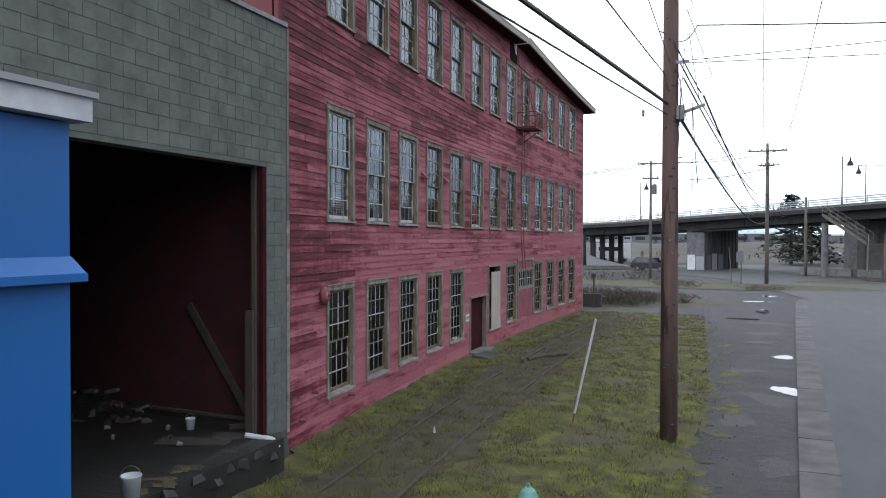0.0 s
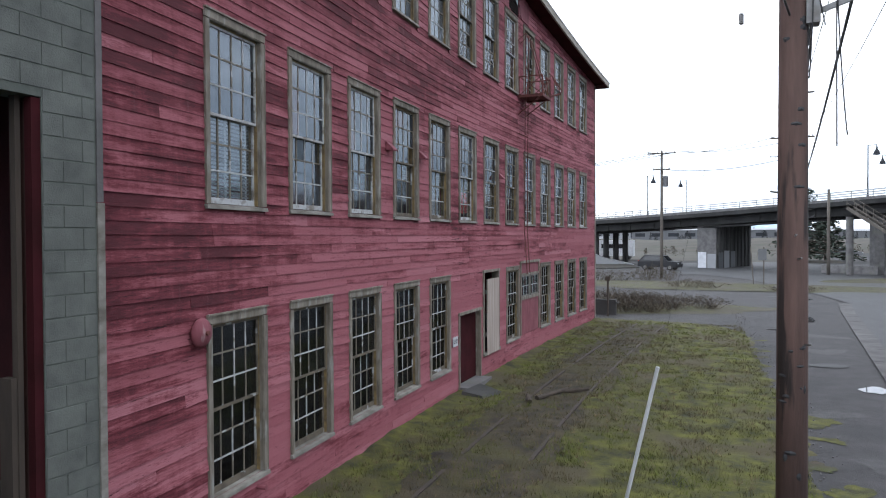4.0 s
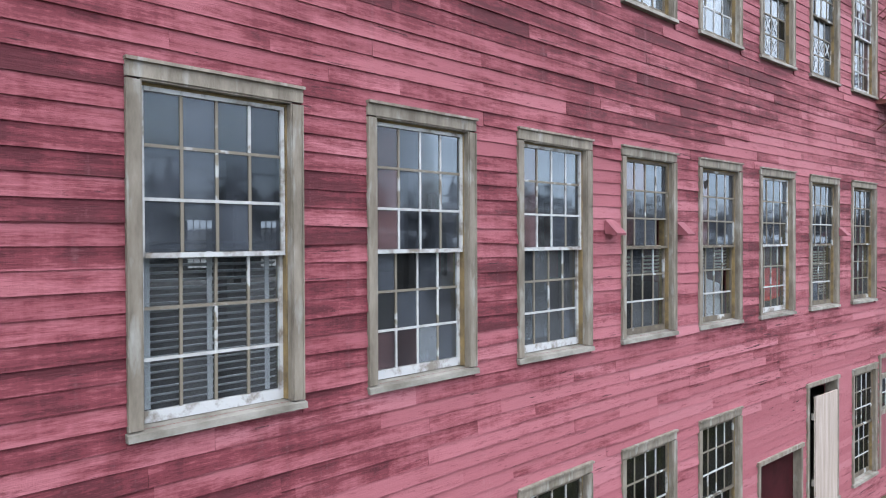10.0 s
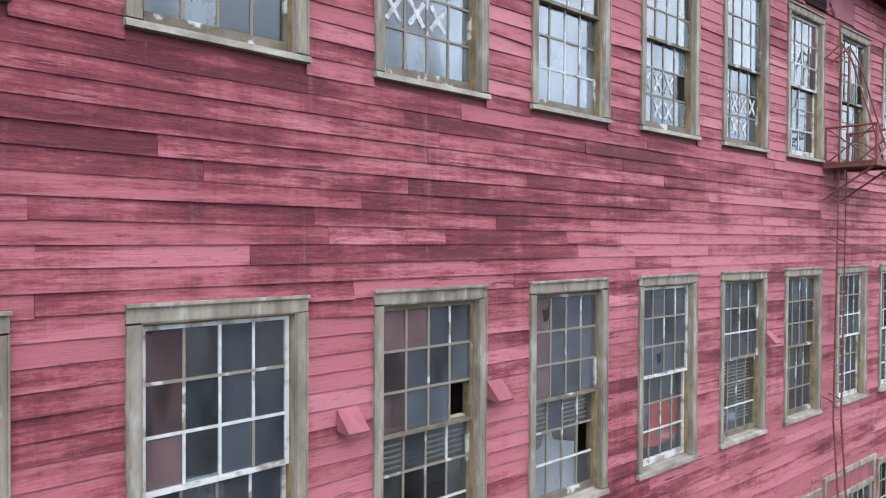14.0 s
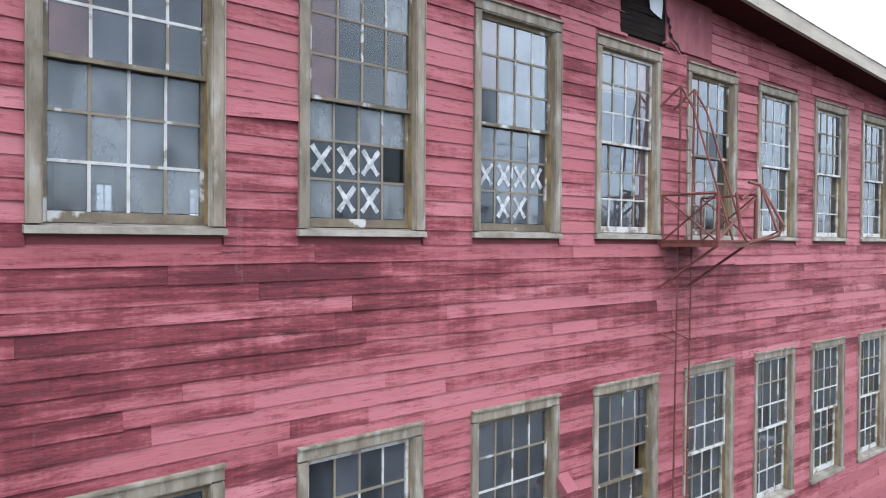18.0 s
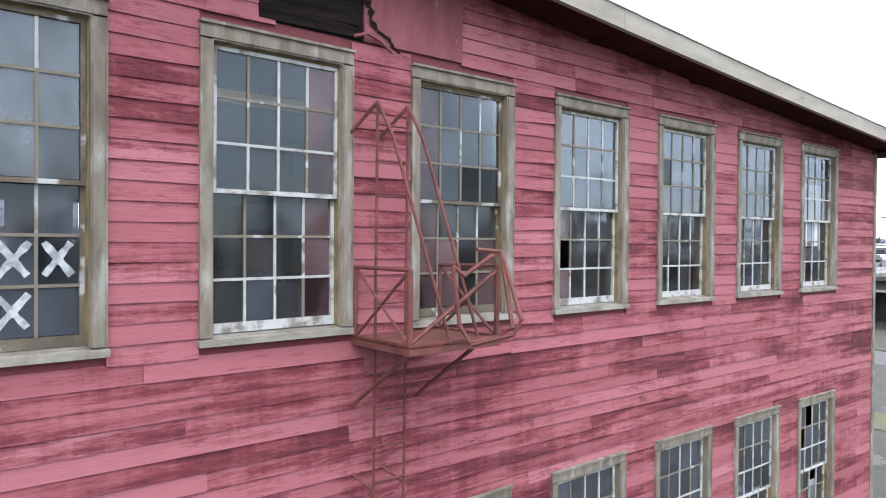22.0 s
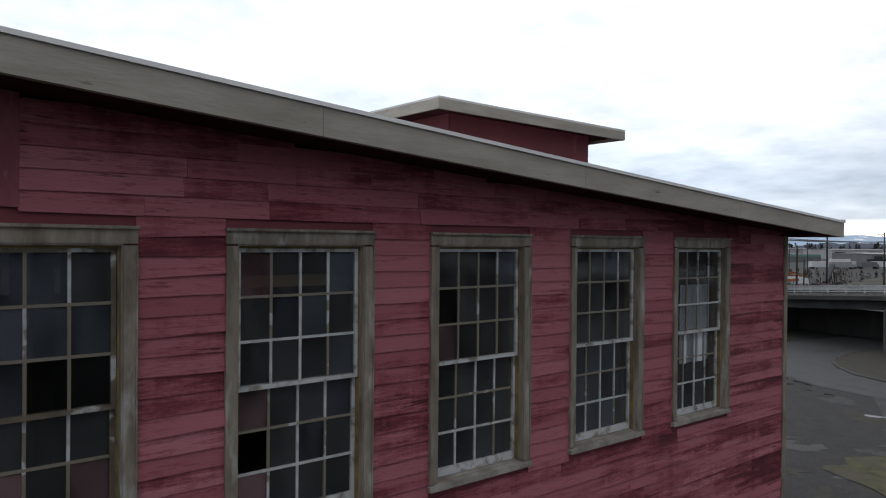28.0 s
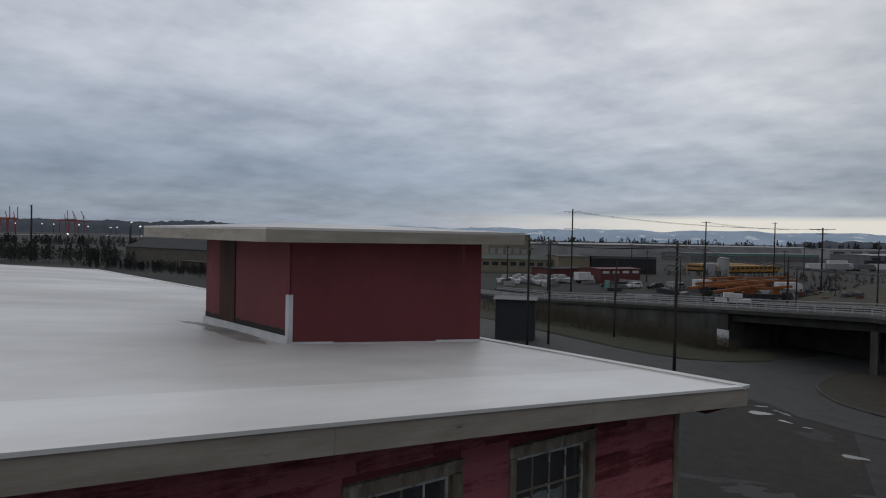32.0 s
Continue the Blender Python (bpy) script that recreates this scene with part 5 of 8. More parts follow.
    part("roof", Bag().add([(X0, YA, 13.15), (X1, YA, 13.15), (X1, YB, 13.15), (X0, YB, 13.15), (X0, YA, 13.18), (X1, YA, 13.18), (X1, YB, 13.19), (X0, YB, 13.19), (xm, 38.0, 13.28), (xm, 39.8, 13.28)], [(3, 2, 1, 0), (0, 1, 5, 4), (1, 2, 6, 5), (2, 3, 7, 6), (3, 0, 4, 7), (4, 5, 8), (5, 6, 9, 8), (6, 7, 9), (7, 4, 8, 9)]), M_ROOF, p)
    for bb in (((X0, YA, 12.98), (X1, YA + 0.04, 13.149)), ((X0, YB - 0.04, 12.98), (X1, YB, 13.149)), ((X1 - 0.04, YA + 0.04, 12.98), (X1, YB - 0.04, 13.149)), ((X0, YA + 0.04, 12.98), (X0 + 0.04, YB - 0.04, 13.149))):
        part("fascia", Bag().box(*bb), M_FASCIA, p)
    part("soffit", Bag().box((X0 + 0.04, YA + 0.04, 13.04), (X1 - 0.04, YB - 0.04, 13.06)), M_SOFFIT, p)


build_penthouse()


# ---- block building with the loading bay ----
M_BARKDK = mat("damp_grey_plywood", (0.050, 0.042, 0.037), (0.024, 0.020, 0.018), 0.85, 3, (1, 4, 1), 0.3, 20)
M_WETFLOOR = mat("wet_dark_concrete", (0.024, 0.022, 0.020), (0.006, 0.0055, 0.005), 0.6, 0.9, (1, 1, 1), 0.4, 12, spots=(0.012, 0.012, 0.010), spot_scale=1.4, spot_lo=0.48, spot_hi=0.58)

def build_block_building():
    xf = -6.15
    BAY = (6.55, 11.19, 0.62, 5.2)
    b = Bag()
    for a, c in (((xf - 0.3, -6, -0.2), (xf - 0.006, BAY[0], 7.72)), ((xf - 0.3, BAY[1], -0.2), (xf - 0.006, Y_S - 0.20, 7.72)), ((xf - 0.3, BAY[0], BAY[3]), (xf - 0.006, BAY[1], 7.72))):
        b.box(a, c)
    w = solid("wall_block", b, M_MORTAR, "grey-green painted concrete block wall with a wide loading bay", "wall", "structure")
    course, ln = 0.203, 0.406
    r = random.Random(11)
    me = {}
    count = 0
    rest = Bag()
    z, k = 0.0, 0
    while z < 7.68:
        y = -2.0 + (0.203 if k % 2 else 0)
        while y < Y_S - 0.21:
            a, c = y, min(y + ln, Y_S - 0.21)
            zm, ym = z + course / 2, (a + c) / 2
            if zm > BAY[2] and zm < BAY[3]:
                if a < BAY[0] < c:
                    c = BAY[0]
                elif a < BAY[1] < c:
                    a = BAY[1]
                elif BAY[0] <= a and c <= BAY[1] + 0.001:
                    y += ln
                    continue
            if c - a > 0.04:
                L_ = round(c - a - 0.004, 3)
                bb = Bag()
                o = 0.0 + r.uniform(-0.0015, 0.0015)
                v = [(0, 0, 0), (0.012, 0.005, 0.005), (0.012, L_ - 0.005, 0.005), (0, L_, 0), (0, 0, course - 0.008), (0.012, 0.004, course - 0.012), (0.012, L_ - 0.004, course - 0.012), (0, L_, course - 0.008)]
                near = ym > 4.6 and (zm < 7.7) and count < 290 and not (zm < 0.6 and ym < 11)
                if near:
                    if L_ not in me:
                        me[L_] = bb.add(v, BOXF).mesh("block", M_BLOCK)
                    part("block", me[L_], None, w, "", pose(xf - 0.012 + o, a, z))
                    count += 1
                else:
                    rest.add([(xf - 0.012 + p[0], a + p[1], z + p[2]) for p in v], BOXF)
            y += ln
        z += course
        k += 1
    tagged(part("blocks", rest, M_BLOCK, w), kind="stuff")
    part("corner_trim", Bag().box((xf - 0.04, Y_S - 0.199, 0.5), (xf + 0.014, Y_S - 0.12, 4.3)), M_SILL, w, "pale corner strip")
    part("corner_trim", Bag().box((xf - 0.04, Y_S - 0.199, 4.31), (xf + 0.010, Y_S - 0.13, 7.7)), M_CONC, w)
    solid("wall_cap", Bag().box((xf - 0.34, -6, 7.722), (xf + 0.04, Y_S - 0.20, 7.80)), M_STEEL, "thin metal capping along the block wall", "trim", "structure")
    # room behind the bay: walls and ceiling near black to hold its gloom
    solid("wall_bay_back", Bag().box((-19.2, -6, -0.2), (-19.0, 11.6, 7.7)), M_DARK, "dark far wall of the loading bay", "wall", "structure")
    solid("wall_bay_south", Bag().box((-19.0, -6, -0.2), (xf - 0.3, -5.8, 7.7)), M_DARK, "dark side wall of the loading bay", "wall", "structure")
    side = solid("wall_bay_side", Bag().box((-19.0, 11.55, 0.6), (xf - 0.31, 11.7, 7.5)), M_BAYRED, "dark red boarded side wall inside the bay", "wall", "structure")
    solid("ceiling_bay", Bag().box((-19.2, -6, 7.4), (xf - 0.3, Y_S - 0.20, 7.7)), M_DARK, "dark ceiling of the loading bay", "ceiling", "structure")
    # wet concrete floor, its near-black tone also carrying the shade in the bay
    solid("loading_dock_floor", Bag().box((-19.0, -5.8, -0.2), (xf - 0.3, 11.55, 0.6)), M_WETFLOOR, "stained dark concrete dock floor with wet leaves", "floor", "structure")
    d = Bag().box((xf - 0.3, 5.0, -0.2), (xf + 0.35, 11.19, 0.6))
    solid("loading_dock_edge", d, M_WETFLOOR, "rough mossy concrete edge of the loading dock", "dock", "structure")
    solid("pillar_base", Bag().hexa([(xf - 0.29, 11.2, -0.2), (xf + 0.08, 11.16, -0.2), (xf + 0.08, Y_S - 0.22, -0.2), (xf - 0.29, Y_S - 0.22, -0.2), (xf - 0.29, 11.2, 0.62), (xf + 0.03, 11.19, 0.62), (xf + 0.03, Y_S - 0.23, 0.55), (xf - 0.29, Y_S - 0.23, 0.55)]), M_CONCD, "chipped mossy concrete footing of the block pillar", "footing", "structure")
    dr = random.Random(44)
    # moss and crumbled concrete along the lip of the dock
    for k in range(22):
        y = dr.uniform(6.0, 11.1)
        x = xf + dr.uniform(-0.1, 0.3)
        solid("moss_patch", blob(x, y, dr.uniform(0.05, 0.16), dr.uniform(0.08, 0.3), 0.604 + 0.0004 * k, 18, 0.5, 400 + k, dr.uniform(0, 3)), M_GRASS if k % 3 == 0 else M_WEEDS, "ragged moss along the dock lip", "moss", "structure")
    for k in range(16):
        y, a = 5.3 + 0.37 * k, dr.uniform(0.06, 0.15)
        m4 = pose(xf + 0.31, y + dr.uniform(-0.12, 0.12), 0.5 + dr.uniform(-0.2, 0.06), dr.uniform(-20, 20), dr.uniform(-20, 20), dr.uniform(0, 90))
        solid("concrete_chunk", Bag().hexa([(-a, -a * 0.8, -0.06), (a, -a, -0.05), (a * 0.9, a, -0.06), (-a, a * 0.7, -0.05), (-a * 0.7, -a * 0.6, 0.05), (a * 0.6, -a * 0.8, 0.06), (a * 0.8, a * 0.6, 0.04), (-a * 0.6, a * 0.7, 0.06)]), M_WETFLOOR, "broken mossy lump on the crumbling dock edge", "concrete lump", group="lumps of the dock edge", m=m4)
    fr = thing("bay_door_frame", "worn timber and steel door track framing the loading bay", "door frame")
    part("track", Bag().box((xf - 0.20, 11.03, 0.6), (xf - 0.13, 11.08, 5.2)), M_BARK, fr)
    part("lining_board", Bag().box((xf - 0.30, 11.13, 0.62), (xf - 0.11, 11.188, 5.19)), M_DKWOOD, fr)
    part("post", Bag().box((xf - 0.105, 11.1, 0.62), (xf - 0.02, 11.188, 5.19)), M_SOFFIT, fr, "rust-red edge post")
    part("guard_board", Bag().box((xf - 0.30, 10.98, 0.6), (xf - 0.15, 11.06, 2.75)), M_BARK, fr, "scuffed upright timber guard")
    part("brace", Bag().beam((-8.15, 11.50, 2.75), (-6.75, 11.50, 0.78), 0.05, 0.14), M_BARK, fr, "diagonal timber brace on the red boards")
    part("skirt", Bag().box((-9.1, 11.47, 0.71), (-6.6, 11.548, 0.76)), M_BARK, fr)
    # dark strip painting the shaded recess below the red boards
    part("kick_board", Bag().box((-9.1, 11.52, 0.6), (-6.6, 11.546, 0.705)), M_DARK, fr)
    pipe = thing("drain_pipe", "white plastic drain pipe elbow sticking out of the dock", "pipe")
    part("pipe", Bag().bar((-6.36, 10.87, 0.655), (-6.0, 11.0, 0.60), 0.047, 10), M_WHITE, pipe)
    part("elbow", Bag().bar((-6.03, 10.99, 0.605), (-5.93, 11.03, 0.58), 0.054, 10).bar((-5.935, 11.028, 0.582), (-5.87, 11.05, 0.53), 0.054, 10).bar((-5.872, 11.049, 0.535), (-5.84, 11.06, 0.46), 0.054, 10), M_WHITE, pipe)


build_block_building()


def bucket(x, y, z, s=1.0, tilt=0):
    t = thing("bucket", "white plastic bucket with a wire handle", "bucket", pose(x, y, z, tilt, 0, 30), "buckets")
    part("pail", Bag().lathe([(0.12 * s, 0), (0.15 * s, 0.34 * s), (0.158 * s, 0.35 * s), (0.158 * s, 0.37 * s), (0.142 * s, 0.37 * s), (0.112 * s, 0.02)], 16), M_WHITE, t, "", None, True)
    b = Bag()
    pts = [Vector((0.155 * s * math.cos(a), 0, 0.34 * s + 0.17 * s * math.sin(a))) for a in [math.pi * k / 8 for k in range(9)]]
    for p, q in zip(pts, pts[1:]):
        b.bar(p, q, 0.004, 5)
    part("handle", b, M_STEEL, t)


bucket(-7.62, 10.95, 0.6, 0.55)
bucket(-5.94, 8.05, 0.6, 0.85)


def rubble():
    r = random.Random(8)
    # heap of sweepings against the side wall
    v = []
    for k in range(31):
        x = -12.4 + 3.6 * k / 30
        for c in range(11):
            y = 10.3 + 1.23 * c / 10
            h = 0.42 * max(0.0, math.sin(math.pi * k / 30)) * (c / 10) ** 1.5 * (0.75 + 0.7 * noise.noise((x * 2.2, y * 2.2, 1)) + 0.4 * noise.noise((x * 7, y * 7, 2)))
            v.append((x, y, 0.598 + max(0, h)))
    solid("rubble_heap", Bag().add(v, [(k * 11 + c, k * 11 + 11 + c, k * 11 + 12 + c, k * 11 + c + 1) for k in range(30) for c in range(10)]), M_WETFLOOR, "dark heap of sweepings against the bay wall", "rubble", "stuff")

    def scrap(a, c, h, m_, m):
        b = Bag().hexa([(-a, -c, -h / 2), (a, -c * 0.8, -h / 2), (a * 0.9, c, -h / 2), (-a, c * 0.9, -h / 2), (-a * 0.9, -c, h / 2), (a * 0.9, -c * 0.6, h / 2), (a, c * 0.8, h / 2), (-a * 0.8, c, h / 2)])
        solid("debris", b, m_, "broken scrap of board and rubble on the dock floor", "debris", group="dock rubble", m=m)

    for k in range(26):
        x, y = r.uniform(-11.6, -8.7), r.uniform(10.5, 11.4)
        f = (y - 10.3) / 1.23
        z = 0.62 + 0.30 * max(0, math.sin(math.pi * (x + 12.4) / 3.6)) * f ** 1.5
        scrap(r.uniform(0.05, 0.2), r.uniform(0.03, 0.09), r.uniform(0.03, 0.08), r.choice((M_CONCD, M_BARK, M_DKWOOD, M_DKWOOD, M_DARK)), pose(x, y, z, r.uniform(-25, 25), r.uniform(-25, 25), r.uniform(0, 180)))
    # pale planks thrown on the heap
    for x, y, z, l, rx, ry, rz in ((-11.15, 11.2, 0.88, 0.32, 12, -6, 12), (-10.45, 11.3, 0.96, 0.15, 10, -8, 0), (-9.88, 11.3, 1.02, 0.14, 8, -12, 8), (-9.95, 11.32, 0.74, 0.2, 20, 10, 10)):
        solid("plank_end", Bag().box((-l, -0.045, -0.03), (l, 0.045, 0.03)), M_CONC, "pale broken plank end lying on the rubble", "plank", m=pose(x, y, z, rx, ry, rz), group="planks on the rubble")
    hose = [(-9.75, 11.40, 0.75), (-9.6, 11.3, 0.70), (-9.4, 11.28, 0.69), (-9.2, 11.34, 0.73), (-9.05, 11.42, 0.79)]
    b = Bag()
    for p, q in zip(hose, hose[1:]):
        b.bar(p, q, 0.028, 7)
    solid("hose", b, M_CONC, "bent grey hose lying against the wall", "hose")
    solid("short_board", Bag().box((-0.16, -0.05, 0), (0.16, 0.05, 0.08)), M_BARK, "short grey board end beside the door post", "board", m=pose(-6.88, 11.33, 0.602, 0, 0, 50))
    for x, y in ((-9.3, 10.89), (-8.9, 10.37), (-7.46, 10.32), (-7.9, 10.7), (-7.0, 10.1), (-8.3, 9.9)):
        solid("litter", Bag().lathe([(0.03, 0), (0.045, 0.09), (0.04, 0.09), (0.026, 0.005)], 8), M_CONC, "crushed paper cup on the dock floor", "litter", group="litter on the dock", m=pose(x, y, 0.64, 80, 0, r.uniform(0, 360)))
    for l, w_, x, y, a in ((0.34, 0.22, -6.6, 10.85, 38), (0.62, 0.2, -6.95, 10.35, 22)):
        solid("loose_board", Bag().box((-l, -w_, 0), (l * 0.9, w_, 0.025), pose(0, 0, 0, 1, 1, a)), M_BARKDK, "loose dark plywood sheet lying on the dock", "board", m=pose(x, y, 0.606))


rubble()


def blue_unit():
    t = thing("blue_dust_hopper", "tall blue-painted steel box with a white rim and a ledge", "hopper")
    x0, x1, y0, y1 = -6.14, -4.66, 2.6, 6.12
    part("body", Bag().box((x0, y0, 0), (x1, y1, 5.08)), M_BLUE, t)
    part("ledge", Bag().hexa([(x0, y0 - 0.05, 3.56), (x1 + 0.15, y0 - 0.05, 3.56), (x1 + 0.15, y1 + 0.08, 3.56), (x0, y1 + 0.08, 3.56), (x0, y0 - 0.05, 3.62), (x1 + 0.15, y0 - 0.05, 3.64), (x1 + 0.15, y1 + 0.08, 3.64), (x0, y1 + 0.08, 3.62)]).hexa([(x1 - 0.002, y0, 3.64), (x1 + 0.14, y0, 3.64), (x1 + 0.14, y1 + 0.07, 3.64), (x1 - 0.002, y1 + 0.002, 3.64), (x1 - 0.002, y0, 3.80), (x1 + 0.01, y0, 3.80), (x1 + 0.01, y1 + 0.01, 3.80), (x1 - 0.002, y1 + 0.002, 3.80)]), M_BLUE, t)
    part("rim", Bag().box((x0, y0 - 0.1, 5.1), (x1 + 0.15, y1 + 0.14, 5.33)), M_WHITE, t, "pale painted top rim")
    part("lid", Bag().box((x0, y0 - 0.13, 5.33), (x1 + 0.19, y1 + 0.18, 5.39)), M_SHEDWH, t)
    for y in (3.4, 4.3, 5.2):
        part("seam", Bag().box((x1, y - 0.012, 0.1), (x1 + 0.012, y + 0.012, 3.55)), M_BLUE, t)


blue_unit()


# ---- poles and wires ----
def utility_pole(x, y, h, r0, m_, arms=(), label="tall wooden utility pole with cross-arms", lean=0.0, turn=0.0, insul=True):
    t = thing("utility_pole", label, "utility pole", pose(x, y, -0.05, 0, lean, turn), "utility poles")
    pr = [(r0, 0), (r0 * 0.96, h * 0.25), (r0 * 0.85, h * 0.6), (r0 * 0.7, h)]
    part("shaft", Bag().lathe(pr, 12), m_, t, "", None, True)
    for z, w in arms:
        part("cross_arm", Bag().box((-w / 2, -r0 - 0.12, z - 0.06), (w / 2, -r0 + 0.02, z + 0.06)), M_POLEG, t)
        part("arm_brace", Bag().bar((-w * 0.28, -r0 - 0.06, z - 0.04), (0, -r0 * 0.9, z - 0.6), 0.018, 5).bar((w * 0.28, -r0 - 0.06, z - 0.04), (0, -r0 * 0.9, z - 0.6), 0.018, 5), M_STEEL, t)
        if insul:
            for k in range(4):
                xx = -w / 2 + 0.12 + (w - 0.24) * k / 3
                part("insulator", Bag().lathe([(0.02, 0), (0.05, 0.03), (0.04, 0.09), (0.055, 0.12), (0.02, 0.17)], 8, (xx, -r0 - 0.05, z + 0.06)), M_STEEL, t)
    return t


near = utility_pole(0.05, 15.70, 13.6, 0.168, M_POLE, ((11.9, 2.4), (12.7, 2.4)), "reddish-brown creosoted utility pole standing in the grass")
pk = random.Random(4)
for k in range(14):
    a, z = pk.uniform(0, 6.28), pk.uniform(2, 11)
    part("climbing_step", Bag().bar((0.13 * math.cos(a), 0.13 * math.sin(a), z), (0.24 * math.cos(a), 0.24 * math.sin(a), z + 0.02), 0.012, 5), M_STEEL, near)
for k in range(46):
    a, z = pk.uniform(-2.6, 0.4), pk.uniform(0.4, 12.5)
    rr = 0.168 * (1 - 0.022 * z)
    u = Vector((math.cos(a), math.sin(a), 0))
    t_ = Vector((-u.y, u.x, 0))
    c = u * (rr + 0.004) + Vector((0, 0, z))
    w_, h_ = pk.uniform(0.02, 0.07), pk.uniform(0.012, 0.05)
    ring = [c + t_ * (w_ * math.cos(q)) * pk.uniform(0.8, 1.2) + Vector((0, 0, h_ * math.sin(q))) - u * 0.01 * abs(math.cos(q)) for q in [math.pi * j / 4 for j in range(8)]]
    part("knot", Bag().add(ring + [c + u * 0.012], [(j, (j + 1) % 8, 8) for j in range(8)]), M_WIRE, near)
part("bracket", Bag().beam((0.1, 0, 6.45), (0.64, -0.1, 6.6), 0.04, 0.06), M_STEEL, near)
part("bracket", Bag().beam((0.1, -0.1, 7.45), (0.35, -0.1, 7.45), 0.04, 0.06), M_STEEL, near)
part("junction_box", Bag().box((0.12, -0.12, 6.35), (0.26, 0.08, 6.62)), M_STEEL, near, "small grey cable box")
utility_pole(3.7, 70.4, 12.6, 0.17, M_POLEG, ((11.9, 3.2), (10.6, 1.2)), "grey weathered utility pole at the road edge")
utility_pole(-6.9, 75.5, 12.0, 0.15, M_POLEG, ((11.7, 2.6), (10.2, 1.6)), "pale utility pole with a transformer in the grass island")
tr = bpy.data.objects["utility_pole.002"]
part("transformer", Bag().lathe([(0.22, 8.6), (0.24, 8.65), (0.24, 9.5), (0.16, 9.62)], 10, (0.36, 0, 0)), M_SHEDGR, tr)
utility_pole(-38.9, 94.2, 13.2, 0.17, M_POLEDK, ((12.6, 2.4), (11.6, 2.2), (10.7, 1.8)), "dark utility pole beside the bend in the road")
utility_pole(-59.8, 95.8, 13.5, 0.15, M_POLEDK, ((12.9, 2.2), (11.8, 2.0)), "dark utility pole by the verge")
utility_pole(-58.8, 98.6, 13.0, 0.15, M_POLEDK, ((12.6, 2.6),), "dark utility pole by the verge")
utility_pole(-57.8, 110.8, 9.0, 0.15, M_POLEDK, (), "bare dark pole stub on the verge")
utility_pole(8.1, 86.6, 8.6, 0.17, M_POLEG, (), "plain grey pole beside the overpass")
utility_pole(-113, 170, 20.5, 0.22, M_POLEDK, ((19.8, 4.2), (15.6, 3.4)), "tall transmission pole in the yard", 0, 30)
utility_pole(-116, 240, 19.5, 0.24, M_POLEDK, ((19.2, 2.6),), "tall transmission pole in the yard")
utility_pole(-122, 302, 21, 0.26, M_POLEDK, ((20.6, 2),), "tall transmission pole in the yard")
utility_pole(-77, 229, 17.4, 0.26, M_POLEDK, ((17.0, 6.5), (15.8, 3)), "tall transmission pole in the yard")
utility_pole(-314, 89, 22, 0.4, M_POLEDK, ((21.5, 2),), "far dark transmission pole beyond the roof")
utility_pole(-52, 150, 11, 0.2, M_POLEDK, ((10.5, 2),), "pole beside the ramp")
utility_pole(-75, 165, 12, 0.2, M_POLEDK, ((11.5, 2),), "pole beside the ramp")
utility_pole(-30, 140, 12, 0.2, M_POLEDK, ((11.5, 2),), "pole behind the overpass")
utility_pole(30, 130, 17, 0.2, M_POLEG, ((16.5, 3), (14.5, 2)), "pole rising behind the overpass")
utility_pole(5.5, 118, 15.5, 0.2, M_POLEG, ((15.2, 3),), "pole rising behind the overpass")


def wire(a, b, sag, r=0.012, n=18, name="cable"):
    a, b = Vector(a), Vector(b)
    bg = Bag()
    pts = [a.lerp(b, k / n) - Vector((0, 0, sag * 4 * (k / n) * (1 - k / n))) for k in range(n + 1)]
    bg.tube(pts, r, 5)
    solid(name, bg, M_WIRE, "sagging black overhead cable", "cable", group="overhead cables")


wire((-4.6, -18, 6.9), (0.0, 15.54, 6.61), 0.1, 0.032)
wire((-5.1, -18, 6.6), (0.0, 15.54, 6.40), 0.1, 0.014)
wire((-1.3, -18, 6.6), (-0.05, 15.54, 7.18), 0.25, 0.012)
wire((0.75, -18, 6.3), (0.05, 15.54, 7.40), 0.1, 0.008)
wire((0.12, 15.56, 7.80), (0.62, 15.58, 6.76), 0.03, 0.014, 8)
wire((-0.05, 15.54, 7.18), (0.05, 15.54, 6.87), 0.12, 0.012, 8)
wire((0.1, 15.57, 6.59), (3.6, 70.3, 5.6), 1.0, 0.030)
wire((0.66, 15.62, 6.72), (3.7, 70.3, 7.0), 0.9, 0.02)
wire((0.3, 15.62, 7.08), (3.7, 70.3, 8.0), 0.9, 0.018)
wire((0.22, 15.62, 7.40), (3.3, 70.3, 9.0), 0.8, 0.016)
wire((0.2, 15.62, 6.33), (3.7, 70.3, 6.2), 0.9, 0.012)
wire((0.35, 15.62, 8.40), (2.1, 70.2, 11.95), 0.5, 0.009)
for dx in (-1.1, -0.4, 0.4, 1.1):
    wire((0.06 + dx, 15.52, 12.49), (-2.5 + dx, -25, 12.4), 0.7, 0.009)
wire((3.35, 70.2, 12.1), (0.9, -10, 13.4), 1.3, 0.017)
wire((4.99, 70.2, 12.1), (2.6, -10, 13.4), 1.3, 0.017)
wire((-0.5, 15.52, 12.49), (-0.3, -20, 12.2), 0.5, 0.012)
wire((0.2, 15.72, 7.84), (0.54, 15.62, 8.08), 0.1, 0.012, 8)
wire((0.54, 15.62, 8.08), (26, 24.0, 8.9), 0.3, 0.014)
wire((0.2, 15.72, 7.45), (26, 23.5, 10.2), 0.2, 0.009)
wire((0.2, 15.72, 7.41), (26, 24.0, 8.8), 0.2, 0.009)
wire((0.12, 15.74, 9.2), (-1.97, 16.2, 0.03), 0.0, 0.0014)
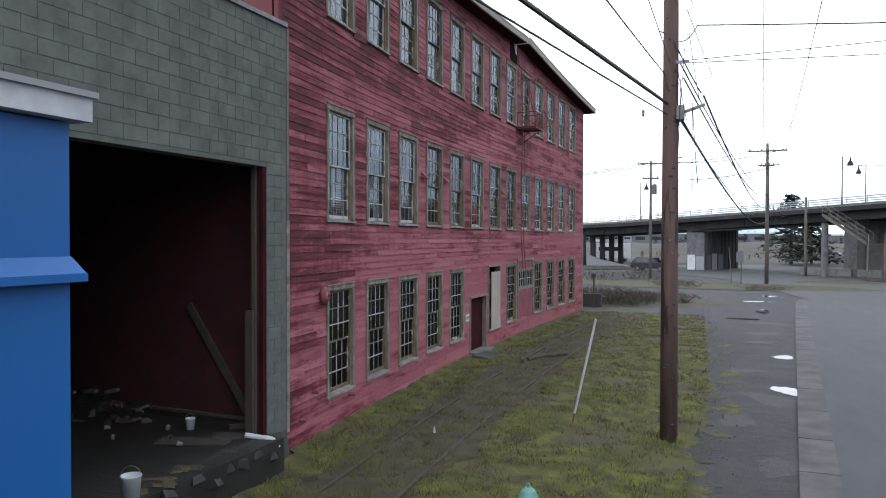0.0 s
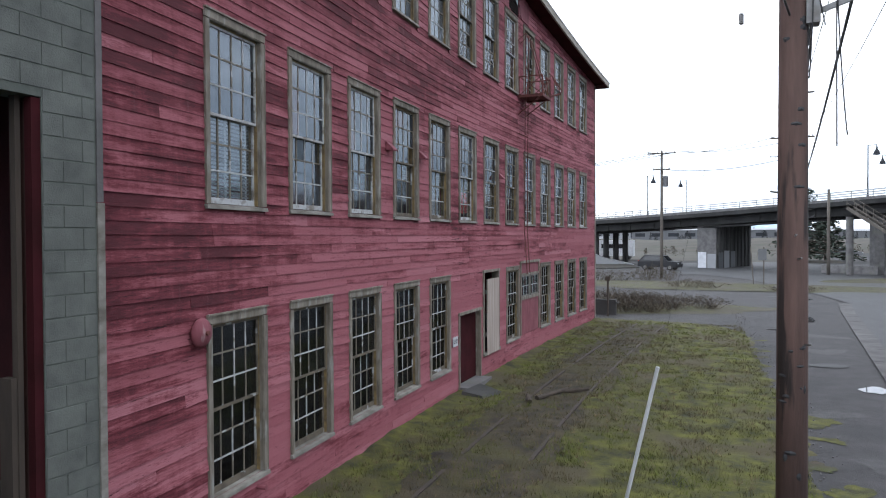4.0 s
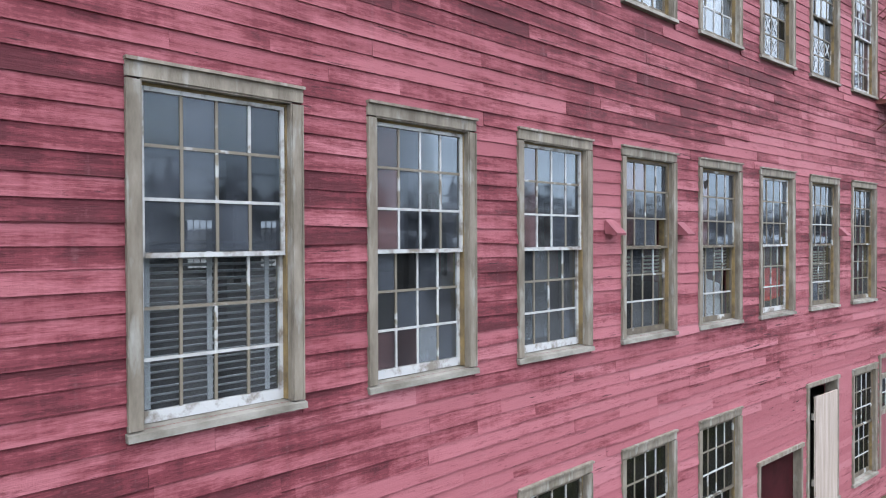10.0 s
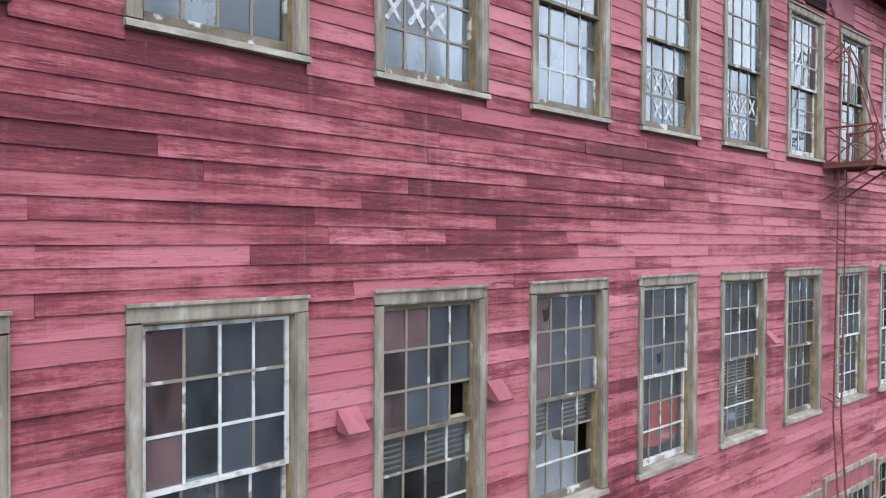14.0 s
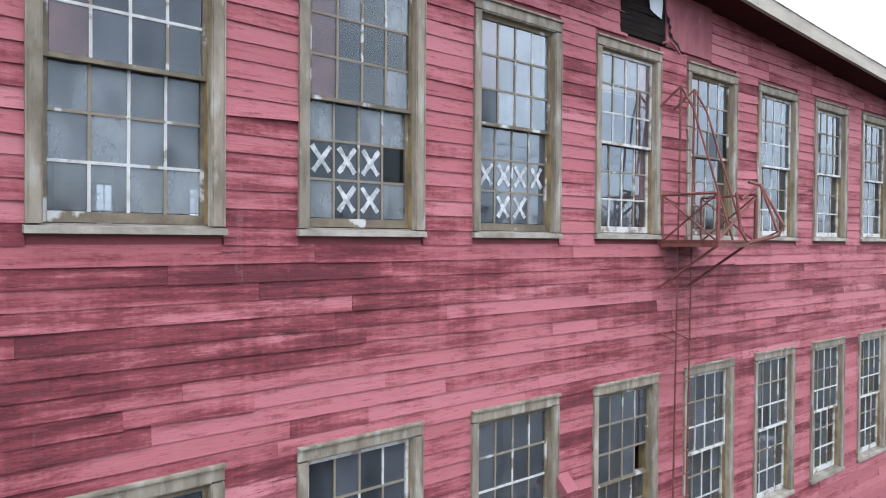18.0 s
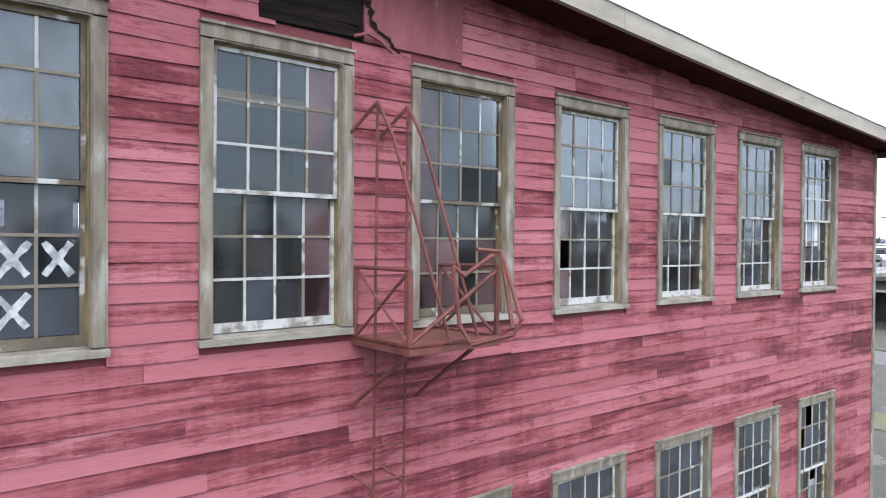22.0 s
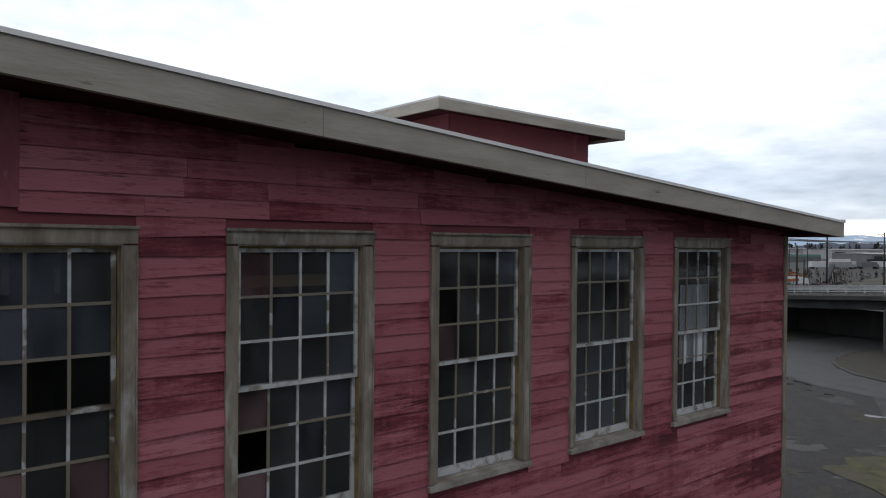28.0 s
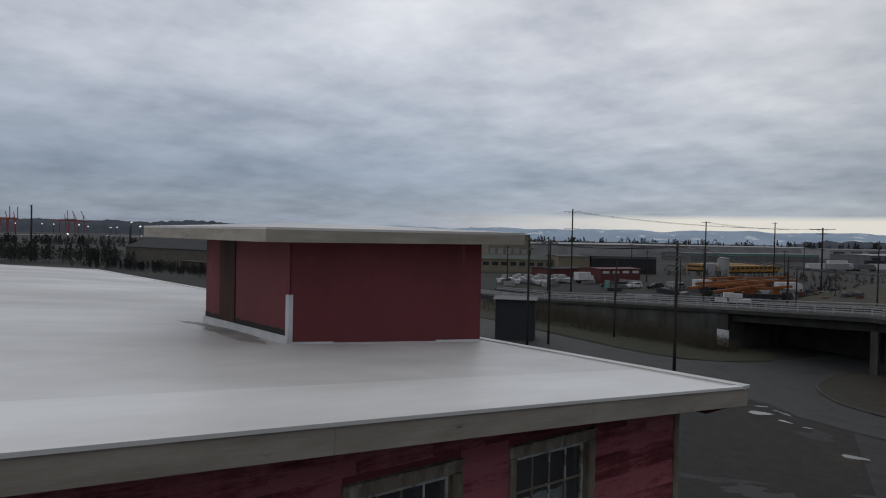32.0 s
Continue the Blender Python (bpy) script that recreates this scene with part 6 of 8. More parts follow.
solid("guy_insulator", Bag().lathe([(0.012, -0.07), (0.028, -0.055), (0.028, 0.055), (0.012, 0.07)], 8, (-0.49, 15.88, 6.51)), M_STEEL, "small strain insulator on the guy wire", "insulator")
for dz, dx in ((11.95, -1.3), (11.95, 1.3), (10.3, 0)):
    wire((3.7 + dx, 70.2, dz), (-6.9 + dx, 75.3, dz - 0.15), 0.5, 0.028)
for dx in (-1.2, 0, 1.2):
    wire((3.7 + dx, 70.2, 11.9), (30 + dx, 130, 16.4), 1.2, 0.015)
    wire((-59.8 + dx, 95.7, 12.9), (-38.9 + dx, 94.2, 12.6), 0.6, 0.03)
    wire((-38.9 + dx, 94.2, 12.6), (-6.9 + dx, 75.5, 11.7), 0.9, 0.03)
    wire((-113 + dx, 170, 19.8), (-77 + dx, 229, 17), 1.2, 0.02)
    wire((-116 + dx, 240, 19.2), (-77 + dx, 229, 16.9), 0.8, 0.02)
for px_, py_, hh in ((-126, 223, 10), (-120, 324, 14), (-53, 195, 14), (-63, 180, 8.5), (-84, 148, 9), (-99, 145, 13), (-79, 117, 12), (-150, 250, 12), (-100, 260, 11), (-95, 190, 9), (-135, 170, 11)):
    utility_pole(px_, py_, hh, 0.17, M_POLEDK, ((hh - 0.5, 2.4),) if hh > 9.5 else (), "dark timber pole standing in the yard")
utility_pole(-415, 156, 15, 0.4, M_POLEDK, ((14, 4),), "far dark pole beyond the rail yard")
utility_pole(-631, 241, 19, 0.6, M_POLEDK, ((18, 7), (15, 5)), "far dark pole beyond the rail yard")
# slack coils hanging on the near pole
cb = random.Random(9)
for k in range(7):
    a = Vector((0.2 + cb.uniform(-0.05, 0.3), 15.54, cb.uniform(6.3, 9.9)))
    b = a + Vector((cb.uniform(-0.2, 0.35), cb.uniform(-0.1, 0.1), cb.uniform(-1.6, -0.4)))
    wire(a, b, cb.uniform(0.05, 0.3), 0.008, 10, "hanging_cable")
for k in range(3):
    a = Vector((3.75, 70.1, 8.0 - k * 0.6))
    wire(a, a + Vector((1.6, 0.3, -1.8)), 0.9, 0.025, 12, "hanging_cable")


# ---- overpass ----
OV = [(46, 62, 9.5), (30, 74.5, 9.2), (14.6, 85, 8.65), (-3, 97, 7.75), (-14, 101.8, 7.2), (-26.9, 109.8, 6.85), (-48.2, 116.9, 5.45), (-69.3, 120.2, 4.35), (-92.5, 127.2, 2.77), (-127, 143, 1.2)]


def ov_at(s):
    """A place on the overpass line (near edge, rail top) and the side direction away from the building; s from 0 to 9."""
    k = min(int(s), len(OV) - 2)
    f = s - k
    a, b = Vector(OV[k]), Vector(OV[k + 1])
    d = (b - a)
    return a.lerp(b, f), Vector((d.y, -d.x, 0)).normalized()


def build_overpass():
    ov = thing("overpass", "long concrete road overpass with a pale metal railing", "overpass")
    n = 54
    st = [ov_at(9 * k / n * 0.999) for k in range(n + 1)]

    def sweep(prof):
        b = Bag()
        v = []
        m = len(prof)
        for p, sd in st:
            v += [(p.x + sd.x * o, p.y + sd.y * o, p.z + dz) for o, dz in prof]
        f = []
        for k in range(n):
            f += [(k * m + i, k * m + (i + 1) % m, (k + 1) * m + (i + 1) % m, (k + 1) * m + i) for i in range(m)]
        f += [tuple(reversed(range(m))), tuple(n * m + i for i in range(m))]
        return b.add(v, f)

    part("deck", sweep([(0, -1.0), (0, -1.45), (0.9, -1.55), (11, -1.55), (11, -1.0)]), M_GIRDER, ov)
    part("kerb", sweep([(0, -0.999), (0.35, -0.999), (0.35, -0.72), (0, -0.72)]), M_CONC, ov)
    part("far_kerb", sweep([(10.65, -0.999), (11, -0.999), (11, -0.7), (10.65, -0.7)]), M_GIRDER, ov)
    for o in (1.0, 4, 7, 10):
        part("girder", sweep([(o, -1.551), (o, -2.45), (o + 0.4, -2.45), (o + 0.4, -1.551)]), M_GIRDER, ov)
    for nm, o, dz in (("top_rail", 0.1, 0.0), ("mid_rail", 0.1, -0.24), ("low_rail", 0.1, -0.48), ("top_rail", 10.8, 0.0), ("mid_rail", 10.8, -0.35)):
        part(nm, sweep([(o, dz - 0.11), (o + 0.08, dz - 0.11), (o + 0.08, dz), (o, dz)]), M_RAILING, ov)
    for k in range(92):
        p, sd = ov_at(9 * k / 92)
        part("rail_post", Bag().box((p.x + sd.x * 0.14 - 0.05, p.y + sd.y * 0.14 - 0.05, p.z - 0.73), (p.x + sd.x * 0.14 + 0.05, p.y + sd.y * 0.14 + 0.05, p.z - 0.04)), M_RAILING, ov)
    # the main pier: a tall ribbed wall across the deck, painted over near the ground
    p, sd = ov_at(3.1)
    al = Vector((-sd.y, sd.x, 0))
    c = p + sd * 1.2
    wide, long = 2.4, 9.8
    m4 = Matrix(((sd.x, al.x, 0, c.x), (sd.y, al.y, 0, c.y), (0, 0, 1, 0), (0, 0, 0, 1)))
    top = p.z - 2.5
    part("pier_wall", Bag().box((-0.3, -wide / 2, -0.1), (long, wide / 2, top), m4), M_CONC, ov, "tall concrete pier wall")
    # ribs in darker concrete: the side face's shadow is in their colour
    for j in range(9):
        a0 = 0.35 + j * 1.05
        part("rib", Bag().hexa([m4 @ Vector(q) for q in ((a0, -wide / 2 - 0.16, -0.1), (a0 + 0.5, -wide / 2 - 0.16, -0.1), (a0 + 0.62, -wide / 2, -0.1), (a0 - 0.12, -wide / 2, -0.1), (a0, -wide / 2 - 0.16, top), (a0 + 0.5, -wide / 2 - 0.16, top), (a0 + 0.62, -wide / 2, top), (a0 - 0.12, -wide / 2, top))]), M_CONCD, ov)
    for a0, a1, h, m_ in ((-wide / 2 + 0.05, -0.1, 1.75, M_SHEDWH), (0.05, wide / 2 - 0.1, 1.95, M_WHITE)):
        part("painted_panel", Bag().box((-0.33, a0, 0.0), (-0.301, a1, h), m4), m_, ov)
    for a0, a1, h, m_ in ((0.0, 1.2, 1.9, M_SHEDGR), (1.5, 2.9, 2.1, M_SHEDWH), (3.3, 4.6, 2.0, M_SHEDGR)):
        part("painted_panel", Bag().box((a0, -wide / 2 - 0.2, 0.0), (a1, -wide / 2 - 0.165, h), m4), m_, ov)
    part("pier_cap", Bag().box((-0.7, -wide / 2 - 0.5, top), (10, wide / 2 + 0.5, top + 0.06), m4), M_GIRDER, ov)
    # a row of slim columns under the lower end, stout ones by the stairs
    p, sd = ov_at(4.5)
    for j in range(5):
        q = p + sd * (0.8 + 2.1 * j)
        part("pier_column", Bag().lathe([(0.42, -0.1), (0.42, p.z - 2.4)], 10, (q.x, q.y, 0)), M_CONCD, ov)
    p, sd = ov_at(5.0)
    for j in range(5):
        q = p + sd * (1.0 + j * 2.2)
        part("pier_column", Bag().box((q.x - 0.35, q.y - 0.35, -0.1), (q.x + 0.35, q.y + 0.35, p.z - 2.4)), M_CONCD, ov)
    for sv, offs in ((2.18, (3.2, 7.6)), (0.9, (1.4, 5.2, 9.0))):
        p, sd = ov_at(sv)
        for o in offs:
            q = p + sd * o
            part("pier_column", Bag().lathe([(1.08, -0.1), (1.08, p.z - 3.4), (1.3, p.z - 2.45)], 8, (q.x, q.y, 0)), M_CONC, ov)
    part("slim_column", Bag().lathe([(0.34, -0.1), (0.33, 5.75)], 12, (9.9, 86.2, 0)), M_CONC, ov)
    # pipes and cross beams slung below the deck
    for sv in (2.45, 2.75, 3.4, 3.7, 4.0, 4.25):
        p, sd = ov_at(sv)
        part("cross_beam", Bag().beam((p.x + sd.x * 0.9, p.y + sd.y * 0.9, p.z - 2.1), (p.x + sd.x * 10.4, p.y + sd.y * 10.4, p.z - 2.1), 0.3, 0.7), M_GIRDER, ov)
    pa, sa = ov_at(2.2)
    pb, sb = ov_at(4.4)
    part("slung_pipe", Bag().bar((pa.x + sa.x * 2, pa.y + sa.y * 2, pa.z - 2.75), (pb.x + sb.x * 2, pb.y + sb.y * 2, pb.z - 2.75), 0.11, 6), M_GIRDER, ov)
    # solid ramp wall where the deck comes down
    b = Bag()
    v = []
    pts = [ov_at(5.84 + (9 - 5.84) * k / 14 * 0.999) for k in range(15)]
    for p, sd in pts:
        v += [(p.x + sd.x * 0.3, p.y + sd.y * 0.3, -0.1), (p.x + sd.x * 10.7, p.y + sd.y * 10.7, -0.1), (p.x + sd.x * 10.7, p.y + sd.y * 10.7, max(0.2, p.z - 1.5)), (p.x + sd.x * 0.3, p.y + sd.y * 0.3, max(0.2, p.z - 1.5))]
    f = [(0, 1, 2, 3)]
    for k in range(14):
        f += [(4 * k + i, 4 * k + 4 + i, 4 * k + 4 + (i + 1) % 4, 4 * k + (i + 1) % 4) for i in range(4)]
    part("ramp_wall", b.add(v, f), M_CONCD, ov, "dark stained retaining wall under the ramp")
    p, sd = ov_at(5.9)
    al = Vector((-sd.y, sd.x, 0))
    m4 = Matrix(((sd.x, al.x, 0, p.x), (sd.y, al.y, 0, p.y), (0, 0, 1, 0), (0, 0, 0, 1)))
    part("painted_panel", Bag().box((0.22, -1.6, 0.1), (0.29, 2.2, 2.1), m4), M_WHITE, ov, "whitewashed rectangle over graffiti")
    # added wall: blocks the bright ground so the space under the deck stays dark
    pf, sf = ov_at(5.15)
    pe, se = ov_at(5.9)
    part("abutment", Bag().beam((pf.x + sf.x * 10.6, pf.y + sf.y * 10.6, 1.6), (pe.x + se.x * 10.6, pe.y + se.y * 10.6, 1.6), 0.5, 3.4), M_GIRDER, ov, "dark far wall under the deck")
    # stairs down from the deck: along it to a landing, then towards the road
    stairs = thing("overpass_stairs", "open steel stairs running down from the overpass to the ground", "stairs")

    def flight(topp, base, n):
        d = base - topp
        side = d.cross(Vector((0, 0, 1))).normalized()
        for o in (-0.7, 0.7):
            part("stringer", Bag().beam(topp + side * o, base + side * o, 0.08, 0.3), M_POLEG, stairs)
            part("handrail", Bag().beam(topp + side * o + Vector((0, 0, 1)), base + side * o + Vector((0, 0, 1)), 0.05, 0.05).beam(topp + side * o + Vector((0, 0, 0.5)), base + side * o + Vector((0, 0, 0.5)), 0.04, 0.04), M_POLEG, stairs)
            for k in range(6):
                q = topp.lerp(base, k / 5) + side * o
                part("baluster", Bag().box((q.x - 0.03, q.y - 0.03, q.z), (q.x + 0.03, q.y + 0.03, q.z + 1.0)), M_POLEG, stairs)
        for k in range(n):
            q = topp.lerp(base, (k + 0.5) / n)
            part("step", Bag().beam(q - side * 0.7, q + side * 0.7, 0.28, 0.04), M_POLEG, stairs)

    flight(Vector((9.9, 85.7, 6.6)), Vector((13.6, 83.2, 3.6)), 17)
    flight(Vector((14.1, 82.6, 3.55)), Vector((13.3, 77.8, 0.0)), 20)
    part("landing", Bag().box((13.2, 82.4, 3.45), (15.0, 84.0, 3.55)), M_POLEG, stairs)
    for x, y in ((13.3, 82.5), (14.9, 82.5), (14.9, 83.9)):
        part("landing_post", Bag().box((x - 0.08, y - 0.08, -0.05), (x + 0.08, y + 0.08, 3.45)), M_POLEG, stairs)


build_overpass()


def street_lamp(x, y, z, h, turn):
    t = thing("street_lamp", "tall grey street lamp with a bell-shaped hanging lantern", "street lamp", pose(x, y, z, 0, 0, turn), "street lamps")
    part("post", Bag().lathe([(0.12, 0), (0.07, 0.6), (0.05, h)], 8), M_SHEDDK, t)
    part("arm", Bag().bar((0, 0, h - 0.1), (0.75, 0, h), 0.03, 6), M_SHEDDK, t)
    part("lantern", Bag().lathe([(0.32, -1.0), (0.26, -0.72), (0.12, -0.5), (0.08, -0.3), (0.03, 0)], 10, (0.75, 0, h)), M_SHEDDK, t)
    return t


for s, o, turn in ((2.18, 0.3, 0), (2.3, 10.5, 180), (3.74, 0.3, 0), (3.73, 10.5, 180), (0.7, 0.3, 180)):
    p, sd = ov_at(s)
    street_lamp(p.x + sd.x * o, p.y + sd.y * o, p.z - 0.7, 5.1, turn)


# ---- far ground: yards, sheds, trees, hills ----
def shed(x, y, w, d, h, m_wall, m_roof, label, turn=0.0, rise=1.0, wins=0, m_win=None, base=0.0):
    t = thing("warehouse", label, "warehouse", pose(x, y, base, 0, 0, turn), "far sheds")
    part("wall", Bag().box((-w / 2, 0, -0.1), (w / 2, d, h)), m_wall, t)
    part("roof", Bag().add([(-w / 2 - 0.3, -0.4, h), (w / 2 + 0.3, -0.4, h), (w / 2 + 0.3, d / 2, h + rise), (-w / 2 - 0.3, d / 2, h + rise), (w / 2 + 0.3, d + 0.4, h), (-w / 2 - 0.3, d + 0.4, h)], [(0, 1, 2, 3), (3, 2, 4, 5), (1, 4, 2), (0, 3, 5), (0, 5, 4, 1)]), m_roof, t)
    for k in range(wins):
        xx = -w / 2 + w * (k + 0.5) / wins
        part("window", Bag().box((xx - w / wins * 0.3, -0.06, h * 0.5), (xx + w / wins * 0.3, 0.0, h * 0.78)), m_win or M_SHEDWH, t)
    return t


def long_shed(p, q, depth, h, m_wall, m_roof, label, rise=0.6, wins=0, m_win=None, z0=0.5, z1=0.78, bands=()):
    """A shed whose front foot runs from p to q on the ground, with the rest behind."""
    w = math.hypot(q[0] - p[0], q[1] - p[1])
    t = thing("warehouse", label, "warehouse", pose(p[0], p[1], 0, 0, 0, math.degrees(math.atan2(q[1] - p[1], q[0] - p[0]))), "far sheds")
    part("wall", Bag().box((0, 0, -0.1), (w, depth, h)), m_wall, t)
    part("roof", Bag().add([(-0.3, -0.4, h + 0.01), (w + 0.3, -0.4, h + 0.01), (w + 0.3, depth / 2, h + rise), (-0.3, depth / 2, h + rise), (w + 0.3, depth + 0.4, h + 0.01), (-0.3, depth + 0.4, h + 0.01)], [(0, 1, 2, 3), (3, 2, 4, 5), (1, 4, 2), (0, 3, 5), (0, 5, 4, 1)]), m_roof, t)
    for a, c, m_ in bands:
        part("cladding_band", Bag().box((0, -0.08, h * a), (w, -0.002, h * c)), m_, t)
    for k in range(wins):
        xx = w * (k + 0.5) / wins
        part("window", Bag().box((xx - w / wins * 0.32, -0.06, h * z0), (xx + w / wins * 0.32, 0.0, h * z1)), m_win or M_SHEDDK, t)
    return t


def box_truck(x, y, turn, l, h, m_, label):
    t = thing("box_truck", label, "truck", pose(x, y, 0, 0, 0, turn), "trucks and trailers in the yard")
    part("box", Bag().box((-l / 2, -1.2, 0.9), (l / 2 - 1.6, 1.2, h)), m_, t)
    part("cab", Bag().hexa([(l / 2 - 1.5, -1.1, 0.6), (l / 2, -1.1, 0.6), (l / 2, 1.1, 0.6), (l / 2 - 1.5, 1.1, 0.6), (l / 2 - 1.5, -1.05, 2.3), (l / 2 - 0.5, -1.05, 2.3), (l / 2 - 0.5, 1.05, 2.3), (l / 2 - 1.5, 1.05, 2.3)]), m_, t)
    for px in (-l / 2 + 1.2, l / 2 - 0.9):
        part("wheel", Bag().bar((px, -1.15, 0.45), (px, 1.15, 0.45), 0.45, 10), M_BLACK, t)


def far_yard():
    M_TAN = mat("tan_cladding", (0.20, 0.175, 0.13), (0.16, 0.14, 0.10), 0.8, 0.3, bump=0)
    M_SHEDGN = mat("dull_green_roof", (0.05, 0.065, 0.055), (0.04, 0.05, 0.045), 0.8, 0.3, bump=0)
    long_shed((-130, 205), (-127, 221), 10, 4.2, M_SHEDRD, M_SHEDRD, "low red shed with a band of small white windows", 0.3, 4, M_WHITE, 0.68, 0.86)
    long_shed((-157, 214), (-155, 231), 10, 2.9, M_SHEDRD, M_SHEDDK, "long low dark red shed", 0.3)
    long_shed((-168, 250), (-155, 274), 14, 6.6, M_SHEDDK, M_SHEDDK, "large dark green-black metal shed", 0.5, bands=((0.88, 1.0, M_SHEDGR),))
    long_shed((-174, 238), (-168.4, 249.6), 14, 6.4, M_TAN, M_SHEDGN, "tan metal shed end", 0.5)
    long_shed((-196, 214), (-178, 240), 12, 4.8, M_TAN, M_SHEDGN, "old tan workshop with a row of dark windows", 1.6, 9)
    long_shed((-315, 379), (-284, 475), 45, 9.5, M_SHEDWH, M_SHEDWH, "very large pale grey warehouse", 1.0, bands=((0.9, 1.0, M_SHEDGR),))
    long_shed((-326, 350), (-316, 377), 30, 15, M_TAN, M_SHEDWH, "tall tan factory block with a row of openings", 0.6, 5, M_SHEDWH, 0.15, 0.4)
    long_shed((-247, 460), (-208, 567), 30, 5.2, M_SHEDGR, M_SHEDGR, "long pale shed with a green stripe under its roof", 0.4, bands=((0.72, 0.98, M_GREEN),))
    long_shed((-420, 640), (-330, 860), 40, 8, M_SHEDWH, M_SHEDWH, "long white distribution shed far off", 1)
    long_shed((-250, 700), (-120, 900), 40, 8, M_SHEDWH, M_SHEDGR, "long white distribution shed far off", 1, 14)
    long_shed((-160, 520), (-110, 640), 30, 6.5, M_SHEDGR, M_SHEDWH, "long pale shed far off", 0.8, 12)
    long_shed((-290, 117), (-236, 128), 22, 6.5, M_BRICK, M_SHEDDK, "weathered pale block shed with a broad dark roof behind the rooftop", 4.5)
    long_shed((-235, 118), (-205, 122), 3, 3.2, M_BARK, M_SHEDDK, "dark board fence of the rail yard", 0.1)
    long_shed((-860, 270), (-868, 345), 20, 5, M_SHEDWH, M_SHEDWH, "long low white terminal shed far off", 0.5)
    long_shed((-900, 130), (-880, 215), 20, 5, M_SHEDWH, M_SHEDWH, "long low white terminal shed far off", 0.5)
    shed(-63.5, 97.5, 5, 4, 5.2, M_SHEDDK, M_SHEDGR, "dark metal lean-to beyond the roof edge", 40, 0.3)
    shed(-10, 420, 90, 25, 7.0, M_SHEDGR, M_SHEDWH, "white industrial building beyond the overpass", 0, 1, 10, M_SHEDDK)
    shed(50, 410, 60, 25, 6.0, M_SHEDGR, M_SHEDWH, "grey industrial building beyond the overpass", 0, 1)
    r = random.Random(12)
    for row, off in ((0, 0), (1, 14)):
        for k in range(12):
            x, y = -146 + k * 0.55 + off * -0.95, 314 + k * 3.0 + off * 0.3
            t = thing("school_bus", "yellow bus parked in a long row in the yard", "bus", pose(x, y, 0, 0, 0, 72 + r.uniform(-2, 2)), "row of parked buses")
            part("body", Bag().hexa([(-1.25, 0, 0.5), (1.25, 0, 0.5), (1.25, 10, 0.5), (-1.25, 10, 0.5), (-1.2, 0.1, 2.9), (1.2, 0.1, 2.9), (1.2, 9.9, 2.9), (-1.2, 9.9, 2.9)]), M_YELLOW, t)
            part("roof", Bag().box((-1.05, 0.3, 2.9), (1.05, 9.8, 3.1)), M_YELLOW, t)
            part("window_band", Bag().box((-1.24, 0.5, 1.7), (1.24, 9.0, 2.4)), M_SHEDDK, t)
            part("rear_window", Bag().box((-0.9, -0.02, 1.7), (0.9, 0.03, 2.5)), M_SHEDDK, t)
            for yy in (2.0, 8.0):
                part("wheel", Bag().bar((-1.27, yy, 0.5), (1.27, yy, 0.5), 0.5, 10), M_BLACK, t)
    for k in range(13):
        f, d = r.random(), r.random() ** 1.3
        x, y = -82 + 9 * f - 30 * d, 182 + 15 * f + 60 * d
        t = thing("crane_truck", "orange mobile crane with its boom lowered, parked in the yard", "crane truck", pose(x, y, 0, 0, 0, r.uniform(-50, -15)), "orange plant in the yard")
        part("chassis", Bag().box((-1.2, -4, 0.5), (1.2, 4, 1.3)), M_SHEDDK, t)
        part("cab", Bag().hexa([(-1.1, 2.4, 1.3), (0.2, 2.4, 1.3), (0.2, 4.2, 1.3), (-1.1, 4.2, 1.3), (-1.05, 2.5, 2.7), (0.15, 2.5, 2.7), (0.15, 3.8, 2.7), (-1.05, 3.8, 2.7)]), M_ORANGE, t)
        part("boom", Bag().beam((0.5, -7.5, 1.8), (0.5, 6.5, 2.9 + r.uniform(-0.6, 0.5)), 0.5, 0.55), M_ORANGE, t)
        part("counterweight", Bag().box((-1.1, -4.2, 1.3), (1.1, -2.6, 2.1)), M_ORANGE if k % 2 else M_SHEDDK, t)
        for yy in (-3, -1.5, 2.8):
            part("wheel", Bag().bar((-1.25, yy, 0.5), (1.25, yy, 0.5), 0.5, 10), M_BLACK, t)
    for dx, dy, z, l, h in ((0, 0, 0, 2.2, 1.2), (2.0, 1.6, 0, 2.0, 1.1), (3.7, 3.0, 0, 2.4, 0.9), (1.2, 1.0, 1.2, 2.0, 1.0), (2.6, 2.2, 1.12, 1.6, 0.9)):
        solid("wrapped_crate", Bag().box((-l / 2, -0.9, 0), (l / 2, 0.9, h), pose(0, 0, 0, 0, 0, 38)), M_WHITE, "white wrapped crate stacked in the yard", "crate", group="wrapped crates", m=pose(-77 + dx, 176 + dy, z))
    for k in range(18):
        x, y = -143 + r.uniform(-4, 10), 183 + r.uniform(-5, 14)
        t = thing("boat", "small white boat laid up on the ground", "boat", pose(x, y, 0.4, 0, 0, r.uniform(0, 180)), "laid-up boats")
        part("hull", Bag().add([(-1, -3, 0.9), (1, -3, 0.9), (1.1, 1, 1.0), (0, 4, 1.2), (-1.1, 1, 1.0), (-0.5, -3, -0.2), (0.5, -3, -0.2), (0.4, 1, -0.2), (0, 3, 0.1), (-0.4, 1, -0.2)], [(4, 3, 2, 1, 0), (5, 6, 7, 8, 9), (0, 1, 6, 5), (1, 2, 7, 6), (2, 3, 8, 7), (3, 4, 9, 8), (4, 0, 5, 9)]), M_WHITE, t)
        part("cabin", Bag().box((-0.6, -1, 0.95), (0.6, 1, 1.9)), M_SHEDWH, t)
